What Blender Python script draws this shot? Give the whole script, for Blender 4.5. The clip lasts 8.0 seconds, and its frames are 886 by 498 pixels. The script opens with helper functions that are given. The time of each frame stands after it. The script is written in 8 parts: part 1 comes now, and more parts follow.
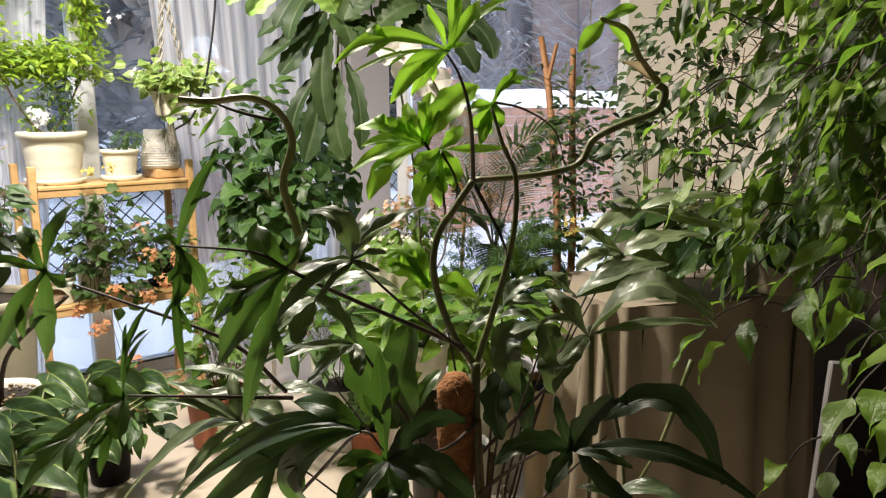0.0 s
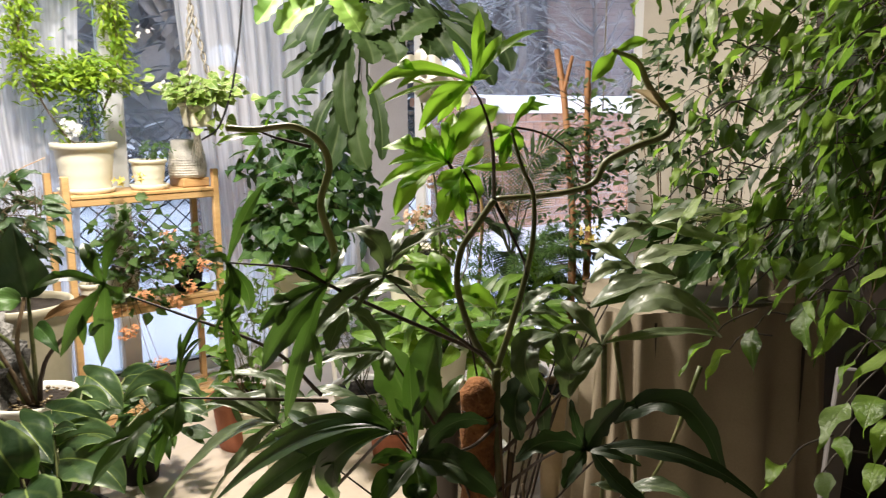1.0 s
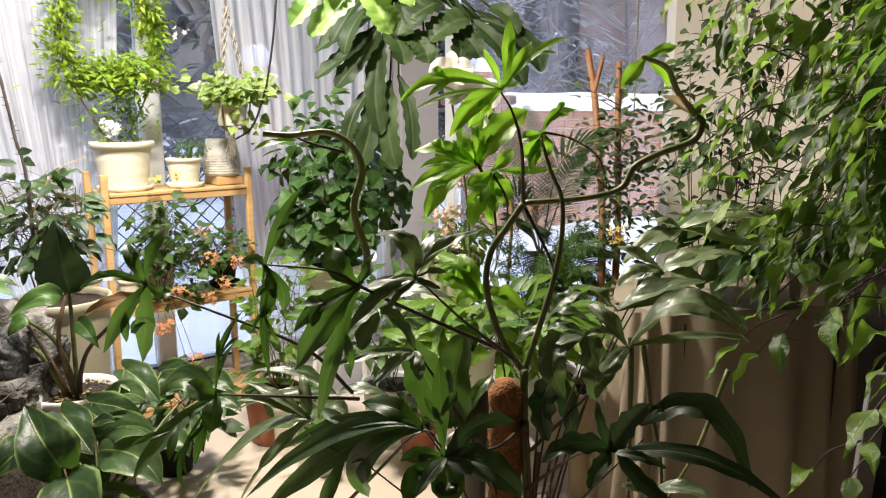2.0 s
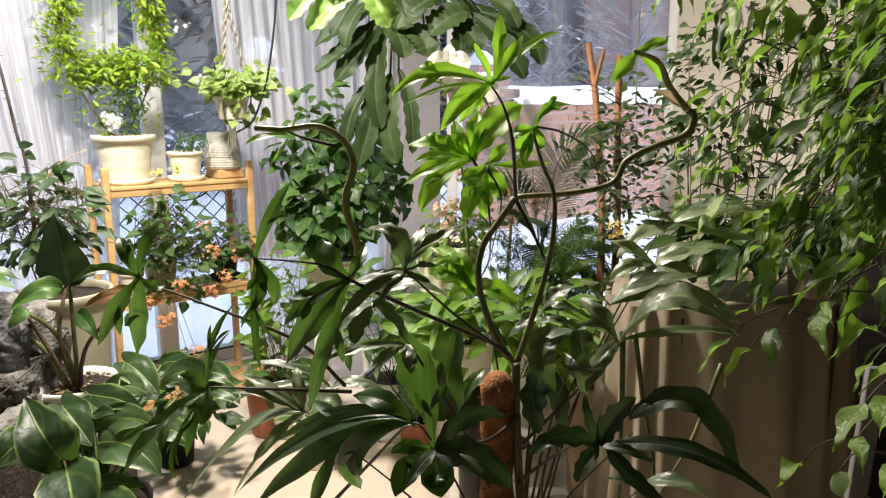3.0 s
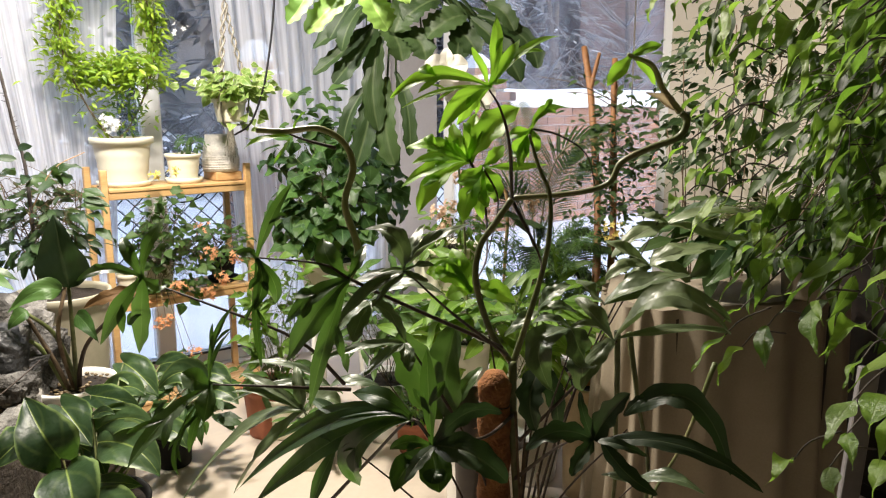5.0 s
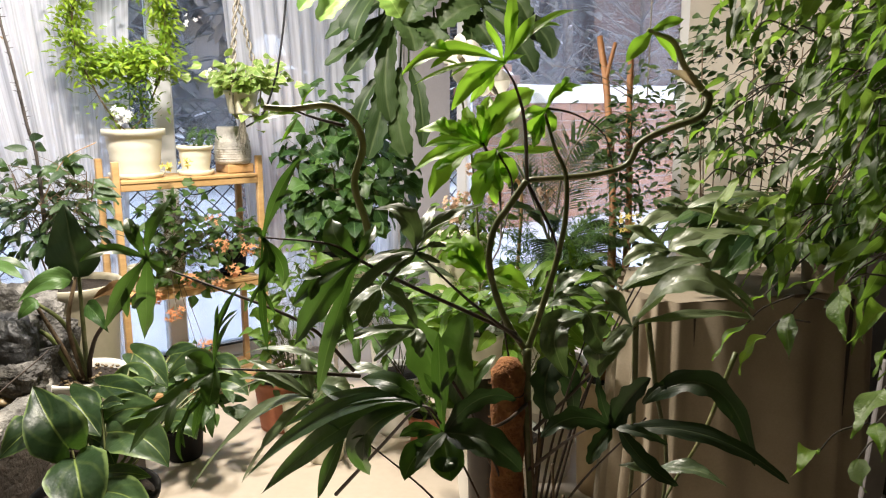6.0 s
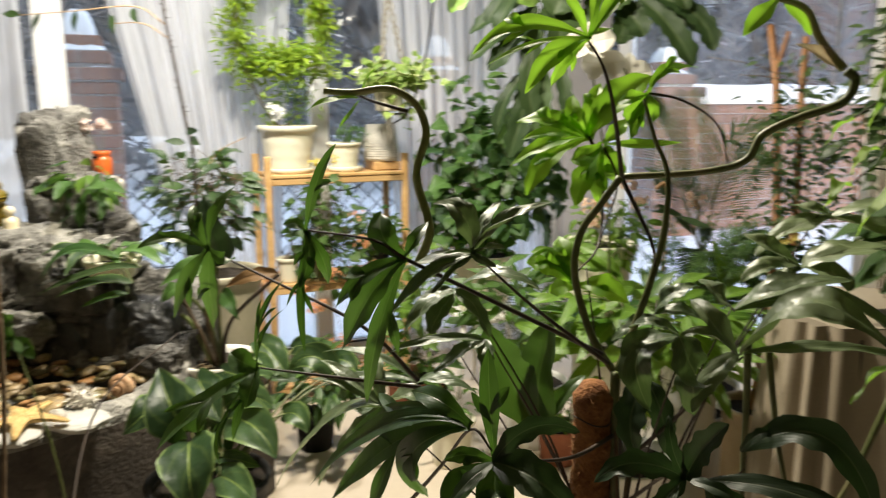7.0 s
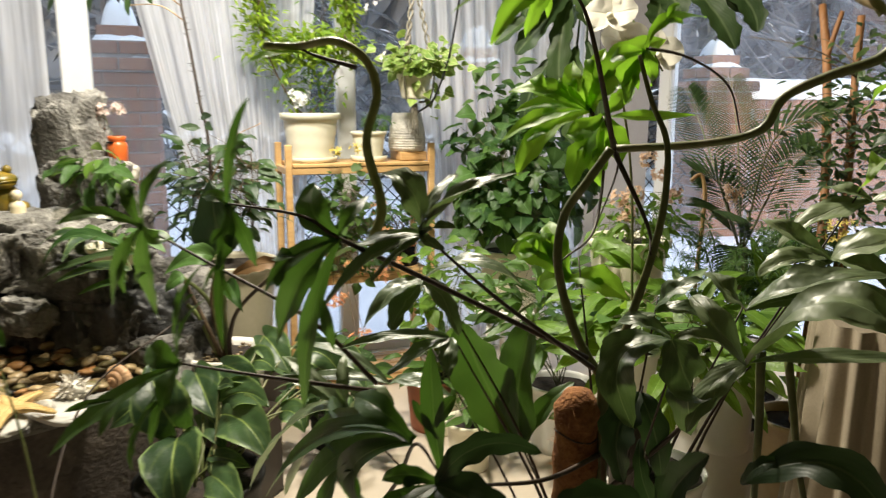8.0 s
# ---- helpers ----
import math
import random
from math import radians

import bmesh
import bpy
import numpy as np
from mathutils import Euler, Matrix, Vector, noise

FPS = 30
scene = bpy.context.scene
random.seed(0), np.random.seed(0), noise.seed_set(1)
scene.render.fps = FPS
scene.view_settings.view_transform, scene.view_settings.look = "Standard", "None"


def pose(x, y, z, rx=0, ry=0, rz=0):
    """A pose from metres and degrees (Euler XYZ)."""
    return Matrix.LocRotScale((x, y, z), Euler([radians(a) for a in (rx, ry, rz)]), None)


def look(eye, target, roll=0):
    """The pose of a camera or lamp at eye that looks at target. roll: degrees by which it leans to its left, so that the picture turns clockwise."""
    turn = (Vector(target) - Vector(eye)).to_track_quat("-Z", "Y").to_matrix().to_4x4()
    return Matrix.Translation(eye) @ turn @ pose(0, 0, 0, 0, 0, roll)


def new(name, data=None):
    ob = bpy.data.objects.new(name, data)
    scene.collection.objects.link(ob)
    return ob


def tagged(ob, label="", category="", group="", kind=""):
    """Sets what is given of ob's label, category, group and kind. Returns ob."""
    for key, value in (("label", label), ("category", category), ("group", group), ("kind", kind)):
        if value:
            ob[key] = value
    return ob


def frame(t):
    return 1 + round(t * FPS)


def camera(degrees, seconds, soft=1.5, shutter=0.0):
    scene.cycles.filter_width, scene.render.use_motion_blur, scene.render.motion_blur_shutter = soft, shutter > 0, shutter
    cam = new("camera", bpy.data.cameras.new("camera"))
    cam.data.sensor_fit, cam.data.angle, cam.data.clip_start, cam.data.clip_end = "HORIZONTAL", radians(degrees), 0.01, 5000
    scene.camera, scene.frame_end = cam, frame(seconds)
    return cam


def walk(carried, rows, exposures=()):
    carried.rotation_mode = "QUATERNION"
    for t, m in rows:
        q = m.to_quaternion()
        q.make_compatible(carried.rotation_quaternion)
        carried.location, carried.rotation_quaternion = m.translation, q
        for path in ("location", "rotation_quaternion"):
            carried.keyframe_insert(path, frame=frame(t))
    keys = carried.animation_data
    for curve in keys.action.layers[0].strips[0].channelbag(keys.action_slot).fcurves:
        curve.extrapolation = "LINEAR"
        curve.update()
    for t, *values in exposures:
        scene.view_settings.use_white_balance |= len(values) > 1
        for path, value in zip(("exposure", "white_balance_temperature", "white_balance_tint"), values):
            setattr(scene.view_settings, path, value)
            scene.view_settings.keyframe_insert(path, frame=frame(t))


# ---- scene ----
cam = camera(60.5, 8.0, soft=1.15, shutter=0.6)
METRES, EYE, TILT, LEAN, TURN = 0.6, 1.32, -10.5, 0.0, 0.0
ROWS = [
    (0.0, 0.0, 0.0, 0.0, 0.0, 0.0, 0.0),
    (0.5, -0.0174, -0.0849, 0.0105, -0.14, 0.07, 0.18),
    (1.0, -0.0189, -0.1328, 0.0262, 1.15, 0.24, -0.04),
    (1.5, -0.0238, -0.1619, 0.0374, 2.6, 0.21, -0.29),
    (3.0, 0.0122, -0.1746, 0.0414, 3.71, -0.5, -0.54),
    (3.5, 0.0246, -0.181, 0.0324, 3.16, -0.35, -0.46),
    (4.0, 0.0248, -0.198, 0.041, 2.85, -0.24, -0.45),
    (4.5, 0.015, -0.2089, 0.0429, 3.07, -0.24, -0.51),
    (6.0, 0.0083, -0.1507, -0.001, 4.4, -0.45, -0.72),
    (6.5, 0.0645, -0.0402, -0.0048, 7.18, -0.47, -1.3),
    (7.0, 0.1911, 0.0744, 0.0008, 17.29, -0.66, -3.13),
    (7.5, 0.3205, 0.1545, -0.0102, 22.68, -1.03, -4.17),
    (8.0, 0.2784, 0.344, -0.0195, 20.96, -1.05, -4.08),
]
EXPOSURE = 2.0
walk(cam, [(t, pose(0, 0, EYE, TILT, LEAN, TURN) @ pose(METRES * x, METRES * y, METRES * z, 90 + pitch, roll, yaw)) for t, x, y, z, yaw, pitch, roll in ROWS],
     exposures=[(0.0, EXPOSURE - 0.08, 6600, 12), (1.0, EXPOSURE, 6550, 13), (6.0, EXPOSURE, 6550, 13), (7.0, EXPOSURE - 0.2, 6800, 7), (8.0, EXPOSURE - 0.23, 6850, 7)])

# ---------------- light ----------------
world = bpy.data.worlds.new("winter_sky")
scene.world = world
world.use_nodes = True
wn = world.node_tree.nodes
sky = wn.new("ShaderNodeTexSky")
sky.sky_type, sky.sun_disc = "NISHITA", False
sky.sun_elevation, sky.sun_rotation = radians(12), radians(150)
wn["Background"].inputs["Strength"].default_value = 0.107
world.node_tree.links.new(sky.outputs[0], wn["Background"].inputs[0])


def lamp(name, kind, at, to, power, colour, size=0.2, spread=None):
    data = bpy.data.lights.new(name, kind)
    data.energy, data.color = power, colour
    if kind == "AREA":
        data.shape, data.size = "DISK", size
        if spread:
            data.spread = radians(spread)
    if kind == "SUN":
        data.angle = radians(size)
    ob = new(name, data)
    ob.matrix_basis = look(at, to)
    return ob


lamp("sun", "SUN", (6, 6, 12), (1.6, 3.2, 4.0), 1.0, (0.80, 0.85, 1.0), 30)
lamp("plant_lamp_light", "AREA", (-1.35, 2.1, 2.5), (-1.5, 2.6, 1.0), 14, (1.0, 0.96, 0.92), 0.2)
lamp("ceiling_lamp_light", "AREA", (-0.75, 1.84, 2.5), (-0.4, 1.75, 0.8), 24, (1.0, 0.92, 0.78), 0.2)

# ---------------- tools ----------------
PLACE = {}
RNG = random.Random(11)


def V(*a):
    return Vector(a)


class Geo:
    """Vertices, faces and uv pairs of one mesh."""

    def __init__(self):
        self.v, self.f, self.uv = [], [], []

    def add(self, verts, faces, uvs=None):
        k = len(self.v)
        self.v += [tuple(p) for p in verts]
        self.f += [tuple(i + k for i in f) for f in faces]
        self.uv += list(uvs) if uvs else [(0.5, 0.5)] * len(verts)
        return self

    def mesh(self, name, smooth=True):
        me = bpy.data.meshes.new(name)
        me.from_pydata(self.v, [], self.f)
        layer = me.uv_layers.new(name="UVMap")
        idx = np.empty(len(me.loops), dtype=np.int32)
        me.loops.foreach_get("vertex_index", idx)
        layer.data.foreach_set("uv", np.array(self.uv, dtype=np.float32)[idx].ravel())
        if smooth:
            me.polygons.foreach_set("use_smooth", np.ones(len(me.polygons), dtype=bool))
        me.update()
        return me


def thing(name, at, label, category, group="", kind=""):
    ob = new(name)
    ob.empty_display_size = 0.05
    ob.matrix_basis = Matrix.Translation(at)
    PLACE[ob] = Matrix.Translation(at)
    return tagged(ob, label, category, group, kind)


def part(name, geo, mat, parent, label="", smooth=True, kind=""):
    """One mesh, given in world coordinates, under a thing or a part."""
    me = geo if isinstance(geo, bpy.types.Mesh) else geo.mesh(name, smooth)
    if mat and not me.materials:
        me.materials.append(mat)
    ob = new(name, me)
    PLACE[ob] = Matrix.Identity(4)
    if parent:
        ob.parent = parent
        ob.matrix_parent_inverse = PLACE[parent].inverted()
    return tagged(ob, label, "", "", kind)


def placed(name, me, m, parent, label=""):
    """A part that shares its mesh, at the world pose m."""
    ob = new(name, me)
    ob.parent = parent
    ob.matrix_parent_inverse = PLACE[parent].inverted()
    ob.matrix_basis = m
    PLACE[ob] = m
    return tagged(ob, label)


def solid(name, geo, mat, label, category, group="", kind="", smooth=True):
    ob = part(name, geo, mat, None, smooth=smooth)
    return tagged(ob, label, category, group, kind)


def box(g, lo, hi, m=None, bevel=0.0):
    """A box with chamfered edges."""
    lo, hi = Vector(lo), Vector(hi)
    b = min(bevel, *((hi - lo) * 0.45))
    if b <= 0:
        vs = [V(x, y, z) for x in (lo.x, hi.x) for y in (lo.y, hi.y) for z in (lo.z, hi.z)]
        fs = [(0, 1, 3, 2), (4, 6, 7, 5), (0, 4, 5, 1), (2, 3, 7, 6), (0, 2, 6, 4), (1, 5, 7, 3)]
    else:
        vs, index = [], {}
        for sx in (0, 1):
            for sy in (0, 1):
                for sz in (0, 1):
                    c = V(hi.x if sx else lo.x, hi.y if sy else lo.y, hi.z if sz else lo.z)
                    d = V(-b if sx else b, -b if sy else b, -b if sz else b)
                    for a in range(3):
                        p = c.copy()
                        for k in range(3):
                            if k != a:
                                p[k] += d[k]
                        index[sx, sy, sz, a] = len(vs)
                        vs.append(p)
        fs = []
        for a in range(3):
            k, l = (a + 1) % 3, (a + 2) % 3
            for s in (0, 1):
                loop = []
                for q, r in ((0, 0), (1, 0), (1, 1), (0, 1)):
                    c = [0, 0, 0]
                    c[a], c[k], c[l] = s, q, r
                    loop.append(index[c[0], c[1], c[2], a])
                fs.append(loop if s else loop[::-1])
            for q in (0, 1):
                for r in (0, 1):
                    e = []
                    for s in (0, 1):
                        c = [0, 0, 0]
                        c[a], c[k], c[l] = s, q, r
                        e.append((index[c[0], c[1], c[2], k], index[c[0], c[1], c[2], l]))
                    fs.append([e[0][0], e[1][0], e[1][1], e[0][1]] if (q + r) % 2 else [e[0][1], e[1][1], e[1][0], e[0][0]])
        for sx in (0, 1):
            for sy in (0, 1):
                for sz in (0, 1):
                    t = [index[sx, sy, sz, a] for a in range(3)]
                    fs.append(t if (sx + sy + sz) % 2 else t[::-1])
    if m:
        vs = [m @ p for p in vs]
    return g.add(vs, fs)


def lathe(g, rings, n=28, m=None, squash=1.0, cap=True):
    """A turned body from (radius, height) pairs, bottom first."""
    vs, fs = [], []
    for r, z in rings:
        for k in range(n):
            a = 2 * math.pi * k / n
            vs.append(V(r * math.cos(a), r * math.sin(a) * squash, z))
    for i in range(len(rings) - 1):
        for k in range(n):
            fs.append((i * n + k, i * n + (k + 1) % n, (i + 1) * n + (k + 1) % n, (i + 1) * n + k))
    if cap:
        fs.append(tuple(range(n))[::-1])
        fs.append(tuple((len(rings) - 1) * n + k for k in range(n)))
    if m:
        vs = [m @ p for p in vs]
    return g.add(vs, fs)


def spline(pts, n=6):
    """A smooth line through points."""
    pts = [Vector(p) for p in pts]
    if len(pts) < 3:
        return [pts[0].lerp(pts[-1], i / n) for i in range(n + 1)]
    q = [pts[0] * 2 - pts[1]] + pts + [pts[-1] * 2 - pts[-2]]
    out = []
    for i in range(1, len(q) - 2):
        a, b, c, d = q[i - 1], q[i], q[i + 1], q[i + 2]
        for k in range(n):
            t = k / n
            out.append(0.5 * ((2 * b) + (c - a) * t + (2 * a - 5 * b + 4 * c - d) * t * t + (3 * b - a - 3 * c + d) * t ** 3))
    return out + [pts[-1]]


def tube(g, pts, r0, r1=None, n=8, steps=5, knots=0.0):
    """A round stem along a smooth line."""
    line = spline(pts, steps)
    r1 = r0 if r1 is None else r1
    vs, fs, uvs = [], [], []
    side = V(0.31, 0.22, 0.93)
    for i, p in enumerate(line):
        d = (line[min(i + 1, len(line) - 1)] - line[max(i - 1, 0)]).normalized()
        x = d.cross(side)
        x = x.normalized() if x.length > 0.05 else d.cross(V(1, 0, 0)).normalized()
        side = x.cross(d)
        y = d.cross(x)
        t = i / (len(line) - 1)
        r = r0 + (r1 - r0) * t
        if knots:
            r *= 1 + knots * (noise.noise(p * 60) + (0.8 if i % 5 == 0 else 0))
        for k in range(n):
            a = 2 * math.pi * k / n
            vs.append(p + (x * math.cos(a) + y * math.sin(a)) * r)
            uvs.append((k / n, t))
    for i in range(len(line) - 1):
        for k in range(n):
            fs.append((i * n + k, i * n + (k + 1) % n, (i + 1) * n + (k + 1) % n, (i + 1) * n + k))
    fs.append(tuple(range(n))[::-1])
    fs.append(tuple((len(line) - 1) * n + k for k in range(n)))
    return g.add(vs, fs, uvs)


def ball(g, c, r, n=8, m=4, rough=0.0, flat=(1, 1, 1), seed=0.0):
    vs, fs = [], []
    c = Vector(c)
    for i in range(m + 1):
        th = math.pi * i / m
        for k in range(n):
            a = 2 * math.pi * k / n
            d = V(math.sin(th) * math.cos(a), math.sin(th) * math.sin(a), math.cos(th))
            q = 1 + rough * noise.noise(d * 1.7 + c * 9 + V(seed, seed, 0)) + rough * 0.5 * noise.noise(d * 4.1 + c * 5)
            vs.append(c + V(d.x * flat[0], d.y * flat[1], d.z * flat[2]) * r * q)
    for i in range(m):
        for k in range(n):
            fs.append((i * n + k, (i + 1) * n + k, (i + 1) * n + (k + 1) % n, i * n + (k + 1) % n))
    return g.add(vs, fs)


# outlines of leaves: half width along the length, 0 at the stalk, 1 at the tip
def ovate(v):
    return 1.55 * (v ** 0.62) * (1 - v) ** 0.9 if v < 1 else 0


def drip(v):
    return (math.sin(math.pi * min(1, v / 0.82) ** 0.85) ** 0.9 if v < 0.8 else 0.0) + (0.13 * (1 - v) / 0.2 if v >= 0.76 else 0.0)


def weep(v):
    """Slender leaf of a weeping fig, widest before the middle, with a long drawn-out tip."""
    return math.sin(math.pi * min(1, v / 0.86) ** 0.8) ** 0.85 * (1 - 0.25 * v) + (0.07 * (1 - v) / 0.3 if v > 0.7 else 0.0) if v < 0.86 else 0.07 * (1 - v) / 0.3


def heart(v):
    """Broad round shoulders and a drawn-out point."""
    return min(1, v / 0.24) ** 0.5 * (1 - max(0, (v - 0.24) / 0.76) ** 1.5) if v < 1 else 0


def cordate(v):
    """Wide from the very stalk, for leaves whose lobes reach back past it."""
    return (0.66 + 0.34 * min(1, v / 0.3)) * (1 - max(0, (v - 0.3) / 0.7) ** 1.9) if v < 1 else 0


def strap(v):
    return min(1, v * 3.2 + 0.2) * min(1, (1 - v) * 6) ** 0.5 * (1 + 0.11 * math.sin(v * 40)) if v < 1 else 0


def lance(v):
    return math.sin(math.pi * v ** 0.8) ** 0.85


def finger(v):
    """A lobe of a divided leaf: narrow foot, widest past the middle, pointed."""
    return (0.16 + 0.84 * math.sin(math.pi * 0.5 * min(1, v / 0.55)) ** 1.4) * (1 - max(0, (v - 0.5) / 0.5) ** 2.3)


def blade(g, base, tip, width, shape=lance, up=(0, 0, 1), nl=8, nw=2, fold=0.25, sag=0.12, wave=0.0, twist=0.0, notch=0.0, seed=0.0, crinkle=0.0):
    """One leaf blade from its stalk to its tip, with a folded midrib, a sag and a wavy edge."""
    base, tip = Vector(base), Vector(tip)
    d = tip - base
    L = d.length
    y = d / L
    x = y.cross(Vector(up))
    x = x.normalized() if x.length > 0.05 else y.cross(V(1, 0.2, 0)).normalized()
    z = x.cross(y)
    vs, fs, uvs = [], [], []
    for i in range(nl + 1):
        v = i / nl
        w = width * 0.5 * max(shape(v), 0.012)
        rise = sag * L * (4 * v * (1 - v)) * 0.5
        c, s = math.cos(twist * v), math.sin(twist * v)
        xx, zz = x * c + z * s, z * c - x * s
        for j in range(-nw, nw + 1):
            u = j / nw
            edge = 1 + notch * math.sin(v * 22 + seed + u) * abs(u)
            h = abs(u) * w * fold + wave * width * abs(u) ** 1.5 * math.sin(v * 11 + seed + (1.7 if u > 0 else 0))
            if crinkle:
                h += crinkle * w * (noise.noise(V(u * 1.3 + seed, v * 3.1, seed)) + 0.5 * noise.noise(V(u * 3.1, v * 7.3 + seed, 4)))
            vs.append(base + y * (L * v) + xx * (u * w * edge) + zz * (h + rise))
            uvs.append((0.5 + 0.5 * u, v))
    m = 2 * nw + 1
    for i in range(nl):
        for j in range(m - 1):
            fs.append((i * m + j, i * m + j + 1, (i + 1) * m + j + 1, (i + 1) * m + j))
    return g.add(vs, fs, uvs)


def leaf_mesh(name, mat, shape, ratio, **kw):
    """A leaf one unit long along y, to be shared."""
    g = Geo()
    blade(g, (0, 0, 0), (0, 1, 0), ratio, shape, **kw)
    me = g.mesh(name)
    me.materials.append(mat)
    return me


def leaf_pose(base, way, length, up=(0, 0, 1), roll=0.0, wide=1.0):
    y = Vector(way).normalized()
    x = y.cross(Vector(up))
    x = x.normalized() if x.length > 0.05 else y.cross(V(1, 0.2, 0)).normalized()
    z = x.cross(y)
    r = Matrix((x, y, z)).transposed().to_4x4()
    return Matrix.Translation(base) @ r @ Matrix.Rotation(roll, 4, "Y") @ Matrix.Diagonal((length * wide, length, length, 1))


def rnd(a, b):
    return RNG.uniform(a, b)


def rdir():
    while True:
        p = V(rnd(-1, 1), rnd(-1, 1), rnd(-1, 1))
        if 0.05 < p.length < 1:
            return p.normalized()


# ---------------- materials ----------------
def material(name):
    m = bpy.data.materials.new(name)
    m.use_nodes = True
    nt = m.node_tree
    return m, nt, nt.nodes["Principled BSDF"], nt.links.new


def ramp(nt, src, stops):
    n = nt.nodes.new("ShaderNodeValToRGB")
    e = n.color_ramp.elements
    while len(e) < len(stops):
        e.new(0.5)
    for k, (p, c) in enumerate(stops):
        e[k].position, e[k].color = p, (*c, 1)
    nt.links.new(src, n.inputs[0])
    return n.outputs[0]


def mathn(nt, op, a, b=None):
    n = nt.nodes.new("ShaderNodeMath")
    n.operation = op
    for k, x in enumerate((a, b)):
        if x is None:
            continue
        if isinstance(x, (int, float)):
            n.inputs[k].default_value = x
        else:
            nt.links.new(x, n.inputs[k])
    return n.outputs[0]


def mixc(nt, fac, a, b, mode="MIX"):
    n = nt.nodes.new("ShaderNodeMix")
    n.data_type, n.blend_type = "RGBA", mode
    for k, x in ((0, fac), (6, a), (7, b)):
        if isinstance(x, (int, float)):
            n.inputs[k].default_value = x
        elif isinstance(x, tuple):
            n.inputs[k].default_value = (*x, 1)
        else:
            nt.links.new(x, n.inputs[k])
    return n.outputs[2]


def surface(name, c1, c2, scale=8.0, fine=60.0, rough=0.6, metal=0.0, bump=0.15, spots=None, vary=0.0, stretch=(1, 1, 1), spec=0.5, deep=0.01):
    """Two colours mixed by coarse and fine noise, with relief."""
    m, nt, bsdf, link = material(name)
    co = nt.nodes.new("ShaderNodeTexCoord").outputs["Object"]
    mp = nt.nodes.new("ShaderNodeMapping")
    mp.inputs["Scale"].default_value = stretch
    link(co, mp.inputs[0])
    n1, n2 = nt.nodes.new("ShaderNodeTexNoise"), nt.nodes.new("ShaderNodeTexNoise")
    for n, s in ((n1, scale), (n2, fine)):
        link(mp.outputs[0], n.inputs["Vector"])
        n.inputs["Scale"].default_value, n.inputs["Detail"].default_value = s, 5
    f = mathn(nt, "ADD", mathn(nt, "MULTIPLY", n1.outputs[0], 0.65), mathn(nt, "MULTIPLY", n2.outputs[0], 0.35))
    col = ramp(nt, f, [(0.34, c1), (0.66, c2)])
    if spots:
        f3 = ramp(nt, n1.outputs[0], [(0.55, (0, 0, 0)), (0.7, (1, 1, 1))])
        col = mixc(nt, f3, col, spots)
    if vary:
        info = nt.nodes.new("ShaderNodeObjectInfo")
        h = nt.nodes.new("ShaderNodeHueSaturation")
        link(col, h.inputs["Color"])
        link(mathn(nt, "ADD", mathn(nt, "MULTIPLY", info.outputs["Random"], vary), 1 - vary * 0.5), h.inputs["Value"])
        col = h.outputs[0]
    link(col, bsdf.inputs["Base Color"])
    bsdf.inputs["Metallic"].default_value = metal
    bsdf.inputs["Specular IOR Level"].default_value = spec
    link(mathn(nt, "ADD", mathn(nt, "MULTIPLY", n2.outputs[0], 0.2), rough - 0.1), bsdf.inputs["Roughness"])
    if bump:
        b = nt.nodes.new("ShaderNodeBump")
        b.inputs["Strength"].default_value, b.inputs["Distance"].default_value = bump, deep
        link(f, b.inputs["Height"])
        link(b.outputs[0], bsdf.inputs["Normal"])
    return m


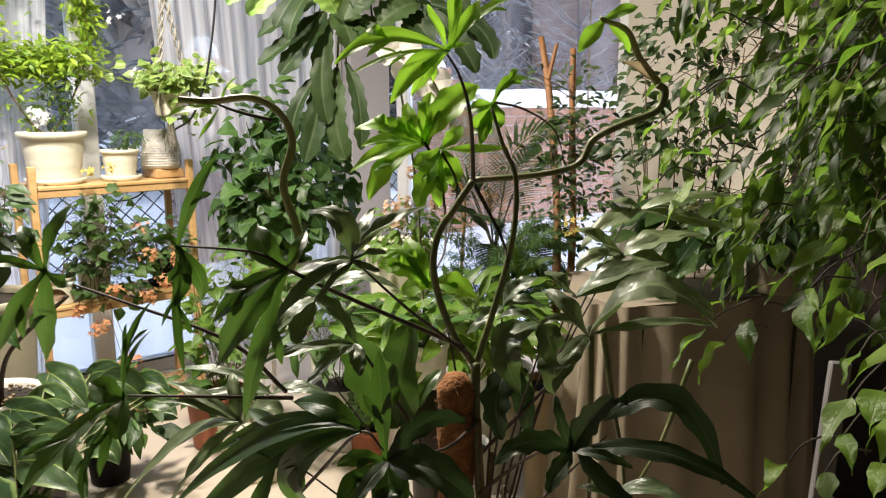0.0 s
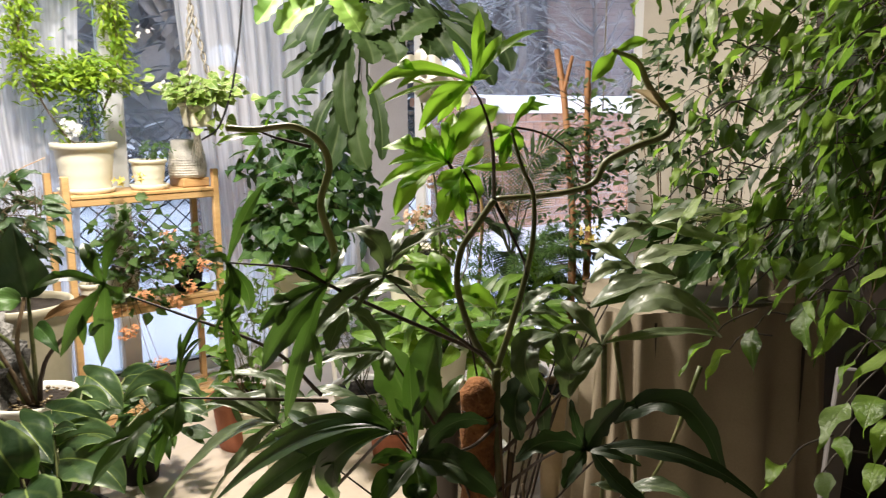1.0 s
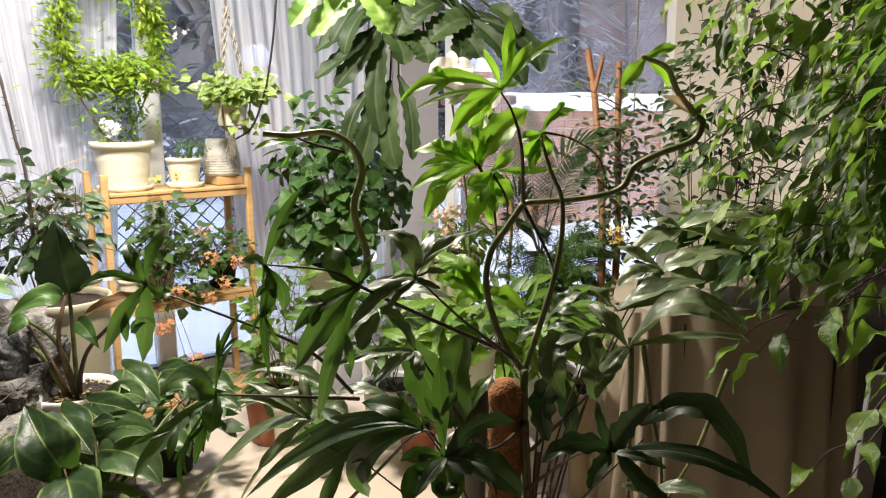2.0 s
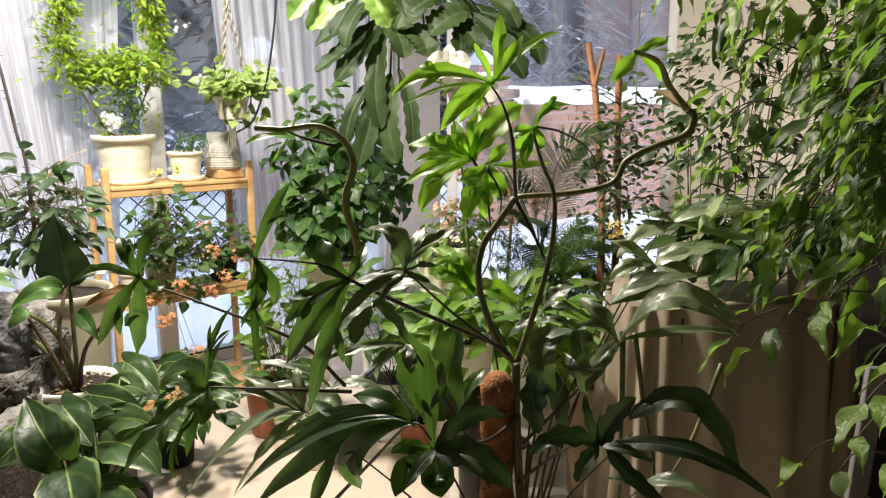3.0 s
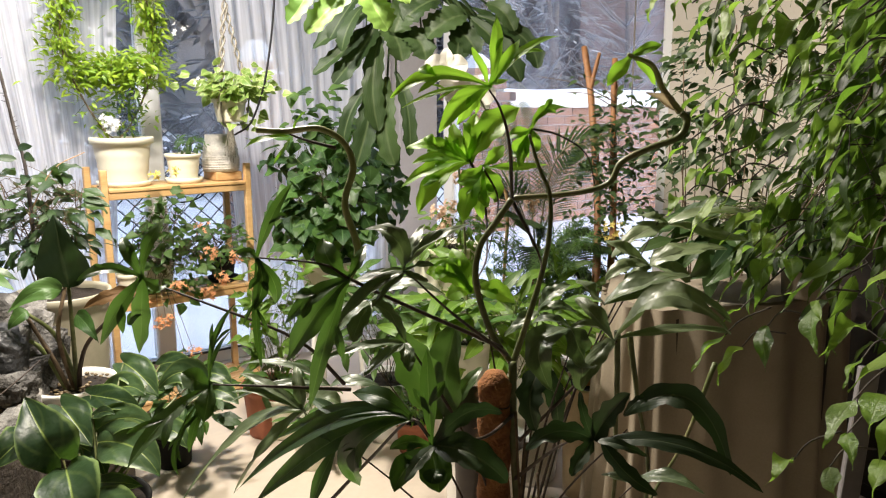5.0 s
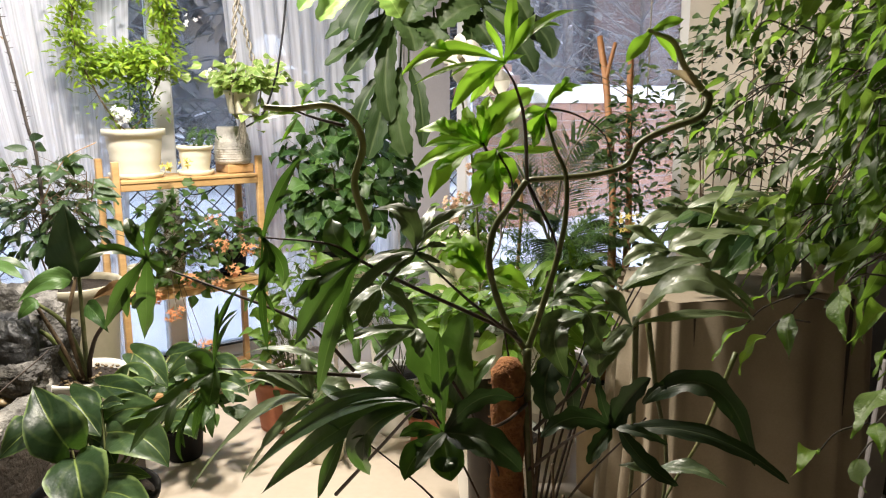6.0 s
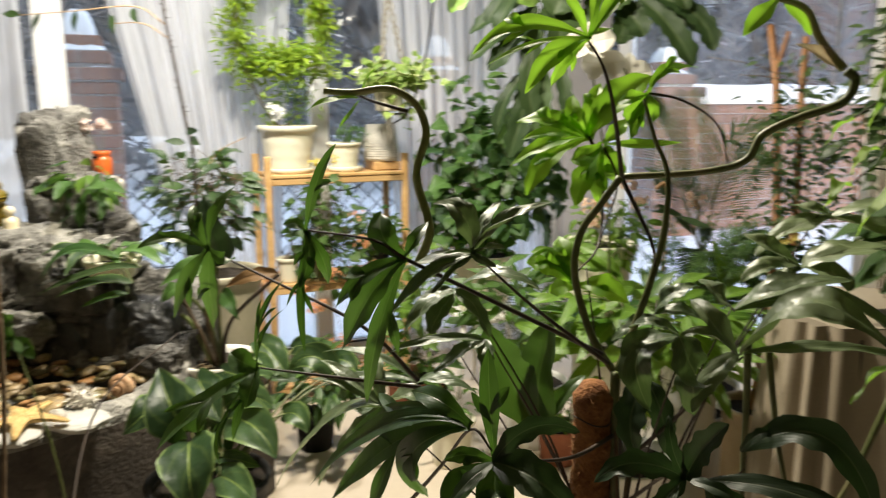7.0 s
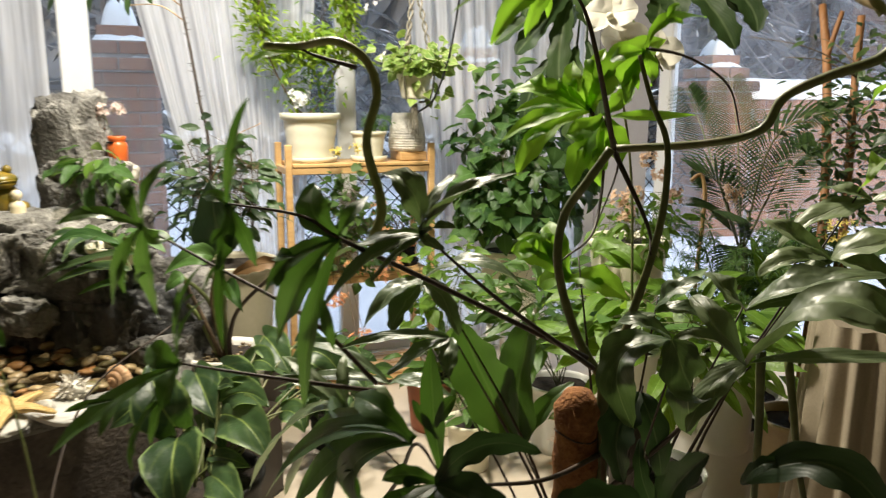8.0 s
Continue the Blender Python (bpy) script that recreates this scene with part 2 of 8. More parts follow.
def leafy(name, c1, c2, rib, through_c, rough=0.38, ribs=14.0, ribw=0.05, vein=0.25, trans=0.35, island=False, edge=None, crumple=0.6, spec=0.45):
    """A leaf: colour from leaf to leaf, midrib and side veins along the blade, some light passing through."""
    m, nt, bsdf, link = material(name)
    uv = nt.nodes.new("ShaderNodeUVMap")
    sep = nt.nodes.new("ShaderNodeSeparateXYZ")
    link(uv.outputs[0], sep.inputs[0])
    au = mathn(nt, "ABSOLUTE", mathn(nt, "SUBTRACT", sep.outputs[0], 0.5))
    if island:
        r = nt.nodes.new("ShaderNodeNewGeometry").outputs["Random Per Island"]
    else:
        r = nt.nodes.new("ShaderNodeObjectInfo").outputs["Random"]
    co = nt.nodes.new("ShaderNodeTexCoord").outputs["Object"]
    n1 = nt.nodes.new("ShaderNodeTexNoise")
    n1.inputs["Scale"].default_value, n1.inputs["Detail"].default_value = 14, 4
    link(co, n1.inputs["Vector"])
    f = mathn(nt, "ADD", mathn(nt, "MULTIPLY", r, 0.65), mathn(nt, "MULTIPLY", n1.outputs[0], 0.45))
    col = ramp(nt, f, [(0.25, c1), (0.85, c2)])
    wave = mathn(nt, "SINE", mathn(nt, "SUBTRACT", mathn(nt, "MULTIPLY", sep.outputs[1], ribs * 6.28), mathn(nt, "MULTIPLY", au, ribs * 7.0)))
    side = ramp(nt, wave, [(0.72, (0, 0, 0)), (0.98, (1, 1, 1))])
    col = mixc(nt, mathn(nt, "MULTIPLY", side, vein), col, rib)
    mid = ramp(nt, au, [(ribw * 0.3, (1, 1, 1)), (ribw, (0, 0, 0))])
    col = mixc(nt, mathn(nt, "MULTIPLY", mid, 0.75), col, rib)
    if edge:
        em = ramp(nt, mathn(nt, "ADD", au, mathn(nt, "MULTIPLY", n1.outputs[0], 0.25)), [(0.545, (0, 0, 0)), (0.60, (1, 1, 1))])
        col = mixc(nt, em, col, edge)
    link(col, bsdf.inputs["Base Color"])
    bsdf.inputs["Roughness"].default_value = rough
    bsdf.inputs["Specular IOR Level"].default_value = spec
    n2 = nt.nodes.new("ShaderNodeTexNoise")
    n2.inputs["Scale"].default_value, n2.inputs["Detail"].default_value = 38, 2
    link(co, n2.inputs["Vector"])
    b = nt.nodes.new("ShaderNodeBump")
    b.inputs["Strength"].default_value, b.inputs["Distance"].default_value = 0.35, 0.004
    link(mathn(nt, "ADD", mathn(nt, "MULTIPLY", wave, vein * 0.35), mathn(nt, "ADD", mathn(nt, "ADD", mathn(nt, "MULTIPLY", n1.outputs[0], 1.0 + crumple), mathn(nt, "MULTIPLY", n2.outputs[0], crumple)), mathn(nt, "MULTIPLY", mid, -0.35))), b.inputs["Height"])
    link(b.outputs[0], bsdf.inputs["Normal"])
    tr = nt.nodes.new("ShaderNodeBsdfTranslucent")
    link(mixc(nt, 0.55, col, through_c), tr.inputs[0])
    ms = nt.nodes.new("ShaderNodeMixShader")
    ms.inputs[0].default_value = trans
    link(bsdf.outputs[0], ms.inputs[1])
    link(tr.outputs[0], ms.inputs[2])
    link(ms.outputs[0], nt.nodes["Material Output"].inputs["Surface"])
    return m


def sheer_cloth(name):
    """Thin white net: part passes straight through, part scatters."""
    m, nt, bsdf, link = material(name)
    co = nt.nodes.new("ShaderNodeTexCoord").outputs["UV"]
    w = nt.nodes.new("ShaderNodeTexNoise")
    w.inputs["Scale"].default_value, w.inputs["Detail"].default_value = 9, 3
    mp = nt.nodes.new("ShaderNodeMapping")
    mp.inputs["Scale"].default_value = (6, 0.4, 1)
    link(co, mp.inputs[0])
    link(mp.outputs[0], w.inputs["Vector"])
    bsdf.inputs["Base Color"].default_value = (0.9, 0.9, 0.93, 1)
    bsdf.inputs["Roughness"].default_value = 0.9
    tr, clear = nt.nodes.new("ShaderNodeBsdfTranslucent"), nt.nodes.new("ShaderNodeBsdfTransparent")
    tr.inputs[0].default_value = (0.93, 0.93, 0.96, 1)
    a, b = nt.nodes.new("ShaderNodeMixShader"), nt.nodes.new("ShaderNodeMixShader")
    a.inputs[0].default_value = 0.5
    link(bsdf.outputs[0], a.inputs[1])
    link(tr.outputs[0], a.inputs[2])
    f = ramp(nt, w.outputs[0], [(0.3, (0.42, 0.42, 0.42)), (0.7, (0.82, 0.82, 0.82))])
    link(f, b.inputs[0])
    link(clear.outputs[0], b.inputs[1])
    link(a.outputs[0], b.inputs[2])
    link(b.outputs[0], nt.nodes["Material Output"].inputs["Surface"])
    return m


def glass(name):
    m, nt, bsdf, link = material(name)
    gl, clear = nt.nodes.new("ShaderNodeBsdfGlossy"), nt.nodes.new("ShaderNodeBsdfTransparent")
    gl.inputs["Roughness"].default_value = 0.02
    clear.inputs[0].default_value = (0.93, 0.95, 0.97, 1)
    # Smudges on the glass, with a milky veil added for haze over the view.
    veil, smear = nt.nodes.new("ShaderNodeBsdfTranslucent"), nt.nodes.new("ShaderNodeTexNoise")
    veil.inputs[0].default_value = (0.8, 0.8, 0.86, 1)
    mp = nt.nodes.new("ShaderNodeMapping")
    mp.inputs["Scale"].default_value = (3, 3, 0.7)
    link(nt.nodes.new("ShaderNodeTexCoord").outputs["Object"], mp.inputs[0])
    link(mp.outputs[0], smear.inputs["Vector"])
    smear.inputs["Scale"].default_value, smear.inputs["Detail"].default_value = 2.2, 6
    hazy = nt.nodes.new("ShaderNodeMixShader")
    link(ramp(nt, smear.outputs[0], [(0.3, (0.03, 0.03, 0.03)), (0.75, (0.16, 0.16, 0.16))]), hazy.inputs[0])
    link(clear.outputs[0], hazy.inputs[1])
    link(veil.outputs[0], hazy.inputs[2])
    fr = nt.nodes.new("ShaderNodeFresnel")
    fr.inputs[0].default_value = 1.45
    ms = nt.nodes.new("ShaderNodeMixShader")
    link(fr.outputs[0], ms.inputs[0])
    link(hazy.outputs[0], ms.inputs[1])
    link(gl.outputs[0], ms.inputs[2])
    link(ms.outputs[0], nt.nodes["Material Output"].inputs["Surface"])
    return m


# Unseen walls: brown assumed, dark so that little lamplight bounces back.
M_unseen_wall = surface("dark_unseen_wall", (0.075, 0.055, 0.04), (0.10, 0.08, 0.06), 3, 90, 0.9, bump=0.05)
M_plaster = surface("beige_plaster", (0.62, 0.56, 0.46), (0.68, 0.62, 0.52), 3, 90, 0.85, bump=0.05)
M_pier = surface("grey_plaster", (0.40, 0.38, 0.39), (0.46, 0.44, 0.45), 3, 90, 0.85, bump=0.05)
# Ceiling is out of view; its beige is lowered to cut bounce.
M_ceiling = surface("ceiling_paint", (0.40, 0.36, 0.30), (0.46, 0.42, 0.36), 2, 60, 0.9, bump=0.03)
M_floor = surface("pale_floor", (0.47, 0.40, 0.315), (0.54, 0.465, 0.375), 2.5, 40, 0.42, bump=0.04)
M_frame = surface("white_window_plastic", (0.78, 0.78, 0.77), (0.82, 0.82, 0.81), 4, 50, 0.4, bump=0.02)
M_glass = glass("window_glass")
M_sheer = sheer_cloth("sheer_net")
M_curtain = surface("beige_curtain", (0.23, 0.19, 0.135), (0.30, 0.255, 0.19), 6, 160, 0.85, bump=0.12)
M_pine = surface("varnished_pine", (0.50, 0.29, 0.115), (0.66, 0.43, 0.20), 5, 40, 0.42, bump=0.05, stretch=(1, 1, 6), vary=0.2)
M_cream = surface("cream_plastic", (0.69, 0.65, 0.50), (0.75, 0.71, 0.57), 4, 50, 0.4, bump=0.03)
M_tan = surface("tan_ceramic", (0.42, 0.30, 0.17), (0.50, 0.38, 0.23), 6, 60, 0.5, bump=0.05)
M_taupe = surface("taupe_plastic", (0.36, 0.33, 0.24), (0.44, 0.40, 0.30), 4, 50, 0.45, bump=0.04)
M_white_pot = surface("white_plastic", (0.74, 0.72, 0.66), (0.8, 0.78, 0.72), 4, 50, 0.4, bump=0.03)
M_terra = surface("terracotta", (0.30, 0.09, 0.045), (0.40, 0.14, 0.07), 9, 60, 0.7, bump=0.1)
M_dark_pot = surface("dark_plastic", (0.006, 0.006, 0.0065), (0.012, 0.0115, 0.011), 6, 60, 0.65, bump=0.04, spec=0.22)
M_soil = surface("potting_soil", (0.007, 0.005, 0.0035), (0.03, 0.02, 0.013), 40, 160, 0.95, bump=0.8)
M_rock = surface("grey_rock", (0.03, 0.028, 0.026), (0.15, 0.142, 0.13), 14, 70, 0.9, bump=1.0, spots=(0.25, 0.24, 0.22), deep=0.045)
M_pale_rock = surface("pale_rock", (0.075, 0.07, 0.064), (0.30, 0.29, 0.26), 12, 70, 0.9, bump=1.0, spots=(0.42, 0.40, 0.36), deep=0.045)
M_wet_rock = surface("dark_wet_rock", (0.016, 0.017, 0.019), (0.055, 0.056, 0.058), 9, 50, 0.42, bump=0.9, deep=0.03)
M_white_stone = surface("white_limestone", (0.36, 0.35, 0.32), (0.52, 0.505, 0.47), 9, 70, 0.7, bump=0.3)
# Basin face: dark stone, darkened further for the shade on its front.
M_basin = surface("shaded_basin_stone", (0.028, 0.022, 0.018), (0.085, 0.07, 0.058), 10, 70, 0.8, bump=0.8, spots=(0.12, 0.10, 0.085), deep=0.03)
M_brick = surface("orange_brick", (0.24, 0.115, 0.068), (0.33, 0.17, 0.105), 6, 70, 0.85, bump=0.25, vary=0.35)
M_mortar = surface("mortar", (0.30, 0.28, 0.26), (0.4, 0.38, 0.36), 12, 90, 0.95, bump=0.3)
M_snow = surface("snow", (0.80, 0.83, 0.88), (0.86, 0.88, 0.92), 1.5, 30, 0.75, bump=0.3)
M_iron = surface("black_iron", (0.015, 0.015, 0.018), (0.03, 0.03, 0.034), 20, 90, 0.5, bump=0.1)
M_bark = surface("tree_bark", (0.035, 0.028, 0.024), (0.09, 0.075, 0.065), 5, 40, 0.9, bump=0.6)
M_frost_bark = surface("frosted_bark", (0.07, 0.065, 0.07), (0.24, 0.235, 0.25), 4, 40, 0.9, bump=0.4)
# Frost grey; also lightened to make up for dim light in the woods.
M_conifer = leafy("frosted_needles", (0.06, 0.065, 0.07), (0.17, 0.17, 0.18), (0.12, 0.12, 0.12), (0.08, 0.09, 0.08), 0.7, trans=0.1, island=True)
M_siding = surface("brown_siding", (0.055, 0.032, 0.03), (0.09, 0.055, 0.05), 4, 50, 0.8, bump=0.15, vary=0.3)
# Darker green for woody stems in shade; the paler copy for lit shoots.
M_stem = surface("green_stem", (0.06, 0.078, 0.02), (0.145, 0.16, 0.056), 18, 90, 0.45, bump=0.25, spots=(0.22, 0.19, 0.10))
M_pale_stem = surface("pale_green_stem", (0.16, 0.20, 0.05), (0.32, 0.35, 0.12), 18, 90, 0.45, bump=0.25, spots=(0.34, 0.30, 0.16))
M_dark_stem = surface("dark_petiole", (0.018, 0.011, 0.008), (0.055, 0.033, 0.018), 14, 80, 0.6, bump=0.1)
M_brown_stem = surface("woody_stem", (0.09, 0.055, 0.03), (0.2, 0.14, 0.08), 25, 120, 0.8, bump=0.5)
M_stake = surface("cut_wood_stake", (0.2, 0.085, 0.03), (0.36, 0.17, 0.065), 12, 70, 0.6, bump=0.3)
M_coir = surface("coconut_fibre", (0.16, 0.055, 0.018), (0.34, 0.15, 0.05), 60, 220, 0.95, bump=1.0)
M_rope = surface("cotton_cord", (0.15, 0.13, 0.10), (0.42, 0.39, 0.32), 90, 200, 0.9, bump=0.6)
M_cable = surface("black_cable", (0.01, 0.01, 0.011), (0.02, 0.02, 0.022), 20, 80, 0.4, bump=0.02)
M_petal = leafy("white_petal", (0.8, 0.78, 0.7), (0.84, 0.82, 0.74), (0.75, 0.73, 0.6), (0.8, 0.78, 0.66), 0.6, vein=0.08, trans=0.3)
M_orange = leafy("orange_petal", (0.70, 0.27, 0.11), (0.80, 0.46, 0.24), (0.7, 0.3, 0.1), (0.8, 0.35, 0.12), 0.6, vein=0.1, trans=0.3, island=True)
M_peach = leafy("peach_petal", (0.66, 0.42, 0.28), (0.76, 0.58, 0.42), (0.7, 0.45, 0.3), (0.8, 0.5, 0.3), 0.6, vein=0.1, trans=0.3, island=True)
M_pink = leafy("pale_pink_petal", (0.76, 0.56, 0.5), (0.82, 0.7, 0.64), (0.8, 0.6, 0.5), (0.8, 0.6, 0.5), 0.6, vein=0.1, trans=0.3, island=True)
M_yellow = leafy("yellow_petal", (0.6, 0.45, 0.08), (0.7, 0.6, 0.2), (0.6, 0.5, 0.1), (0.7, 0.6, 0.1), 0.6, vein=0.1, trans=0.3, island=True)
M_small_white = leafy("small_white_petal", (0.8, 0.8, 0.78), (0.84, 0.84, 0.82), (0.8, 0.8, 0.7), (0.8, 0.8, 0.78), 0.6, vein=0.05, trans=0.3, island=True)
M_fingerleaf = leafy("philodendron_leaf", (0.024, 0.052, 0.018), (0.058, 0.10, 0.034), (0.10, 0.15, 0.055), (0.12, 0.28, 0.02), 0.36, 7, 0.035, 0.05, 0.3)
# Fresh green, brightened for leaves that catch the lamp from behind.
M_backlit = leafy("backlit_philodendron_leaf", (0.065, 0.18, 0.016), (0.16, 0.31, 0.034), (0.18, 0.3, 0.05), (0.34, 0.66, 0.04), 0.42, 7, 0.035, 0.07, 0.58)
# Grey green, lightened so that the leaves' sheen sits partly in the colour.
M_velvet = leafy("grey_green_leaf", (0.058, 0.088, 0.043), (0.145, 0.185, 0.092), (0.17, 0.2, 0.105), (0.16, 0.28, 0.05), 0.4, 6, 0.03, 0.12, 0.2, crumple=1.6, spec=0.6)
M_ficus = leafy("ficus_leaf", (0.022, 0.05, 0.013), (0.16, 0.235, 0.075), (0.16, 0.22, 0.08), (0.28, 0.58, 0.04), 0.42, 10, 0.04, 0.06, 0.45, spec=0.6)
# Brighter copy of ficus_leaf; lamplight on the free sprigs is in its colour.
M_ficus_lit = leafy("lit_ficus_leaf", (0.075, 0.16, 0.02), (0.25, 0.36, 0.085), (0.2, 0.28, 0.09), (0.34, 0.62, 0.05), 0.42, 10, 0.04, 0.06, 0.5, spec=0.6)
# Inner leaves darker than outer ones: shade inside the crown is in the colour.
M_ficus_shaded = leafy("shaded_ficus_mass", (0.008, 0.02, 0.006), (0.05, 0.09, 0.022), (0.09, 0.14, 0.06), (0.28, 0.5, 0.05), 0.46, 10, 0.04, 0.06, 0.42, island=True)
M_heart = leafy("heart_leaf", (0.018, 0.052, 0.014), (0.075, 0.15, 0.036), (0.12, 0.22, 0.08), (0.14, 0.34, 0.03), 0.42, 7, 0.04, 0.2, 0.25, spec=0.3)
M_strap = leafy("strap_leaf", (0.013, 0.030, 0.009), (0.038, 0.066, 0.020), (0.07, 0.10, 0.04), (0.12, 0.2, 0.03), 0.5, 9, 0.07, 0.22, 0.22, spec=0.25)
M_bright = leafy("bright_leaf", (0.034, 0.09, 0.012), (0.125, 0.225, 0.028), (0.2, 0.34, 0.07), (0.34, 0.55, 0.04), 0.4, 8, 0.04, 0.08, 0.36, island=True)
M_lime = leafy("lime_leaf", (0.10, 0.21, 0.012), (0.29, 0.40, 0.03), (0.3, 0.44, 0.07), (0.46, 0.6, 0.04), 0.45, 8, 0.04, 0.12, 0.36, island=True)
M_varieg = leafy("variegated_leaf", (0.12, 0.22, 0.04), (0.24, 0.36, 0.08), (0.5, 0.55, 0.25), (0.45, 0.6, 0.1), 0.4, 6, 0.06, 0.15, 0.35, island=True, edge=(0.68, 0.68, 0.36))
M_green = leafy("green_leaf", (0.025, 0.065, 0.016), (0.09, 0.165, 0.04), (0.1, 0.18, 0.06), (0.2, 0.42, 0.03), 0.38, 8, 0.05, 0.2, 0.35, island=True)
M_begonia = leafy("begonia_leaf", (0.03, 0.07, 0.016), (0.10, 0.17, 0.045), (0.08, 0.14, 0.05), (0.2, 0.42, 0.03), 0.38, 8, 0.05, 0.2, 0.35)
M_pale_vein = leafy("pale_veined_leaf", (0.013, 0.032, 0.012), (0.045, 0.085, 0.032), (0.24, 0.32, 0.08), (0.14, 0.3, 0.03), 0.42, 2.5, 0.026, 0.09, 0.2, edge=(0.15, 0.22, 0.07), crumple=1.5)
# Dark leaf; for the philodendron's low leaves it stands in for shade.
M_dark_shaded_leaf = leafy("dark_leaf", (0.010, 0.021, 0.011), (0.03, 0.05, 0.022), (0.075, 0.09, 0.05), (0.07, 0.15, 0.03), 0.42, 7, 0.045, 0.06, 0.2, spec=0.35)
M_frond = leafy("palm_leaflet", (0.012, 0.03, 0.009), (0.045, 0.078, 0.022), (0.05, 0.09, 0.03), (0.12, 0.22, 0.03), 0.45, 3, 0.04, 0.1, 0.2, island=True, spec=0.25)
M_sheath = leafy("papery_sheath", (0.45, 0.33, 0.18), (0.55, 0.43, 0.26), (0.4, 0.3, 0.16), (0.6, 0.48, 0.3), 0.6, 6, 0.05, 0.1, 0.4)
M_shrub = leafy("shrub_leaf", (0.014, 0.036, 0.012), (0.05, 0.095, 0.026), (0.06, 0.10, 0.04), (0.12, 0.25, 0.03), 0.36, 7, 0.04, 0.12, 0.22)
M_shrub_i = leafy("small_shrub_leaf", (0.010, 0.028, 0.010), (0.06, 0.10, 0.028), (0.06, 0.10, 0.04), (0.12, 0.25, 0.03), 0.4, 7, 0.04, 0.12, 0.22, island=True)
M_pebble = surface("river_pebble", (0.12, 0.085, 0.04), (0.38, 0.28, 0.15), 3, 60, 0.4, bump=0.1, vary=1.1)
M_pebble_rust = surface("rusty_pebble", (0.22, 0.10, 0.035), (0.42, 0.23, 0.09), 3, 60, 0.4, bump=0.1, vary=0.8)
M_pebble_olive = surface("olive_pebble", (0.10, 0.085, 0.035), (0.24, 0.20, 0.085), 3, 60, 0.4, bump=0.1, vary=0.9)
M_conch = surface("peach_shell", (0.42, 0.22, 0.11), (0.62, 0.40, 0.24), 30, 90, 0.45, bump=0.3)
# Bright fern green; the strong lamplight on these straps is partly in it.
M_lit_fern = leafy("lit_fern_leaf", (0.085, 0.185, 0.03), (0.21, 0.33, 0.075), (0.28, 0.4, 0.12), (0.36, 0.56, 0.08), 0.45, 8, 0.04, 0.1, 0.34)
M_starfish = surface("dry_starfish", (0.55, 0.36, 0.13), (0.66, 0.48, 0.22), 60, 200, 0.8, bump=0.8)
M_shell = surface("pale_shell", (0.34, 0.31, 0.26), (0.70, 0.66, 0.58), 45, 90, 0.45, bump=0.4)
M_frog = surface("ochre_glaze", (0.045, 0.06, 0.012), (0.30, 0.19, 0.02), 22, 60, 0.35, bump=0.15)
M_figure = surface("ivory_resin", (0.62, 0.52, 0.34), (0.72, 0.63, 0.45), 14, 80, 0.5, bump=0.2)
M_orange_pot = surface("orange_glaze", (0.55, 0.10, 0.02), (0.64, 0.15, 0.03), 8, 60, 0.35, bump=0.05)
M_wicker = surface("grey_wicker", (0.46, 0.43, 0.38), (0.66, 0.62, 0.55), 30, 120, 0.85, bump=0.8)
M_dark_wood = surface("dark_wood", (0.018, 0.013, 0.010), (0.04, 0.028, 0.02), 6, 50, 0.5, bump=0.1)
M_grey_board = surface("grey_board", (0.16, 0.15, 0.15), (0.22, 0.21, 0.21), 5, 50, 0.6, bump=0.1)
M_dry = surface("dry_stem", (0.36, 0.22, 0.10), (0.5, 0.35, 0.19), 20, 90, 0.8, bump=0.3)
M_leaf_dry = leafy("dry_edge_leaf", (0.10, 0.055, 0.022), (0.16, 0.09, 0.035), (0.12, 0.07, 0.03), (0.2, 0.1, 0.03), 0.6, 8, 0.05, 0.2, 0.2)

# ---------------- the room ----------------
def wall_frame(p, q):
    """A frame with x along a wall from p to q, y outward, z up."""
    u = (V(*q, 0) - V(*p, 0)).normalized()
    out = V(-u.y, u.x, 0)
    m = Matrix((u, out, V(0, 0, 1))).transposed().to_4x4()
    m.translation = V(*p, 0)
    return m


CEIL = 2.62
ORIGIN = (-1.55, 3.42)
W1 = wall_frame(ORIGIN, (-1.55 + 0.766, 3.42 + 0.643))
CORNER = W1 @ V(1.62, 0, 0)
EDGE = V(0.93, 3.95, 0)
W2 = wall_frame((CORNER.x, CORNER.y), (EDGE.x, EDGE.y))
L2 = (EDGE - CORNER).length

def slab(z0, z1):
    """A slab under or over the whole room, cut along the window walls."""
    out = [V(-6, -3, 0), V(4.2, -3, 0), V(4.2, 1.4, 0), V(2.6, 1.4, 0), EDGE + V(0.22, 0.22, 0), W2 @ V(0.05, 0.28, 0), W1 @ V(-3.7, 0.28, 0), V(-6, 1.7, 0)]
    n = len(out)
    vs = [p + V(0, 0, z) for z in (z0, z1) for p in out]
    fs = [tuple(range(n))[::-1], tuple(range(n, 2 * n))] + [(k, (k + 1) % n, n + (k + 1) % n, n + k) for k in range(n)]
    return Geo().add(vs, fs)


g = slab(-0.12, 0.0)
solid("floor", g, M_floor, "pale beige smooth floor", "floor", kind="structure", smooth=False)
g = slab(CEIL, CEIL + 0.15)
solid("ceiling", g, M_ceiling, "unseen ceiling, toned down to limit bounced light", "ceiling", kind="structure", smooth=False)


def wall(name, geo, mat, label):
    return solid(name, geo, mat, label, "wall", kind="structure", smooth=False)


g = Geo()
box(g, (-3.6, 0, 0), (-2.55, 0.3, CEIL), W1)
wall("wall_west_end", g, M_plaster, "plain beige plastered wall beside the window")
g = Geo()
box(g, (-2.55, 0, 2.36), (1.36, 0.3, CEIL), W1)
wall("wall_lintel_west", g, M_plaster, "plain plastered strip above the tall windows")
g = Geo()
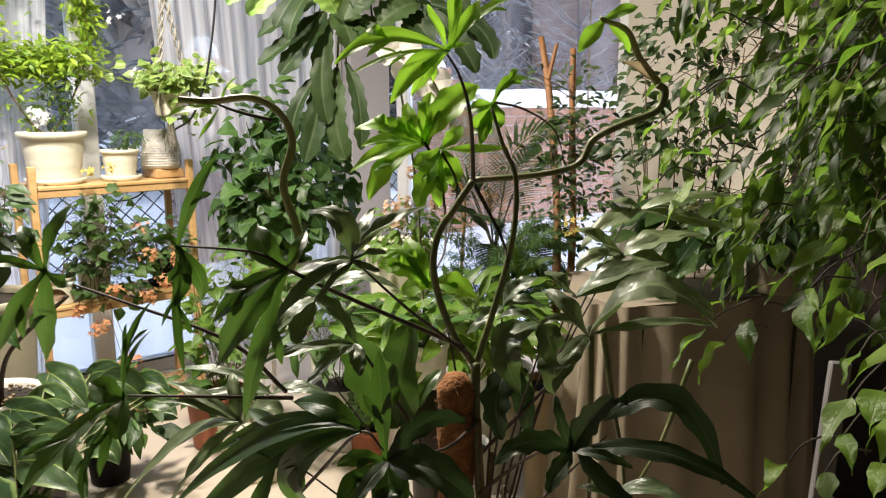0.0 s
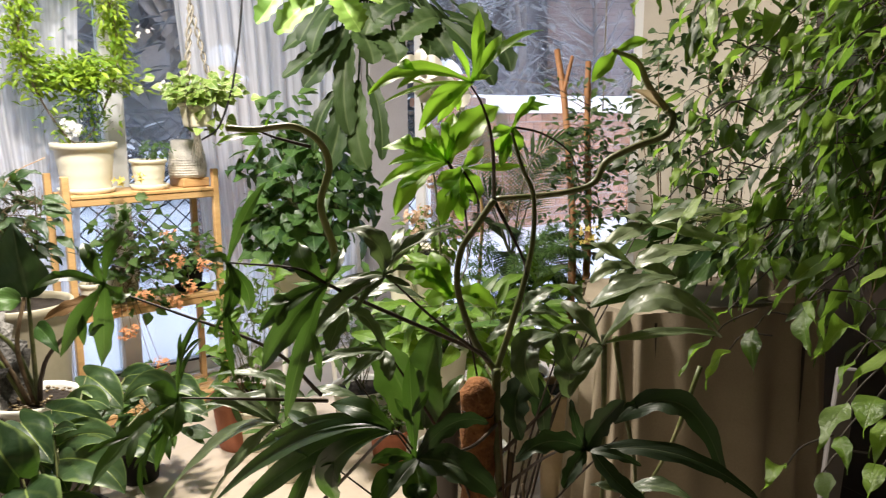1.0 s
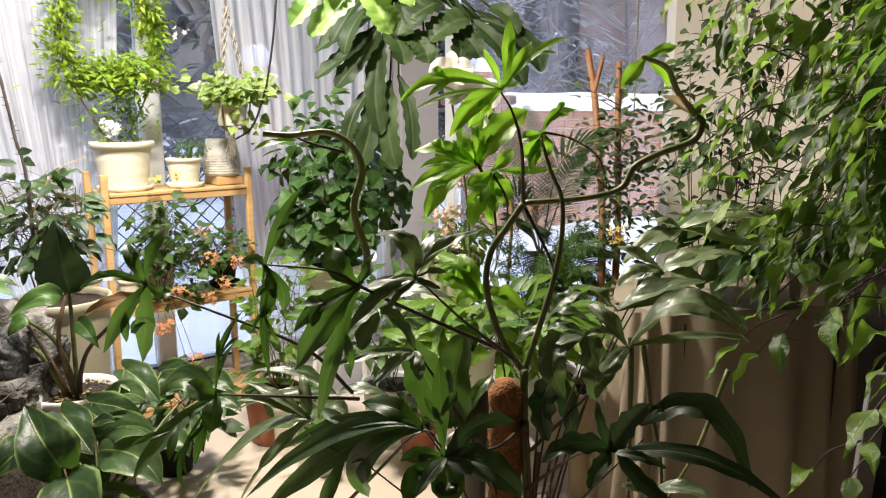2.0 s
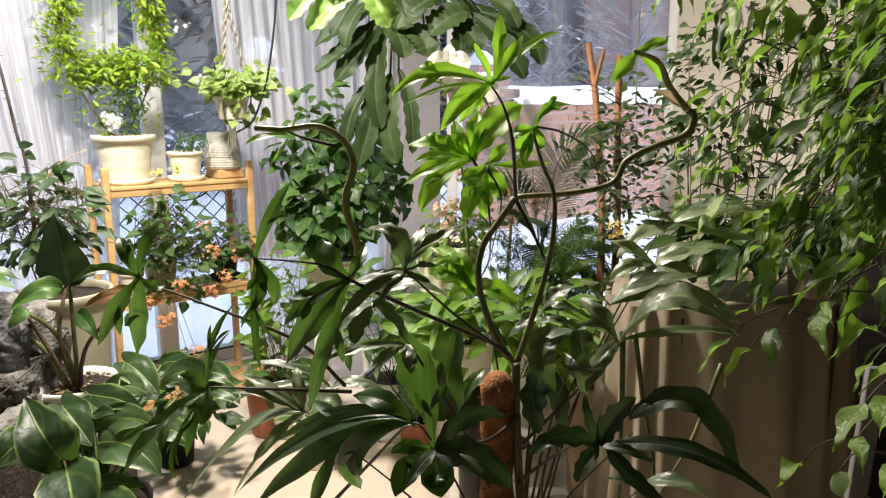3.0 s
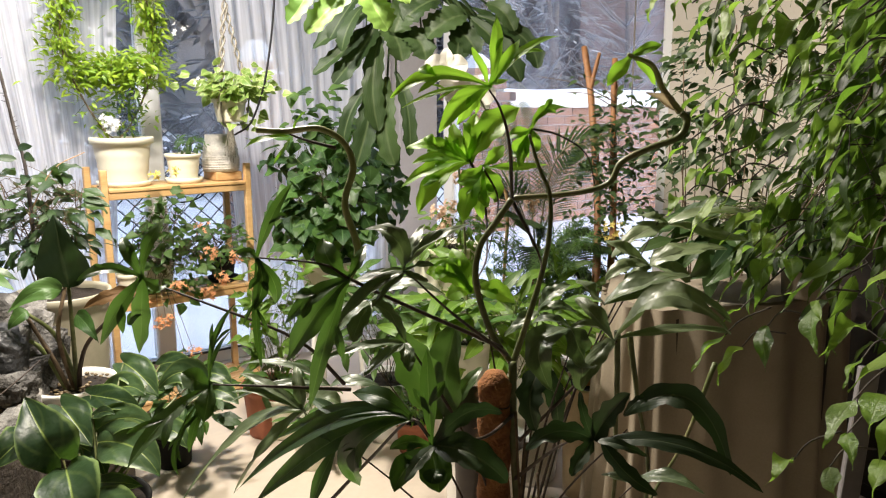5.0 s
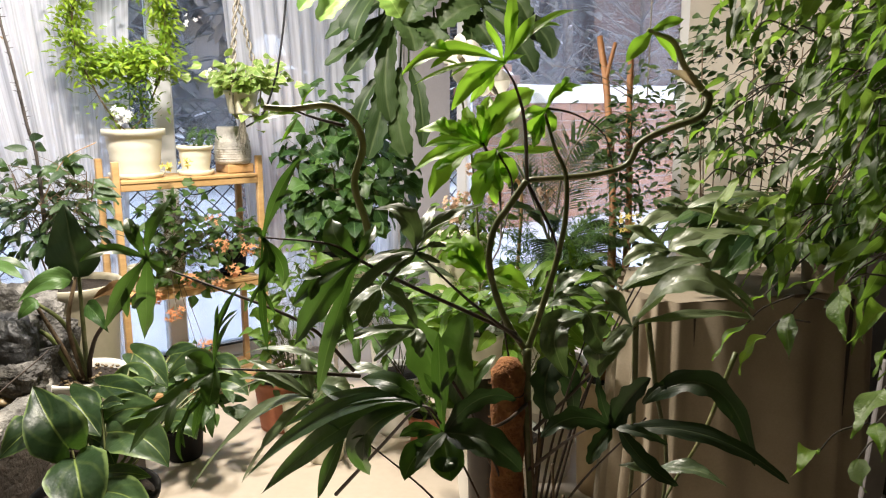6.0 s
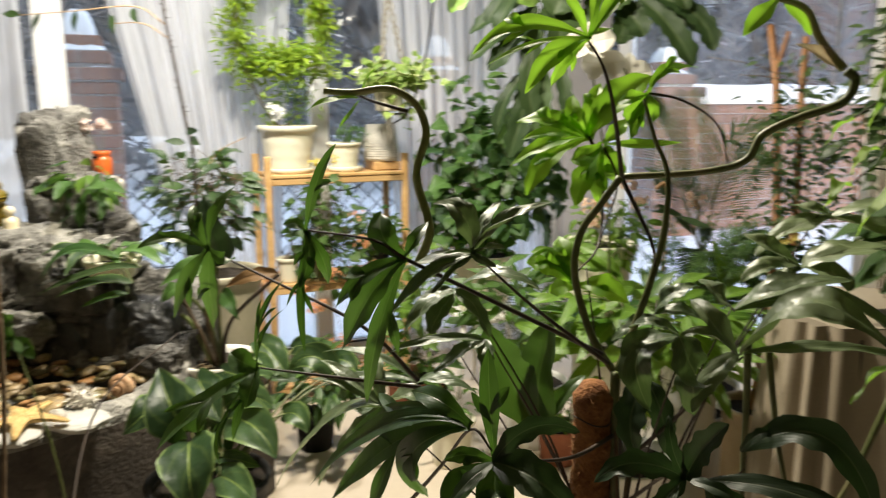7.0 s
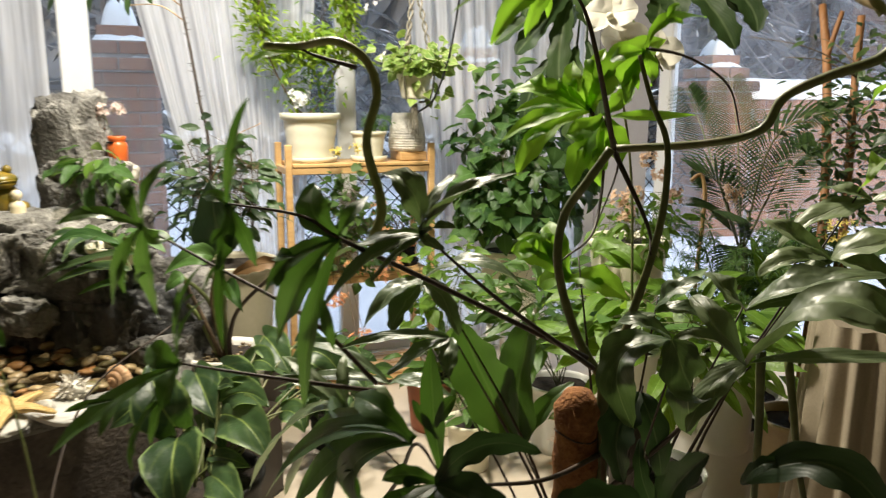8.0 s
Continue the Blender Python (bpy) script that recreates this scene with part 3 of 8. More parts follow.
box(g, (1.36, 0, 0), (1.62, 0.3, CEIL), W1)
wall("wall_pier", g, M_pier, "grey plastered pier between the windows")
g = Geo()
box(g, (0, 0, 2.36), (L2, 0.3, CEIL), W2)
wall("wall_lintel_east", g, M_plaster, "plain plastered strip above the window")
E1 = wall_frame((EDGE.x, EDGE.y), (2.35, 1.3))
g = Geo()
box(g, (0, 0, 0), (3.2, 0.25, CEIL), E1)
wall("wall_east", g, M_plaster, "warm beige plastered wall behind the ficus")
g = Geo()
end = W1 @ V(-3.6, 0, 0)
box(g, (-0.2, -6, 0), (0.0, 0.1, CEIL), Matrix.Translation(end))
wall("wall_west", g, M_unseen_wall, "unseen wall, kept dark to limit bounced light")
g = Geo()
box(g, (-5, -2.75, 0), (3.6, -2.5, CEIL))
wall("wall_south", g, M_unseen_wall, "unseen wall behind the walk, kept dark to limit bounced light")
g = Geo()
box(g, (2.6, -2.6, 0), (2.8, 2.0, CEIL))
wall("wall_south_east", g, M_unseen_wall, "unseen wall, kept dark to limit bounced light")


def tall_window(name, m, s0, s1, posts, label):
    """Floor-length glazing between s0 and s1, with upright posts and a rail below."""
    win = solid(name, box(Geo(), (s0, 0.06, 0.0), (s1, 0.26, 0.02), m, 0.006), M_frame, label, "window", kind="structure", smooth=False)
    for a, b in ((0.02, 0.09), (2.27, 2.36)):
        part("window_rail", box(Geo(), (s0, 0.09, a), (s1, 0.17, b), m, 0.008), M_frame, win, smooth=False)
    for a, b in posts:
        part("window_post", box(Geo(), (a, 0.085, 0.09), (b, 0.175, 2.27), m, 0.008), M_frame, win, smooth=False)
    part("gasket", box(Geo(), (s0, 0.081, 0.085), (s1, 0.092, 0.094), m), M_iron, win, smooth=False)
    xs = [posts[0][1]] + [v for p in posts[1:-1] for v in p] + [posts[-1][0]]
    for a, b in zip(xs[::2], xs[1::2]):
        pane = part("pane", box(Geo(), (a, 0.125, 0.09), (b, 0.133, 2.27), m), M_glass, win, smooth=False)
        pane.visible_shadow = False
    return win


tall_window("window_1", W1, -2.55, 1.36, [(-2.55, -2.47), (-1.235, -1.115), (-0.05, 0.04), (1.28, 1.36)], "tall white framed window down to the floor")
tall_window("window_2", W2, 0, L2, [(0, 0.07), (L2 - 0.06, L2)], "wide white framed window behind the plants")
g = Geo()
tube(g, [W2 @ V(L2 - 0.2, 0.04, 2.3), W2 @ V(L2 - 0.2, 0.04, 1.3)], 0.004, n=6)
solid("blind_cord", g, M_rope, "thin white blind cord hanging before the window", "cord")


def cloth(m, s0, s1, z0, z1, y, lean0=0.0, lean1=0.0, folds=9, depth=0.035, ns=90, nz=14, seed=0.0, waist=None, power=1.0):
    """A hanging cloth with folds; its edges may lean, and it may be gathered at a waist."""
    g = Geo()
    vs, fs, uvs = [], [], []
    for k in range(nz + 1):
        t = k / nz
        z = z1 + (z0 - z1) * t
        a, b = s0 + lean0 * t ** power, s1 + lean1 * t ** power
        if waist:
            wz, wa, wb = waist
            q = math.exp(-((z - wz) / 0.42) ** 2)
            a, b = a + (wa - a) * q, b + (wb - b) * q
        for i in range(ns + 1):
            f = i / ns
            ph = folds * 2 * math.pi * (f + 0.035 * math.sin(f * 9 + seed))
            yy = y + depth * (math.sin(ph) + 0.35 * math.sin(ph * 2.3 + seed + t)) * (0.7 + 0.5 * noise.noise(V(f * 3, t * 2, seed)))
            vs.append(m @ V(a + (b - a) * f, yy, z))
            uvs.append((f, t))
    w = ns + 1
    for k in range(nz):
        for i in range(ns):
            fs.append((k * w + i, k * w + i + 1, (k + 1) * w + i + 1, (k + 1) * w + i))
    g.add(vs, fs, uvs)
    return g


def curtain(name, geo, mat, label):
    return solid(name, geo, mat, label, "curtain", "curtains")


curtain("sheer_curtain", cloth(W1, -2.45, -1.26, 0.03, 2.34, -0.06, folds=11, depth=0.022, seed=1), M_sheer, "sheer white net curtain hanging before the glass")
curtain("sheer_curtain", cloth(W1, -1.06, -0.13, 0.03, 2.34, -0.05, 0.50, -0.16, 10, 0.026, seed=2), M_sheer, "sheer white net curtain drawn aside with a slanting edge")
curtain("sheer_curtain", cloth(W1, 0.22, 1.24, 0.03, 2.34, -0.05, 0.16, -0.04, 12, 0.03, seed=3.3), M_sheer, "sheer white net curtain beside the grey pier")

# ---------------- outside ----------------
g = Geo()
vs, fs, n = [], [], 60
for i in range(n + 1):
    for k in range(n + 1):
        a, b = (i / n * 2 - 1), (k / n * 2 - 1)
        x, y = math.copysign(abs(a) ** 2.6, a) * 400 - 1, math.copysign(abs(b) ** 2.6, b) * 400 + 8
        inside = -6.5 < x < 4.6 and -3.5 < y < 6.3
        z = -0.16 + 0.06 * noise.noise(V(x * 0.5, y * 0.5, 0))
        s = (x + 4.45) * -0.613 + (y - 5.04) * 0.79
        z += 0.16 * math.exp(-(s / 0.9) ** 2) + max(0, min(1.2, (s - 4) * 0.03))
        vs.append((x, y, -0.2 if inside and s < -3.4 else z))
for i in range(n):
    for k in range(n):
        fs.append((i * (n + 1) + k, (i + 1) * (n + 1) + k, (i + 1) * (n + 1) + k + 1, i * (n + 1) + k + 1))
solid("ground", g.add(vs, fs), M_snow, "snow covered ground outside", "ground", kind="structure")

FENCE = wall_frame((-4.45, 5.04), (-0.13, 8.39))
BRICK = {}


def brick_mesh(lx, ly, lz):
    key = (round(lx, 3), round(ly, 3), round(lz, 3))
    if key not in BRICK:
        BRICK[key] = box(Geo(), (-lx / 2, -ly / 2, -lz / 2), (lx / 2, ly / 2, lz / 2), None, 0.006).mesh("brick", False)
        BRICK[key].materials.append(M_brick)
    return BRICK[key]


def snow_cap(g, m, rx, ry, z, h, seed):
    vs, fs, nr, na = [], [], 7, 24
    for i in range(nr + 1):
        r = i / nr
        for k in range(na):
            a = 2 * math.pi * k / na
            c, s = math.cos(a), math.sin(a)
            q = 1 / max(abs(c), abs(s)) ** 0.75
            hh = h * (1 - r ** 3.2) + 0.03 * noise.noise(V(c * 2, s * 2, seed + r))
            vs.append(m @ V(c * q * r * rx, s * q * r * ry, z + max(hh, -0.015)))
    for i in range(nr):
        for k in range(na):
            fs.append((i * na + k, (i + 1) * na + k, (i + 1) * na + (k + 1) % na, i * na + (k + 1) % na))
    return g.add(vs, fs)


def brick_pillar(s, top, side=0.51, cap_h=0.2):
    m = FENCE @ Matrix.Translation((s, 0, 0))
    ob = thing("brick_pillar", m.translation, "orange brick gate pillar with a thick cap of snow", "pillar", "fence pillars")
    h, ch = 0.092, 0.103
    k = int((top + 0.15) / ch)
    core = Geo()
    box(core, (-side / 2 + 0.012, -side / 2 + 0.012, -0.2), (side / 2 - 0.012, side / 2 - 0.012, -0.15 + k * ch), m)
    part("mortar", core, M_mortar, ob, smooth=False)
    for c in range(k):
        z = -0.15 + c * ch + ch / 2
        half = side / 2
        long_, short = half * 2 * 0.735, half * 2 * 0.25
        for q in range(4):
            r = Matrix.Rotation(q * math.pi / 2 , 4, "Z")
            off = half - long_ / 2 if c % 2 else -(half - long_ / 2)
            placed("brick", brick_mesh(long_, short, h), m @ r @ Matrix.Translation((off, -(half - short / 2), z)), ob)
    zt = -0.15 + k * ch
    # a projecting course, a set-back block and snow on each step
    half = side / 2 + 0.045
    part("mortar", box(Geo(), (-half + 0.02, -half + 0.02, zt), (half - 0.02, half - 0.02, zt + 0.105), m), M_mortar, ob, smooth=False)
    part("mortar", box(Geo(), (-side / 2 + 0.05, -side / 2 + 0.05, zt + 0.105), (side / 2 - 0.05, side / 2 - 0.05, zt + 0.235), m), M_mortar, ob, smooth=False)
    for q in range(4):
        r = Matrix.Rotation(q * math.pi / 2, 4, "Z")
        for hf, z in ((half, zt + 0.055), (side / 2 - 0.03, zt + 0.18)):
            w = hf - 0.008
            placed("brick", brick_mesh(w, 0.1, h), m @ r @ Matrix.Translation((-hf + w / 2, -(hf - 0.05), z)), ob)
            placed("brick", brick_mesh(w, 0.1, h), m @ r @ Matrix.Translation((w / 2 + 0.006, -(hf - 0.05), z)), ob)
    part("snow", snow_cap(Geo(), m, half - 0.06, half - 0.06, zt + 0.10, 0.03, s + 3), M_snow, ob)
    part("snow", snow_cap(Geo(), m, side / 2 - 0.05, side / 2 - 0.05, zt + 0.228, 0.09, s), M_snow, ob, "ledge of white snow")
    part("cap_stone", box(Geo(), (-0.16, -0.16, zt + 0.26), (0.16, 0.16, zt + 0.35), m, 0.01), M_brick, ob, smooth=False)
    part("snow", snow_cap(Geo(), m, 0.135, 0.135, zt + 0.345, cap_h, s), M_snow, ob, "rounded white cap of snow")
    part("finial", ball(Geo(), m @ V(0, 0, zt + 0.35 + cap_h), 0.045, 14, 8), M_iron, ob, "dark iron ball")
    return ob


brick_pillar(0.0, 1.50)
brick_pillar(2.95, 1.46)
brick_pillar(5.47, 1.42, cap_h=0.16)
brick_pillar(-2.75, 1.52)


def lattice(s0, s1, z0, z1, pitch=0.16):
    m = FENCE
    ob = thing("lattice_fence", m @ V((s0 + s1) / 2, 0, 0), "black iron diamond lattice fence panel between brick pillars", "fence", "fence panels")
    for z in (z0, z1):
        part("rail", box(Geo(), (s0, -0.02, z - 0.02), (s1, 0.02, z + 0.02), m, 0.004), M_iron, ob, smooth=False)
    h = z1 - z0
    for sign in (1, -1):
        a = s0 - h
        while a < s1 + h:
            p, q = (a, z0), (a + sign * h, z1)
            lo, hi = max(s0, min(p[0], q[0])), min(s1, max(p[0], q[0]))
            if hi - lo > 0.03:
                f = lambda x: z0 + (x - p[0]) * sign
                part("bar", tube(Geo(), [m @ V(lo, 0.004 * sign, f(lo)), m @ V(hi, 0.004 * sign, f(hi))], 0.0065, n=5, steps=1), M_iron, ob, smooth=False)
            a += pitch
    return ob


lattice(0.27, 2.68, -0.05, 1.36)
lattice(3.22, 5.2, -0.05, 1.34)
lattice(-2.48, -0.27, -0.05, 1.38)


def brick_wall(s0, s1, top):
    m = FENCE
    ob = thing("brick_wall", m @ V((s0 + s1) / 2, 0, 0), "low orange brick garden wall with snow along its top", "wall", kind="structure")
    part("mortar", box(Geo(), (s0, -0.10, -0.25), (s1, 0.10, top - 0.01), m), M_mortar, ob, smooth=False)
    bl, ch = 0.26, 0.103
    me = brick_mesh(0.25, 0.1, 0.092)
    c, z = 0, top - 0.05
    while z > -0.1:
        s = s0 + 0.13 + (0.13 if c % 2 else 0)
        while s < s1 - 0.1:
            placed("brick", me, m @ Matrix.Translation((s, -0.062, z)), ob)
            s += bl
        c, z = c + 1, z - ch
    g = Geo()
    vs, fs, na, nb = [], [], 40, 8
    for i in range(na + 1):
        s = s0 + (s1 - s0) * i / na
        for k in range(nb + 1):
            a = math.pi * k / nb
            vs.append(m @ V(s, -0.19 * math.cos(a), top + 0.21 * math.sin(a) ** 0.6 + 0.02 * noise.noise(V(s * 2, a, 4))))
    for i in range(na):
        for k in range(nb):
            fs.append((i * (nb + 1) + k, (i + 1) * (nb + 1) + k, (i + 1) * (nb + 1) + k + 1, i * (nb + 1) + k + 1))
    part("snow", g.add(vs, fs), M_snow, ob, "thick strip of white snow")
    return ob


brick_wall(5.75, 10.2, 1.33)


def house(m):
    ob = thing("house", m.translation, "dark brown timber clad house with a snowy roof behind the fence", "house")
    n = 26
    for k in range(n):
        z = 0.2 + k * 0.17
        part("board", box(Geo(), (-4, -0.02, z), (4, 0.05, z + 0.162), m, 0.01), M_siding, ob, smooth=False)
    part("wall", box(Geo(), (-4, 0.055, -0.2), (4, 5, 4.7), m), M_siding, ob, smooth=False)
    for x in (2.2,):
        w = part("window", box(Geo(), (x - 0.7, -0.07, 1.7), (x + 0.7, -0.022, 3.2), m, 0.02), M_frame, ob, "white framed dark window", smooth=False)
        part("pane", box(Geo(), (x - 0.6, -0.078, 1.8), (x + 0.6, -0.072, 3.1), m), M_glass, w, smooth=False)
    g = Geo()
    g.add([m @ V(*p) for p in ((-4.5, -0.6, 4.5), (4.5, -0.6, 4.5), (4.5, 2.5, 6.6), (-4.5, 2.5, 6.6), (-4.5, 5.6, 4.5), (4.5, 5.6, 4.5), (-4.5, -0.6, 4.75), (4.5, -0.6, 4.75), (4.5, 2.5, 6.9), (-4.5, 2.5, 6.9), (-4.5, 5.6, 4.75), (4.5, 5.6, 4.75))],
          [(0, 1, 7, 6), (6, 7, 8, 9), (9, 8, 11, 10), (10, 11, 5, 4), (0, 6, 9, 3), (3, 9, 10, 4), (1, 2, 8, 7), (2, 5, 11, 8)])
    part("roof", g, M_snow, ob, "white roof under snow", smooth=False)
    return ob


house(Matrix.Translation((6.2, 21.5, -0.1)) @ Matrix.Rotation(radians(14), 4, "Z"))


def conifer(at, h, seed):
    r = random.Random(seed)
    ob = thing("conifer_tree", at, "dark snow dusted conifer standing behind the fence", "tree", "conifers behind the fence")
    at = Vector(at)
    part("trunk", tube(Geo(), [at + V(0, 0, -0.3), at + V(r.uniform(-.1, .1), 0, h * 0.5), at + V(0, 0, h)], h * 0.02, 0.01, 7, 4), M_bark, ob)
    g, s = Geo(), Geo()
    z = h * 0.12
    while z < h * 0.98:
        reach = (1 - z / h) * h * 0.3 + 0.15
        for k in range(7):
            a = r.uniform(0, 6.28)
            d = V(math.cos(a), math.sin(a), -0.25)
            L = reach * r.uniform(0.7, 1.15)
            b0 = at + V(0, 0, z + r.uniform(-.1, .1))
            for q in range(6):
                p = b0 + d * (L * (0.25 + 0.13 * q)) + V(r.uniform(-.08, .08), r.uniform(-.08, .08), r.uniform(-.06, .06))
                way = d + V(r.uniform(-.9, .9), r.uniform(-.9, .9), r.uniform(-.5, .1))
                blade(g, p, p + way.normalized() * L * 0.32, L * 0.13, lance, nl=3, nw=1, fold=-0.4, sag=0.2)
                if r.random() < 0.07:
                    blade(s, p + V(0, 0, 0.03), p + V(0, 0, 0.03) + way.normalized() * L * 0.26, L * 0.10, lance, nl=3, nw=1, fold=-0.4, sag=0.2)
        z += h * 0.05
    part("crown", g, M_conifer, ob, kind="stuff")
    part("snow", s, M_snow, ob, kind="stuff")
    return ob


def bare_tree(at, h, seed):
    r = random.Random(seed)
    ob = thing("bare_tree", at, "leafless winter tree with frosted twigs", "tree", "bare trees behind the fence")
    g, t = Geo(), Geo()
    at = Vector(at)
    top = at + V(r.uniform(-.4, .4), r.uniform(-.4, .4), h)
    tube(g, [at + V(0, 0, -0.3), at.lerp(top, 0.5) + V(r.uniform(-.2, .2), 0, 0), top], h * 0.018, 0.01, 7, 5)
    part("trunk", g, M_bark, ob)
    for k in range(34):
        f = r.uniform(0.18, 0.95)
        b0 = at.lerp(top, f)
        a = r.uniform(0, 6.28)
        L = h * 0.34 * (1.15 - f)
        b1 = b0 + V(math.cos(a), math.sin(a), r.uniform(0.2, 0.8)) * L
        tube(t, [b0, b0.lerp(b1, 0.5) + V(0, 0, -0.05 * L), b1], h * 0.005, h * 0.0015, 4, 3)
        for q in range(5):
            c0 = b0.lerp(b1, r.uniform(0.3, 1))
            c1 = c0 + V(r.uniform(-1, 1), r.uniform(-1, 1), r.uniform(-.2, .8)) * L * 0.35
            tube(t, [c0, c1], h * 0.002, h * 0.0008, 3, 1)
    part("branchwork", t, M_frost_bark, ob, kind="stuff")
    return ob


for k, (x, y, h) in enumerate(((-12, 13, 8), (-9.5, 17, 9), (-7.5, 12.5, 7), (-5.6, 18, 9), (-3.8, 14, 7.5), (-1.8, 19, 9), (-0.2, 15.5, 6.5), (1.6, 19, 7), (-14, 9, 8))):
    conifer((x, y, -0.1), h, 40 + k)
for k, (x, y, h) in enumerate(((-6.4, 10.5, 5), (-2.4, 11.5, 5.5), (1.0, 13, 5.0), (2.2, 12.2, 4.5), (-9, 9.5, 5))):
    bare_tree((x, y, -0.1), h, 70 + k)
g = Geo()
r = random.Random(3)
for k in range(900):
    a = r.uniform(-1.2, 1.0)
    d = r.uniform(28, 46)
    p = V(math.sin(a) * d, math.cos(a) * d, -0.3)
    hh = r.uniform(5, 11)
    for q in range(5):
        z = hh * (0.12 + 0.17 * q)
        w = hh * 0.3 * (1.05 - z / hh)
        for j in range(3):
            b = r.uniform(0, 6.28)
            e = p + V(math.cos(b) * w * .6, math.sin(b) * w * .6, z - 0.5)
            blade(g, p + V(0, 0, z + hh * 0.16), e, w * 0.9, lance, nl=3, nw=1, fold=-0.3)
solid("far_woods", g, M_conifer, "dark belt of far conifer woods", "woods", kind="stuff")

# ---------------- the climbing philodendron ----------------
philodendron = thing("philodendron", (0.05, 1.0, 0.0), "tall climbing philodendron with deeply divided glossy leaves on a coir pole", "plant")
# young carries light from behind in its colour, dark carries shade
KINDS = {"young": M_backlit, "finger": M_fingerleaf, "broad": M_fingerleaf, "velvet": M_velvet, "satin": M_velvet, "dark": M_dark_shaded_leaf}


def bowed(g, base, mid, tip, width, shape, up, nl=14, nw=4, fold=0.25, wave=0.06, twist=0.0, seed=0.0, crinkle=0.1, notch=0.0, back=0.0):
    """A leaf blade whose midrib bends through a middle point, with a groove along it and a wavy edge."""
    base, mid, tip = Vector(base), Vector(mid), Vector(tip)
    ctrl = mid * 2 - (base + tip) * 0.5
    size = (tip - base).length
    vs, fs, uvs = [], [], []
    up = Vector(up)
    for i in range(nl + 1):
        v = i / nl
        p = base * (1 - v) ** 2 + ctrl * (2 * v * (1 - v)) + tip * v * v
        d = ((ctrl - base) * (1 - v) + (tip - ctrl) * v).normalized()
        x = d.cross(up)
        x = x.normalized() if x.length > 0.05 else d.cross(V(1, 0.2, 0)).normalized()
        z = x.cross(d)
        c, q = math.cos(twist * (v - 0.4)), math.sin(twist * (v - 0.4))
        x, z = x * c + z * q, z * c - x * q
        w = width * 0.5 * max(shape(v), 0.012)
        for j in range(-nw, nw + 1):
            u = j / nw
            edge = 1 + notch * math.sin(v * 24 + seed + u) * abs(u)
            h = abs(u) * w * fold + wave * width * abs(u) ** 1.5 * math.sin(v * 9 + seed + (1.9 if u > 0 else 0))
            h += crinkle * w * (noise.noise(V(u * 1.3 + seed, v * 3.1, seed)) + 0.5 * noise.noise(V(u * 3.1, v * 7.3 + seed, 4)))
            lobe = back * size * (1 - (2 * abs(u) - 1) ** 2) * (1 - v) ** 3
            vs.append(p + x * (u * w * edge) + z * h - d * lobe)
            uvs.append((0.5 + 0.5 * u, v))
    m = 2 * nw + 1
    for i in range(nl):
        for j in range(m - 1):
            fs.append((i * m + j, i * m + j + 1, (i + 1) * m + j + 1, (i + 1) * m + j))
    return g.add(vs, fs, uvs)


def lobed_leaf(parent, kind, node, lobes):
    """A leaf of several bowed lobes that spread from one node: (tip, middle, width)."""
    g = Geo()
    for k, (tip, mid, w) in enumerate(lobes):
        pale = kind in ("velvet", "satin")
        side = V(rnd(-0.3, 0.1), rnd(-0.5, -0.2), 1.0) if pale else V(rnd(-0.3, 0.3), -0.8, rnd(0.4, 0.8))
        w *= {"satin": 0.8, "dark": 0.7, "velvet": 0.86, "broad": 0.85}.get(kind, 1.0)
        bowed(g, node, mid, tip, w * 1.08, strap_lobe if kind in ("young", "finger") else lance_lobe, side, 20, 4, rnd(0.12, 0.4), rnd(0.03, 0.08), rnd(-0.4, 0.4),
              k * 1.9 + tip[0] * 30, 0.4 if pale else 0.14, rnd(0.08, 0.2) if kind == "dark" else rnd(0.02, 0.12))
        way = Vector(tip) - Vector(node)
        if kind in ("young", "finger") and way.length > 0.055:
            face = way.normalized().cross(side).normalized()
            for s in (-1, 1):
                if rnd(0, 1) < 0.6:
                    f = rnd(0.3, 0.55)
                    b0 = Vector(node).lerp(Vector(mid), f * 2) if f < 0.5 else Vector(mid)
                    d = (way.normalized() + face * s * rnd(0.4, 0.75)).normalized()
                    q = b0 + d * way.length * rnd(0.2, 0.34)
                    bowed(g, b0, b0.lerp(q, 0.5) + side * 0.004, q, w * rnd(0.4, 0.7), strap_lobe, side, 8, 2, 0.3, 0.06, rnd(-.3, .3), k + s)
    return part("leaf", g, KINDS[kind], parent, {"young": "light green leaf, its light from behind mixed into the colour", "velvet": "grey green leaf, its sheen partly put into the colour", "satin": "grey green leaf, its sheen partly put into the colour"}.get(kind, ""))


def strap_lobe(v):
    return max(finger(v), 0.34 * (1 - v) ** 0.5)


def lance_lobe(v):
    return (0.10 + 0.9 * math.sin(math.pi * min(1, v ** 0.75) * 0.97) ** 0.8) if v < 0.98 else 0.03


def stem(parent, pts, r0, r1, mat=None):
    return part("stem", tube(Geo(), pts, r0 * 0.8, r1 * 0.8, 12, 7, 0.08), mat or M_stem, parent)


def petiole(parent, pts, r=0.0027, mat=None):
    return part("petiole", tube(Geo(), pts, r * 1.15, r * 0.4, 8, 6), mat or M_dark_stem, parent)


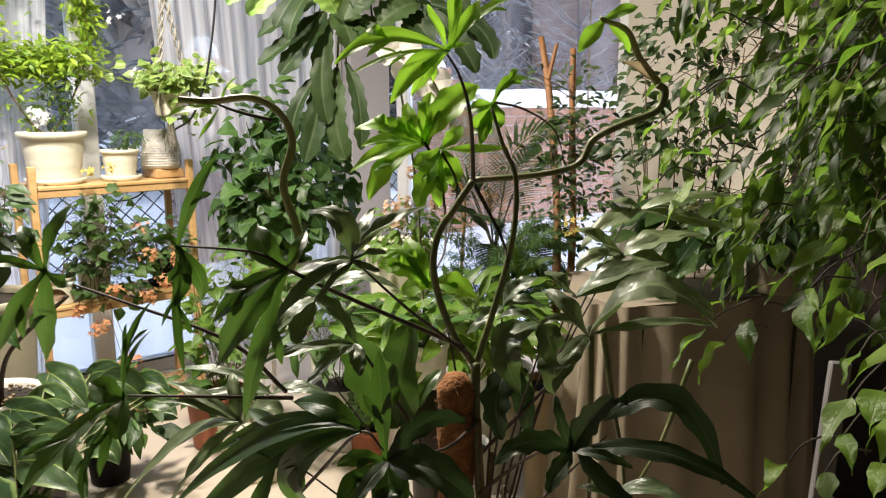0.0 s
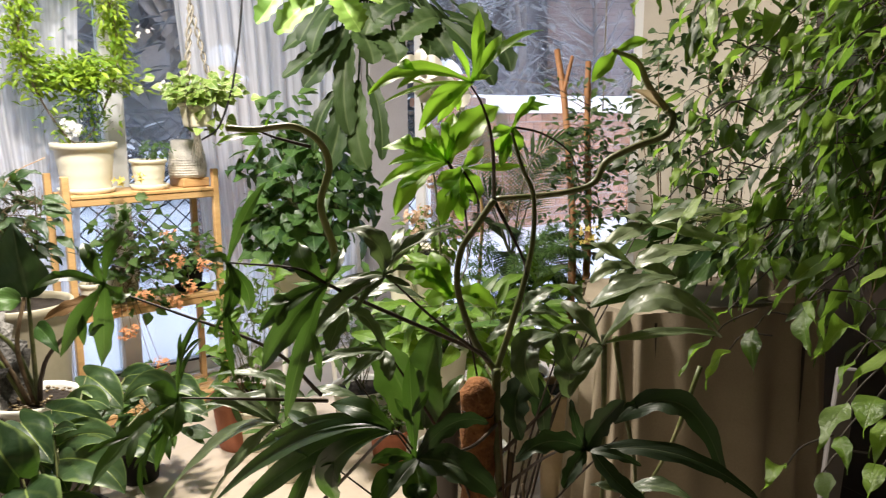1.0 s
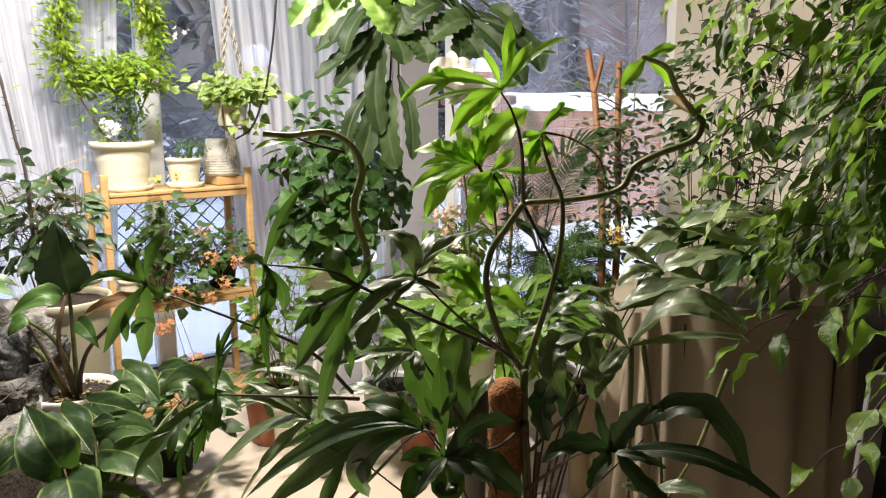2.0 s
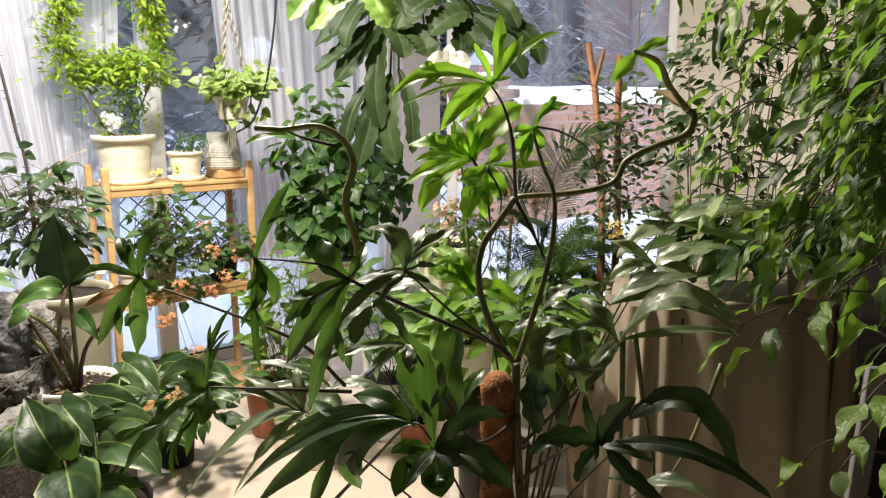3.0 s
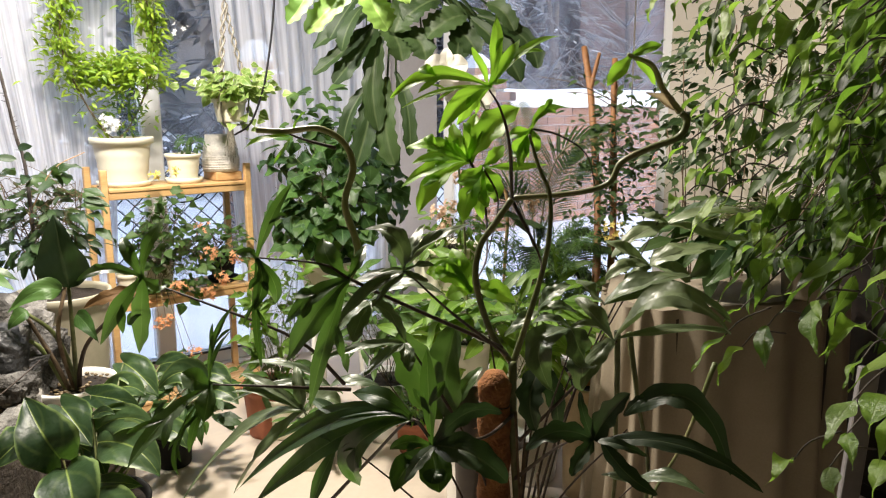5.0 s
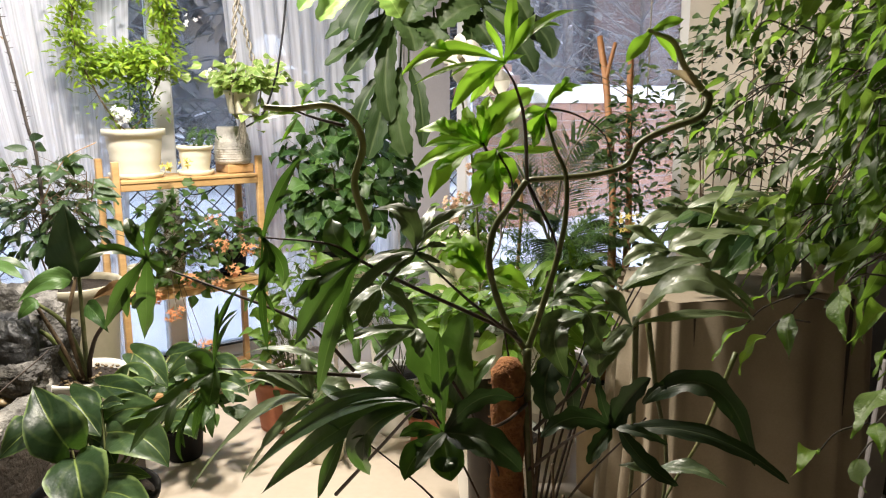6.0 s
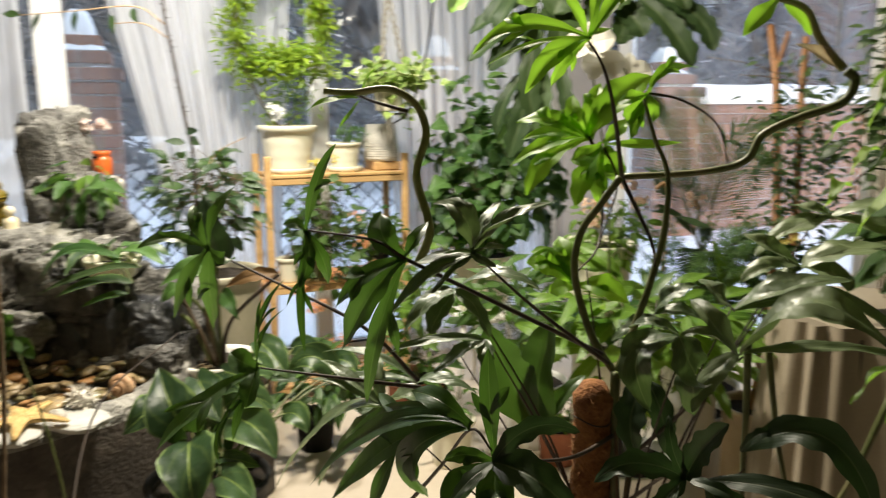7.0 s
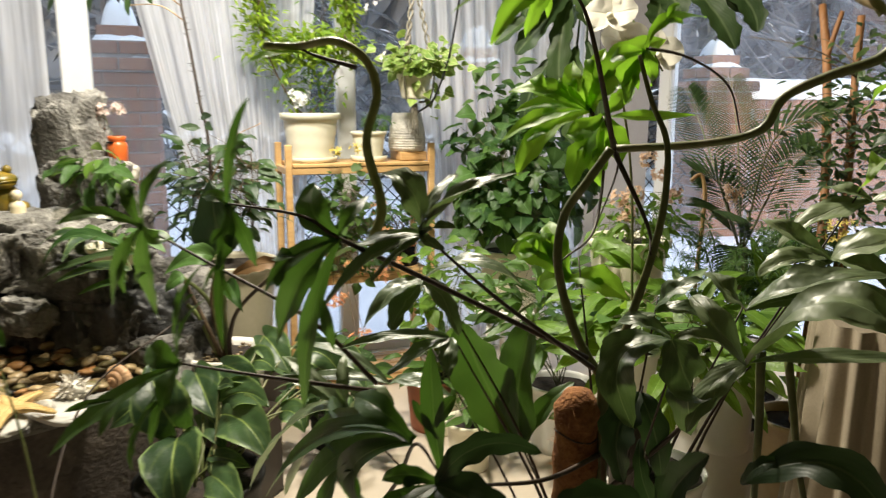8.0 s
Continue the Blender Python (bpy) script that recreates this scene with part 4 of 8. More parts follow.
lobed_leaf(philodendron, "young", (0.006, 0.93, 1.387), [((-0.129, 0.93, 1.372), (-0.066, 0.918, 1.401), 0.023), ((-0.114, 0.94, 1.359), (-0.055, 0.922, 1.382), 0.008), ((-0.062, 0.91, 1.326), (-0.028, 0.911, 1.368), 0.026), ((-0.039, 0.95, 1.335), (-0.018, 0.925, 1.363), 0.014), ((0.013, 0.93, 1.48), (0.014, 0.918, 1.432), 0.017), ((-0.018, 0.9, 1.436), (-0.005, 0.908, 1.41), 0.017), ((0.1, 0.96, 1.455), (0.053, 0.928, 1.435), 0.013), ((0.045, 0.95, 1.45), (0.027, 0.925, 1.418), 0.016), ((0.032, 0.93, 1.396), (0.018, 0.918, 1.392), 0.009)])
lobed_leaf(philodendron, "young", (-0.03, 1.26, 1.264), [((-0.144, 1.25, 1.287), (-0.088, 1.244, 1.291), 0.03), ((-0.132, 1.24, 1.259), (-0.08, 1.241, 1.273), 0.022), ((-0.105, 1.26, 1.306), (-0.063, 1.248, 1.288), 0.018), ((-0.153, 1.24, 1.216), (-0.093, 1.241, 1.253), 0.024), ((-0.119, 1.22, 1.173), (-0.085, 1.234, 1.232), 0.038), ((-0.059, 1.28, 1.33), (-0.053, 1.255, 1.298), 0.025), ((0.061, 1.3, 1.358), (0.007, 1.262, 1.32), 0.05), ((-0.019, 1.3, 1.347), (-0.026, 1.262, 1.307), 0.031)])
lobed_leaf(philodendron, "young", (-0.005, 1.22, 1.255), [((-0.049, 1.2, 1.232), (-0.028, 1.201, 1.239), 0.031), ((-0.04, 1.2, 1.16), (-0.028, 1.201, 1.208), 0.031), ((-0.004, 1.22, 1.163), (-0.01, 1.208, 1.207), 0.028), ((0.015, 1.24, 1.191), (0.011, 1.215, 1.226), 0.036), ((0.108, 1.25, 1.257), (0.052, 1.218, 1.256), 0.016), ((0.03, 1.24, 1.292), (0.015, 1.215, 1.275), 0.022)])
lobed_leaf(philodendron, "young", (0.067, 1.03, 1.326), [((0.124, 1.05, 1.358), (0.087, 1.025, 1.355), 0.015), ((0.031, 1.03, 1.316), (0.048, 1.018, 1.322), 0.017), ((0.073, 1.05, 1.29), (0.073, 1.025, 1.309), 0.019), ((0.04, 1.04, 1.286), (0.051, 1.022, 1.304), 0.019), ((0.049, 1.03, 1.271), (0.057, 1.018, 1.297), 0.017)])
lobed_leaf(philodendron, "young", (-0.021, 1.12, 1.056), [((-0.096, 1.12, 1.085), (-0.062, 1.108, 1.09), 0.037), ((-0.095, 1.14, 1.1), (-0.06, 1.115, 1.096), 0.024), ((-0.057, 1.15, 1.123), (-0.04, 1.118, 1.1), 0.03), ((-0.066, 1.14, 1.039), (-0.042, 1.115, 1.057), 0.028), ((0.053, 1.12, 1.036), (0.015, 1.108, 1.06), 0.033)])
lobed_leaf(philodendron, "velvet", (-0.102, 0.84, 1.151), [((-0.156, 0.86, 1.203), (-0.114, 0.835, 1.197), 0.029), ((-0.079, 0.87, 1.206), (-0.092, 0.838, 1.184), 0.023), ((-0.016, 0.87, 1.209), (-0.065, 0.838, 1.192), 0.024), ((-0.062, 0.82, 1.163), (-0.081, 0.821, 1.163), 0.018), ((-0.069, 0.81, 1.145), (-0.085, 0.818, 1.148), 0.013), ((-0.234, 0.84, 1.094), (-0.159, 0.828, 1.139), 0.024), ((-0.197, 0.81, 1.073), (-0.144, 0.818, 1.131), 0.025), ((-0.141, 0.81, 1.111), (-0.12, 0.818, 1.135), 0.017)])
lobed_leaf(philodendron, "finger", (-0.168, 0.8, 1.151), [((-0.252, 0.8, 1.088), (-0.21, 0.788, 1.13), 0.023), ((-0.26, 0.83, 1.028), (-0.208, 0.798, 1.106), 0.032), ((-0.231, 0.835, 0.964), (-0.201, 0.8, 1.061), 0.021), ((-0.203, 0.82, 1.197), (-0.19, 0.795, 1.172), 0.029), ((-0.151, 0.83, 1.187), (-0.156, 0.798, 1.171), 0.014)])
lobed_leaf(philodendron, "velvet", (-0.179, 1.02, 1.062), [((-0.237, 0.98, 1.008), (-0.206, 0.994, 1.051), 0.046), ((-0.196, 0.97, 1.012), (-0.189, 0.99, 1.038), 0.041), ((-0.12, 0.99, 1.008), (-0.143, 0.998, 1.046), 0.028), ((-0.057, 1.02, 1.067), (-0.11, 1.008, 1.094), 0.035)])
lobed_leaf(philodendron, "velvet", (-0.117, 0.95, 1.018), [((-0.23, 0.91, 1.003), (-0.171, 0.924, 1.02), 0.02), ((-0.168, 0.9, 0.985), (-0.142, 0.92, 1.005), 0.025), ((-0.106, 0.92, 0.985), (-0.108, 0.928, 1.003), 0.023)])
lobed_leaf(philodendron, "broad", (-0.065, 1.06, 0.856), [((-0.125, 1.02, 1.017), (-0.108, 1.034, 0.952), 0.075), ((-0.042, 1.025, 1.024), (-0.058, 1.036, 0.952), 0.079), ((-0.003, 1.08, 0.937), (-0.03, 1.055, 0.912), 0.026)])
lobed_leaf(philodendron, "finger", (-0.065, 0.8, 0.928), [((-0.069, 0.78, 1.066), (-0.067, 0.781, 1.007), 0.02), ((-0.117, 0.78, 0.932), (-0.091, 0.781, 0.942), 0.017), ((-0.108, 0.75, 0.889), (-0.094, 0.771, 0.913), 0.03), ((-0.052, 0.76, 0.885), (-0.058, 0.774, 0.908), 0.04)])
lobed_leaf(philodendron, "dark", (-0.06, 0.77, 0.943), [((0.032, 0.74, 0.911), (-0.011, 0.748, 0.943), 0.054), ((0.026, 0.8, 0.976), (-0.019, 0.768, 0.988), 0.029), ((-0.091, 0.72, 0.919), (-0.076, 0.74, 0.936), 0.022)])
lobed_leaf(philodendron, "finger", (-0.09, 0.79, 0.972), [((-0.4, 1.0, 0.746), (-0.217, 0.852, 0.929), 0.025), ((-0.328, 0.99, 0.842), (-0.19, 0.848, 0.953), 0.021), ((-0.381, 1.03, 0.707), (-0.211, 0.862, 0.901), 0.033), ((-0.18, 0.91, 0.81), (-0.167, 0.82, 0.914), 0.036), ((-0.172, 0.83, 0.986), (-0.127, 0.792, 0.996), 0.025)])
lobed_leaf(philodendron, "velvet", (-0.292, 1.04, 0.87), [((-0.577, 1.2, 0.618), (-0.413, 1.084, 0.811), 0.046), ((-0.444, 1.11, 0.682), (-0.355, 1.052, 0.808), 0.042), ((-0.219, 1.06, 0.842), (-0.248, 1.035, 0.895), 0.045), ((-0.405, 1.06, 0.925), (-0.349, 1.035, 0.914), 0.021), ((-0.412, 1.04, 0.901), (-0.347, 1.028, 0.903), 0.021), ((-0.311, 1.07, 0.936), (-0.299, 1.038, 0.914), 0.023)])
lobed_leaf(philodendron, "velvet", (-0.262, 1.1, 0.891), [((-0.422, 1.1, 0.923), (-0.335, 1.088, 0.934), 0.022), ((-0.429, 1.07, 0.869), (-0.343, 1.078, 0.898), 0.027), ((-0.166, 1.1, 0.882), (-0.211, 1.088, 0.906), 0.031)])
lobed_leaf(philodendron, "finger", (-0.35, 0.79, 1.009), [((-0.309, 0.79, 1.12), (-0.336, 0.778, 1.072), 0.009), ((-0.324, 0.81, 1.077), (-0.338, 0.785, 1.053), 0.007), ((-0.386, 0.79, 1.025), (-0.363, 0.778, 1.02), 0.027), ((-0.412, 0.68, 0.946), (-0.389, 0.74, 0.983), 0.02), ((-0.349, 0.76, 0.972), (-0.346, 0.768, 0.994), 0.026), ((-0.375, 0.77, 0.924), (-0.363, 0.771, 0.967), 0.012), ((-0.381, 0.75, 0.903), (-0.385, 0.764, 0.943), 0.009)])
lobed_leaf(philodendron, "finger", (-0.474, 0.885, 1.129), [((-0.528, 0.815, 1.138), (-0.503, 0.848, 1.147), 0.017), ((-0.507, 0.905, 1.181), (-0.488, 0.88, 1.163), 0.018), ((-0.442, 0.905, 1.21), (-0.46, 0.88, 1.175), 0.019), ((-0.559, 0.915, 1.019), (-0.509, 0.883, 1.084), 0.024), ((-0.521, 0.955, 0.992), (-0.485, 0.898, 1.07), 0.028), ((-0.447, 0.905, 1.114), (-0.452, 0.88, 1.118), 0.016)])
lobed_leaf(philodendron, "finger", (-0.281, 0.79, 1.176), [((-0.22, 0.745, 1.275), (-0.252, 0.762, 1.231), 0.014), ((-0.283, 0.77, 1.113), (-0.269, 0.771, 1.148), 0.015), ((-0.271, 0.76, 1.044), (-0.278, 0.768, 1.106), 0.009), ((-0.265, 0.81, 1.113), (-0.259, 0.785, 1.148), 0.015), ((-0.309, 0.79, 1.182), (-0.284, 0.778, 1.185), 0.013)])
lobed_leaf(philodendron, "velvet", (0.12, 0.9, 1.059), [((0.094, 0.87, 0.98), (0.077, 0.878, 1.038), 0.046), ((0.141, 0.92, 0.961), (0.135, 0.895, 1.018), 0.049), ((0.066, 0.9, 1.064), (0.09, 0.888, 1.076), 0.023)])
lobed_leaf(philodendron, "dark", (0.087, 0.97, 0.978), [((0.079, 0.94, 0.89), (0.07, 0.948, 0.938), 0.052), ((0.114, 0.97, 0.885), (0.106, 0.958, 0.939), 0.04)])
lobed_leaf(philodendron, "satin", (0.185, 0.93, 1.034), [((0.335, 0.9, 1.054), (0.258, 0.908, 1.101), 0.07), ((0.344, 0.92, 1.051), (0.269, 0.915, 1.056), 0.023), ((0.133, 0.96, 1.088), (0.154, 0.928, 1.074), 0.031), ((0.121, 0.91, 1.054), (0.148, 0.911, 1.062), 0.021), ((0.138, 0.9, 0.971), (0.157, 0.908, 1.014), 0.031)])
lobed_leaf(philodendron, "satin", (0.183, 1.02, 1.062), [((0.31, 1.02, 1.11), (0.239, 1.008, 1.098), 0.052), ((0.366, 0.99, 1.046), (0.283, 0.998, 1.091), 0.041), ((0.145, 1.04, 1.096), (0.16, 1.015, 1.089), 0.037)])
lobed_leaf(philodendron, "satin", (0.265, 1.1, 1.107), [((0.392, 1.12, 1.132), (0.32, 1.095, 1.133), 0.053), ((0.321, 1.07, 1.087), (0.296, 1.078, 1.107), 0.048), ((0.195, 1.08, 1.087), (0.221, 1.081, 1.106), 0.041), ((0.225, 1.07, 1.072), (0.24, 1.078, 1.093), 0.036), ((0.194, 1.1, 1.148), (0.226, 1.088, 1.132), 0.036)])
lobed_leaf(philodendron, "satin", (0.311, 1.18, 1.164), [((0.471, 1.18, 1.17), (0.387, 1.168, 1.187), 0.042), ((0.215, 1.16, 1.108), (0.256, 1.161, 1.147), 0.042), ((0.438, 1.16, 1.139), (0.368, 1.161, 1.153), 0.042), ((0.262, 1.2, 1.175), (0.281, 1.175, 1.176), 0.029)])
lobed_leaf(philodendron, "velvet", (0.088, 1.08, 1.035), [((0.137, 1.08, 1.078), (0.109, 1.068, 1.066), 0.035), ((0.033, 1.06, 0.997), (0.06, 1.061, 1.021), 0.026), ((0.152, 1.08, 1.031), (0.118, 1.068, 1.045), 0.027)])
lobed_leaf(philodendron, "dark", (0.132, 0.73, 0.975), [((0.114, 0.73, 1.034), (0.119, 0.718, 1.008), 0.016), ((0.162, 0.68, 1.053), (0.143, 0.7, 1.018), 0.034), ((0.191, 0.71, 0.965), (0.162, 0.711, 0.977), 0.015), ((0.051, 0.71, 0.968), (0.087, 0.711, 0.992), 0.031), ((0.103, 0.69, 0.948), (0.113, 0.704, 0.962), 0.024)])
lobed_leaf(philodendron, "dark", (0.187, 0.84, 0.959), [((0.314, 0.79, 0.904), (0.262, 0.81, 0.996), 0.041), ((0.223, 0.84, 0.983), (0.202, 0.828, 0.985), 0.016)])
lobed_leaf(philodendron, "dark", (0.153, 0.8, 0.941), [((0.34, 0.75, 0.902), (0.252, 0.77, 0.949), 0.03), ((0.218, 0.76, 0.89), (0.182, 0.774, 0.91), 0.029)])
lobed_leaf(philodendron, "velvet", (0.218, 0.9, 0.833), [((0.306, 0.86, 0.838), (0.259, 0.874, 0.856), 0.027), ((0.17, 0.9, 0.844), (0.192, 0.888, 0.847), 0.02)])
stem(philodendron, [(0.061, 1.000, 0.634), (0.055, 1.000, 0.751), (0.047, 1.000, 0.865), (0.045, 1.000, 0.975)], 0.0081, 0.0077)
stem(philodendron, [(0.044, 1.010, 0.969), (0.011, 1.010, 1.020), (-0.012, 1.010, 1.095), (-0.007, 1.010, 1.151), (0.016, 1.010, 1.189), (0.040, 1.010, 1.225)], 0.0061, 0.0061)
stem(philodendron, [(0.046, 1.010, 0.971), (0.067, 1.010, 1.039), (0.087, 1.010, 1.113), (0.097, 1.010, 1.173), (0.096, 1.010, 1.232), (0.079, 1.010, 1.273), (0.064, 1.010, 1.320)], 0.0065, 0.0026)
stem(philodendron, [(0.041, 1.030, 1.224), (0.133, 1.030, 1.232), (0.184, 1.030, 1.247), (0.202, 1.030, 1.278), (0.239, 1.030, 1.298), (0.284, 1.030, 1.316), (0.295, 1.030, 1.341), (0.285, 1.030, 1.351)], 0.0051, 0.0068)
stem(philodendron, [(0.277, 1.000, 1.352), (0.251, 1.000, 1.384), (0.234, 1.000, 1.417), (0.199, 1.000, 1.432)], 0.0062, 0.0040, M_pale_stem)
stem(philodendron, [(-0.307, 0.900, 1.330), (-0.269, 0.900, 1.328), (-0.223, 0.900, 1.332), (-0.190, 0.900, 1.314), (-0.177, 0.900, 1.281), (-0.188, 0.900, 1.243), (-0.188, 0.900, 1.219), (-0.176, 0.900, 1.182), (-0.174, 0.900, 1.157), (-0.187, 0.900, 1.125)], 0.0048, 0.0068, M_pale_stem)
petiole(philodendron, [(0.041, 1.022, 1.224), (0.034, 0.950, 1.308), (0.021, 0.940, 1.356), (0.003, 0.930, 1.386)])
petiole(philodendron, [(0.041, 1.024, 1.222), (0.080, 1.020, 1.146), (0.087, 1.000, 1.117)])
petiole(philodendron, [(0.035, 0.990, 0.990), (-0.041, 0.900, 1.077), (-0.098, 0.840, 1.149)])
petiole(philodendron, [(0.028, 0.990, 1.001), (-0.120, 0.880, 1.101), (-0.168, 0.80, 1.15), (-0.2, 0.79, 1.17), (-0.279, 0.79, 1.177)])
petiole(philodendron, [(-0.193, 0.920, 0.956), (-0.261, 0.820, 0.997), (-0.350, 0.790, 1.010)])
petiole(philodendron, [(-0.207, 0.950, 0.953), (-0.262, 0.900, 1.036), (-0.391, 0.900, 1.088), (-0.500, 0.920, 1.119)])
petiole(philodendron, [(-0.246, 0.980, 0.739), (-0.159, 0.900, 0.862), (-0.093, 0.800, 0.963), (-0.066, 0.790, 0.946)])
petiole(philodendron, [(0.048, 1.000, 0.890), (0.010, 0.900, 0.900), (-0.030, 0.82, 0.925), (-0.060, 0.772, 0.943)])
petiole(philodendron, [(0.050, 1.000, 0.780), (0.098, 0.900, 0.877), (0.121, 0.780, 0.956)])
petiole(philodendron, [(0.057, 0.980, 0.856), (0.121, 0.950, 0.942), (0.161, 0.930, 1.001), (0.190, 0.930, 1.033)])
petiole(philodendron, [(-0.03, 1.26, 1.264), (-0.004, 1.23, 1.215), (0.004, 1.14, 1.12), (-0.010, 1.02, 1.10)])
petiole(philodendron, [(-0.005, 1.22, 1.255), (0.022, 1.19, 1.2), (0.006, 1.13, 1.12)], 0.002)
petiole(philodendron, [(0.068, 1.03, 1.328), (0.11, 1.03, 1.318), (0.15, 1.03, 1.29), (0.165, 1.03, 1.243)], 0.0017)

for x, y, z, low in ((-0.163, 1.02, 1.063, 0.6), (-0.106, 0.95, 1.01, 0.6), (-0.066, 1.06, 0.862, 0.6), (-0.293, 1.04, 0.867, 0.5), (-0.203, 1.10, 0.958, 0.5), (0.122, 0.90, 1.035, 0.62),
                     (0.090, 0.97, 0.985, 0.62), (0.180, 1.02, 1.065, 0.6), (0.256, 1.10, 1.110, 0.6), (0.297, 1.18, 1.175, 0.55), (0.09, 1.08, 1.055, 0.6), (0.192, 0.84, 0.94, 0.6), (0.217, 0.90, 0.83, 0.5), (-0.011, 1.12, 1.085, 0.62)):
    petiole(philodendron, [(0.055, 1.0, low), (0.055 + (x - 0.055) * 0.4, 1.0 + (y - 1.0) * 0.5, low + (z - low) * 0.55), (x, y, z)], 0.0024)
part("stem", tube(Geo(), [(0.06, 1.0, 0.40), (0.075, 1.0, 0.55), (0.061, 1.0, 0.66)], 0.009, 0.0085, 12, 6, 0.1), M_stem, philodendron)
for a in range(4):
    x = 0.05 + 0.018 * a
    part("aerial_root", tube(Geo(), [(x, 0.985, 0.9 - 0.05 * a), (x + rnd(-.02, .02), 0.98, 0.7), (x + rnd(-.03, .03), 0.99, 0.42)], 0.0022, 0.0016, 6, 6, 0.3), M_brown_stem, philodendron)
g = Geo()
rings = [(0.0, 0.44)] + [(0.0255 + 0.0015 * math.sin(k * 1.3), 0.44 + k * 0.0125) for k in range(41)] + [(0.021, 0.948), (0.015, 0.958), (0.004, 0.961)]
lathe(g, rings, 24, Matrix.Translation((0.018, 1.0, 0)))
pole = part("coir_pole", g, M_coir, philodendron, "brown coconut fibre moss pole")
g = Geo()
for k in range(900):
    a, z = rnd(0, 6.28), rnd(0.5, 0.958)
    d = V(math.cos(a), math.sin(a), rnd(-0.6, 1.0))
    r = 0.0255 if z < 0.945 else rnd(0.004, 0.02)
    p = V(0.018 + math.cos(a) * r, 1.0 + math.sin(a) * r, z)
    q = p + (d + rdir() * 0.9).normalized() * rnd(0.004, 0.011)
    w = V(-math.sin(a), math.cos(a), 0) * 0.0005
    g.add([p - w, p + w, q], [(0, 1, 2)])
part("fibre_coat", g, M_coir, pole, kind="stuff")
for z in [0.55 + 0.09 * k for k in range(5)]:
    g = Geo()
    tube(g, [V(0.018 + 0.025 * math.cos(a), 1.0 + 0.025 * math.sin(a), z + 0.004 * math.sin(a * 2)) for a in [j * 0.7 for j in range(10)]], 0.0009, n=5, steps=3)
    part("tie_cord", g, M_dark_stem, pole)
# growing tip with its papery sheath, and the tip of the side shoot
g = Geo()
blade(g, (0.278, 1.0, 1.349), (0.227, 0.998, 1.380), 0.018, lance, (0, -0.8, 0.6), 10, 3, 0.7, 0.1, 0.08)
part("sheath", g, M_sheath, philodendron, "pale dry leaf sheath")
g = Geo()
for tip, w in (((0.245, 0.99, 1.445), 0.018), ((0.169, 0.98, 1.389), 0.022), ((0.245, 1.02, 1.39), 0.018)):
    blade(g, (0.205, 1.0, 1.43), tip, w, strap_lobe, (0.1, -0.8, 0.5), 12, 3, 0.3, 0.15, 0.08)
part("leaf", g, M_backlit, philodendron, "light green leaf, its light from behind mixed into the colour")
g = Geo()
bowed(g, (-0.263, 0.9, 1.321), (-0.292, 0.885, 1.319), (-0.316, 0.87, 1.307), 0.026, ovate, (0, -0.45, 0.9), 14, 4, 0.25, 0.04)
bowed(g, (-0.261, 0.9, 1.319), (-0.269, 0.885, 1.301), (-0.283, 0.88, 1.282), 0.013, ovate, (-0.4, -0.8, 0.5), 12, 3, 0.4, 0.05)
bowed(g, (-0.256, 0.9, 1.328), (-0.25, 0.895, 1.342), (-0.236, 0.89, 1.355), 0.011, ovate, (-0.5, -0.7, 0.5), 10, 3, 0.4, 0.05)
part("leaf", g, M_backlit, philodendron, "light green leaf, its light from behind mixed into the colour")
petiole(philodendron, [(-0.20, 0.9, 1.306), (-0.245, 0.9, 1.318), (-0.27, 0.9, 1.328)], 0.0022)
for pts in ([(0.229, 1.05, 1.01), (0.246, 1.05, 0.904), (0.269, 1.05, 0.728), (0.2, 1.03, 0.42)],
            [(0.2, 0.99, 1.03), (0.205, 1.0, 0.9), (0.2, 1.0, 0.7), (0.12, 1.0, 0.42)],
            [(0.411, 1.2, 0.911), (0.366, 1.2, 0.761), (0.311, 1.2, 0.646), (0.15, 1.05, 0.42)]):
    petiole(philodendron, pts, 0.0042, M_stem)


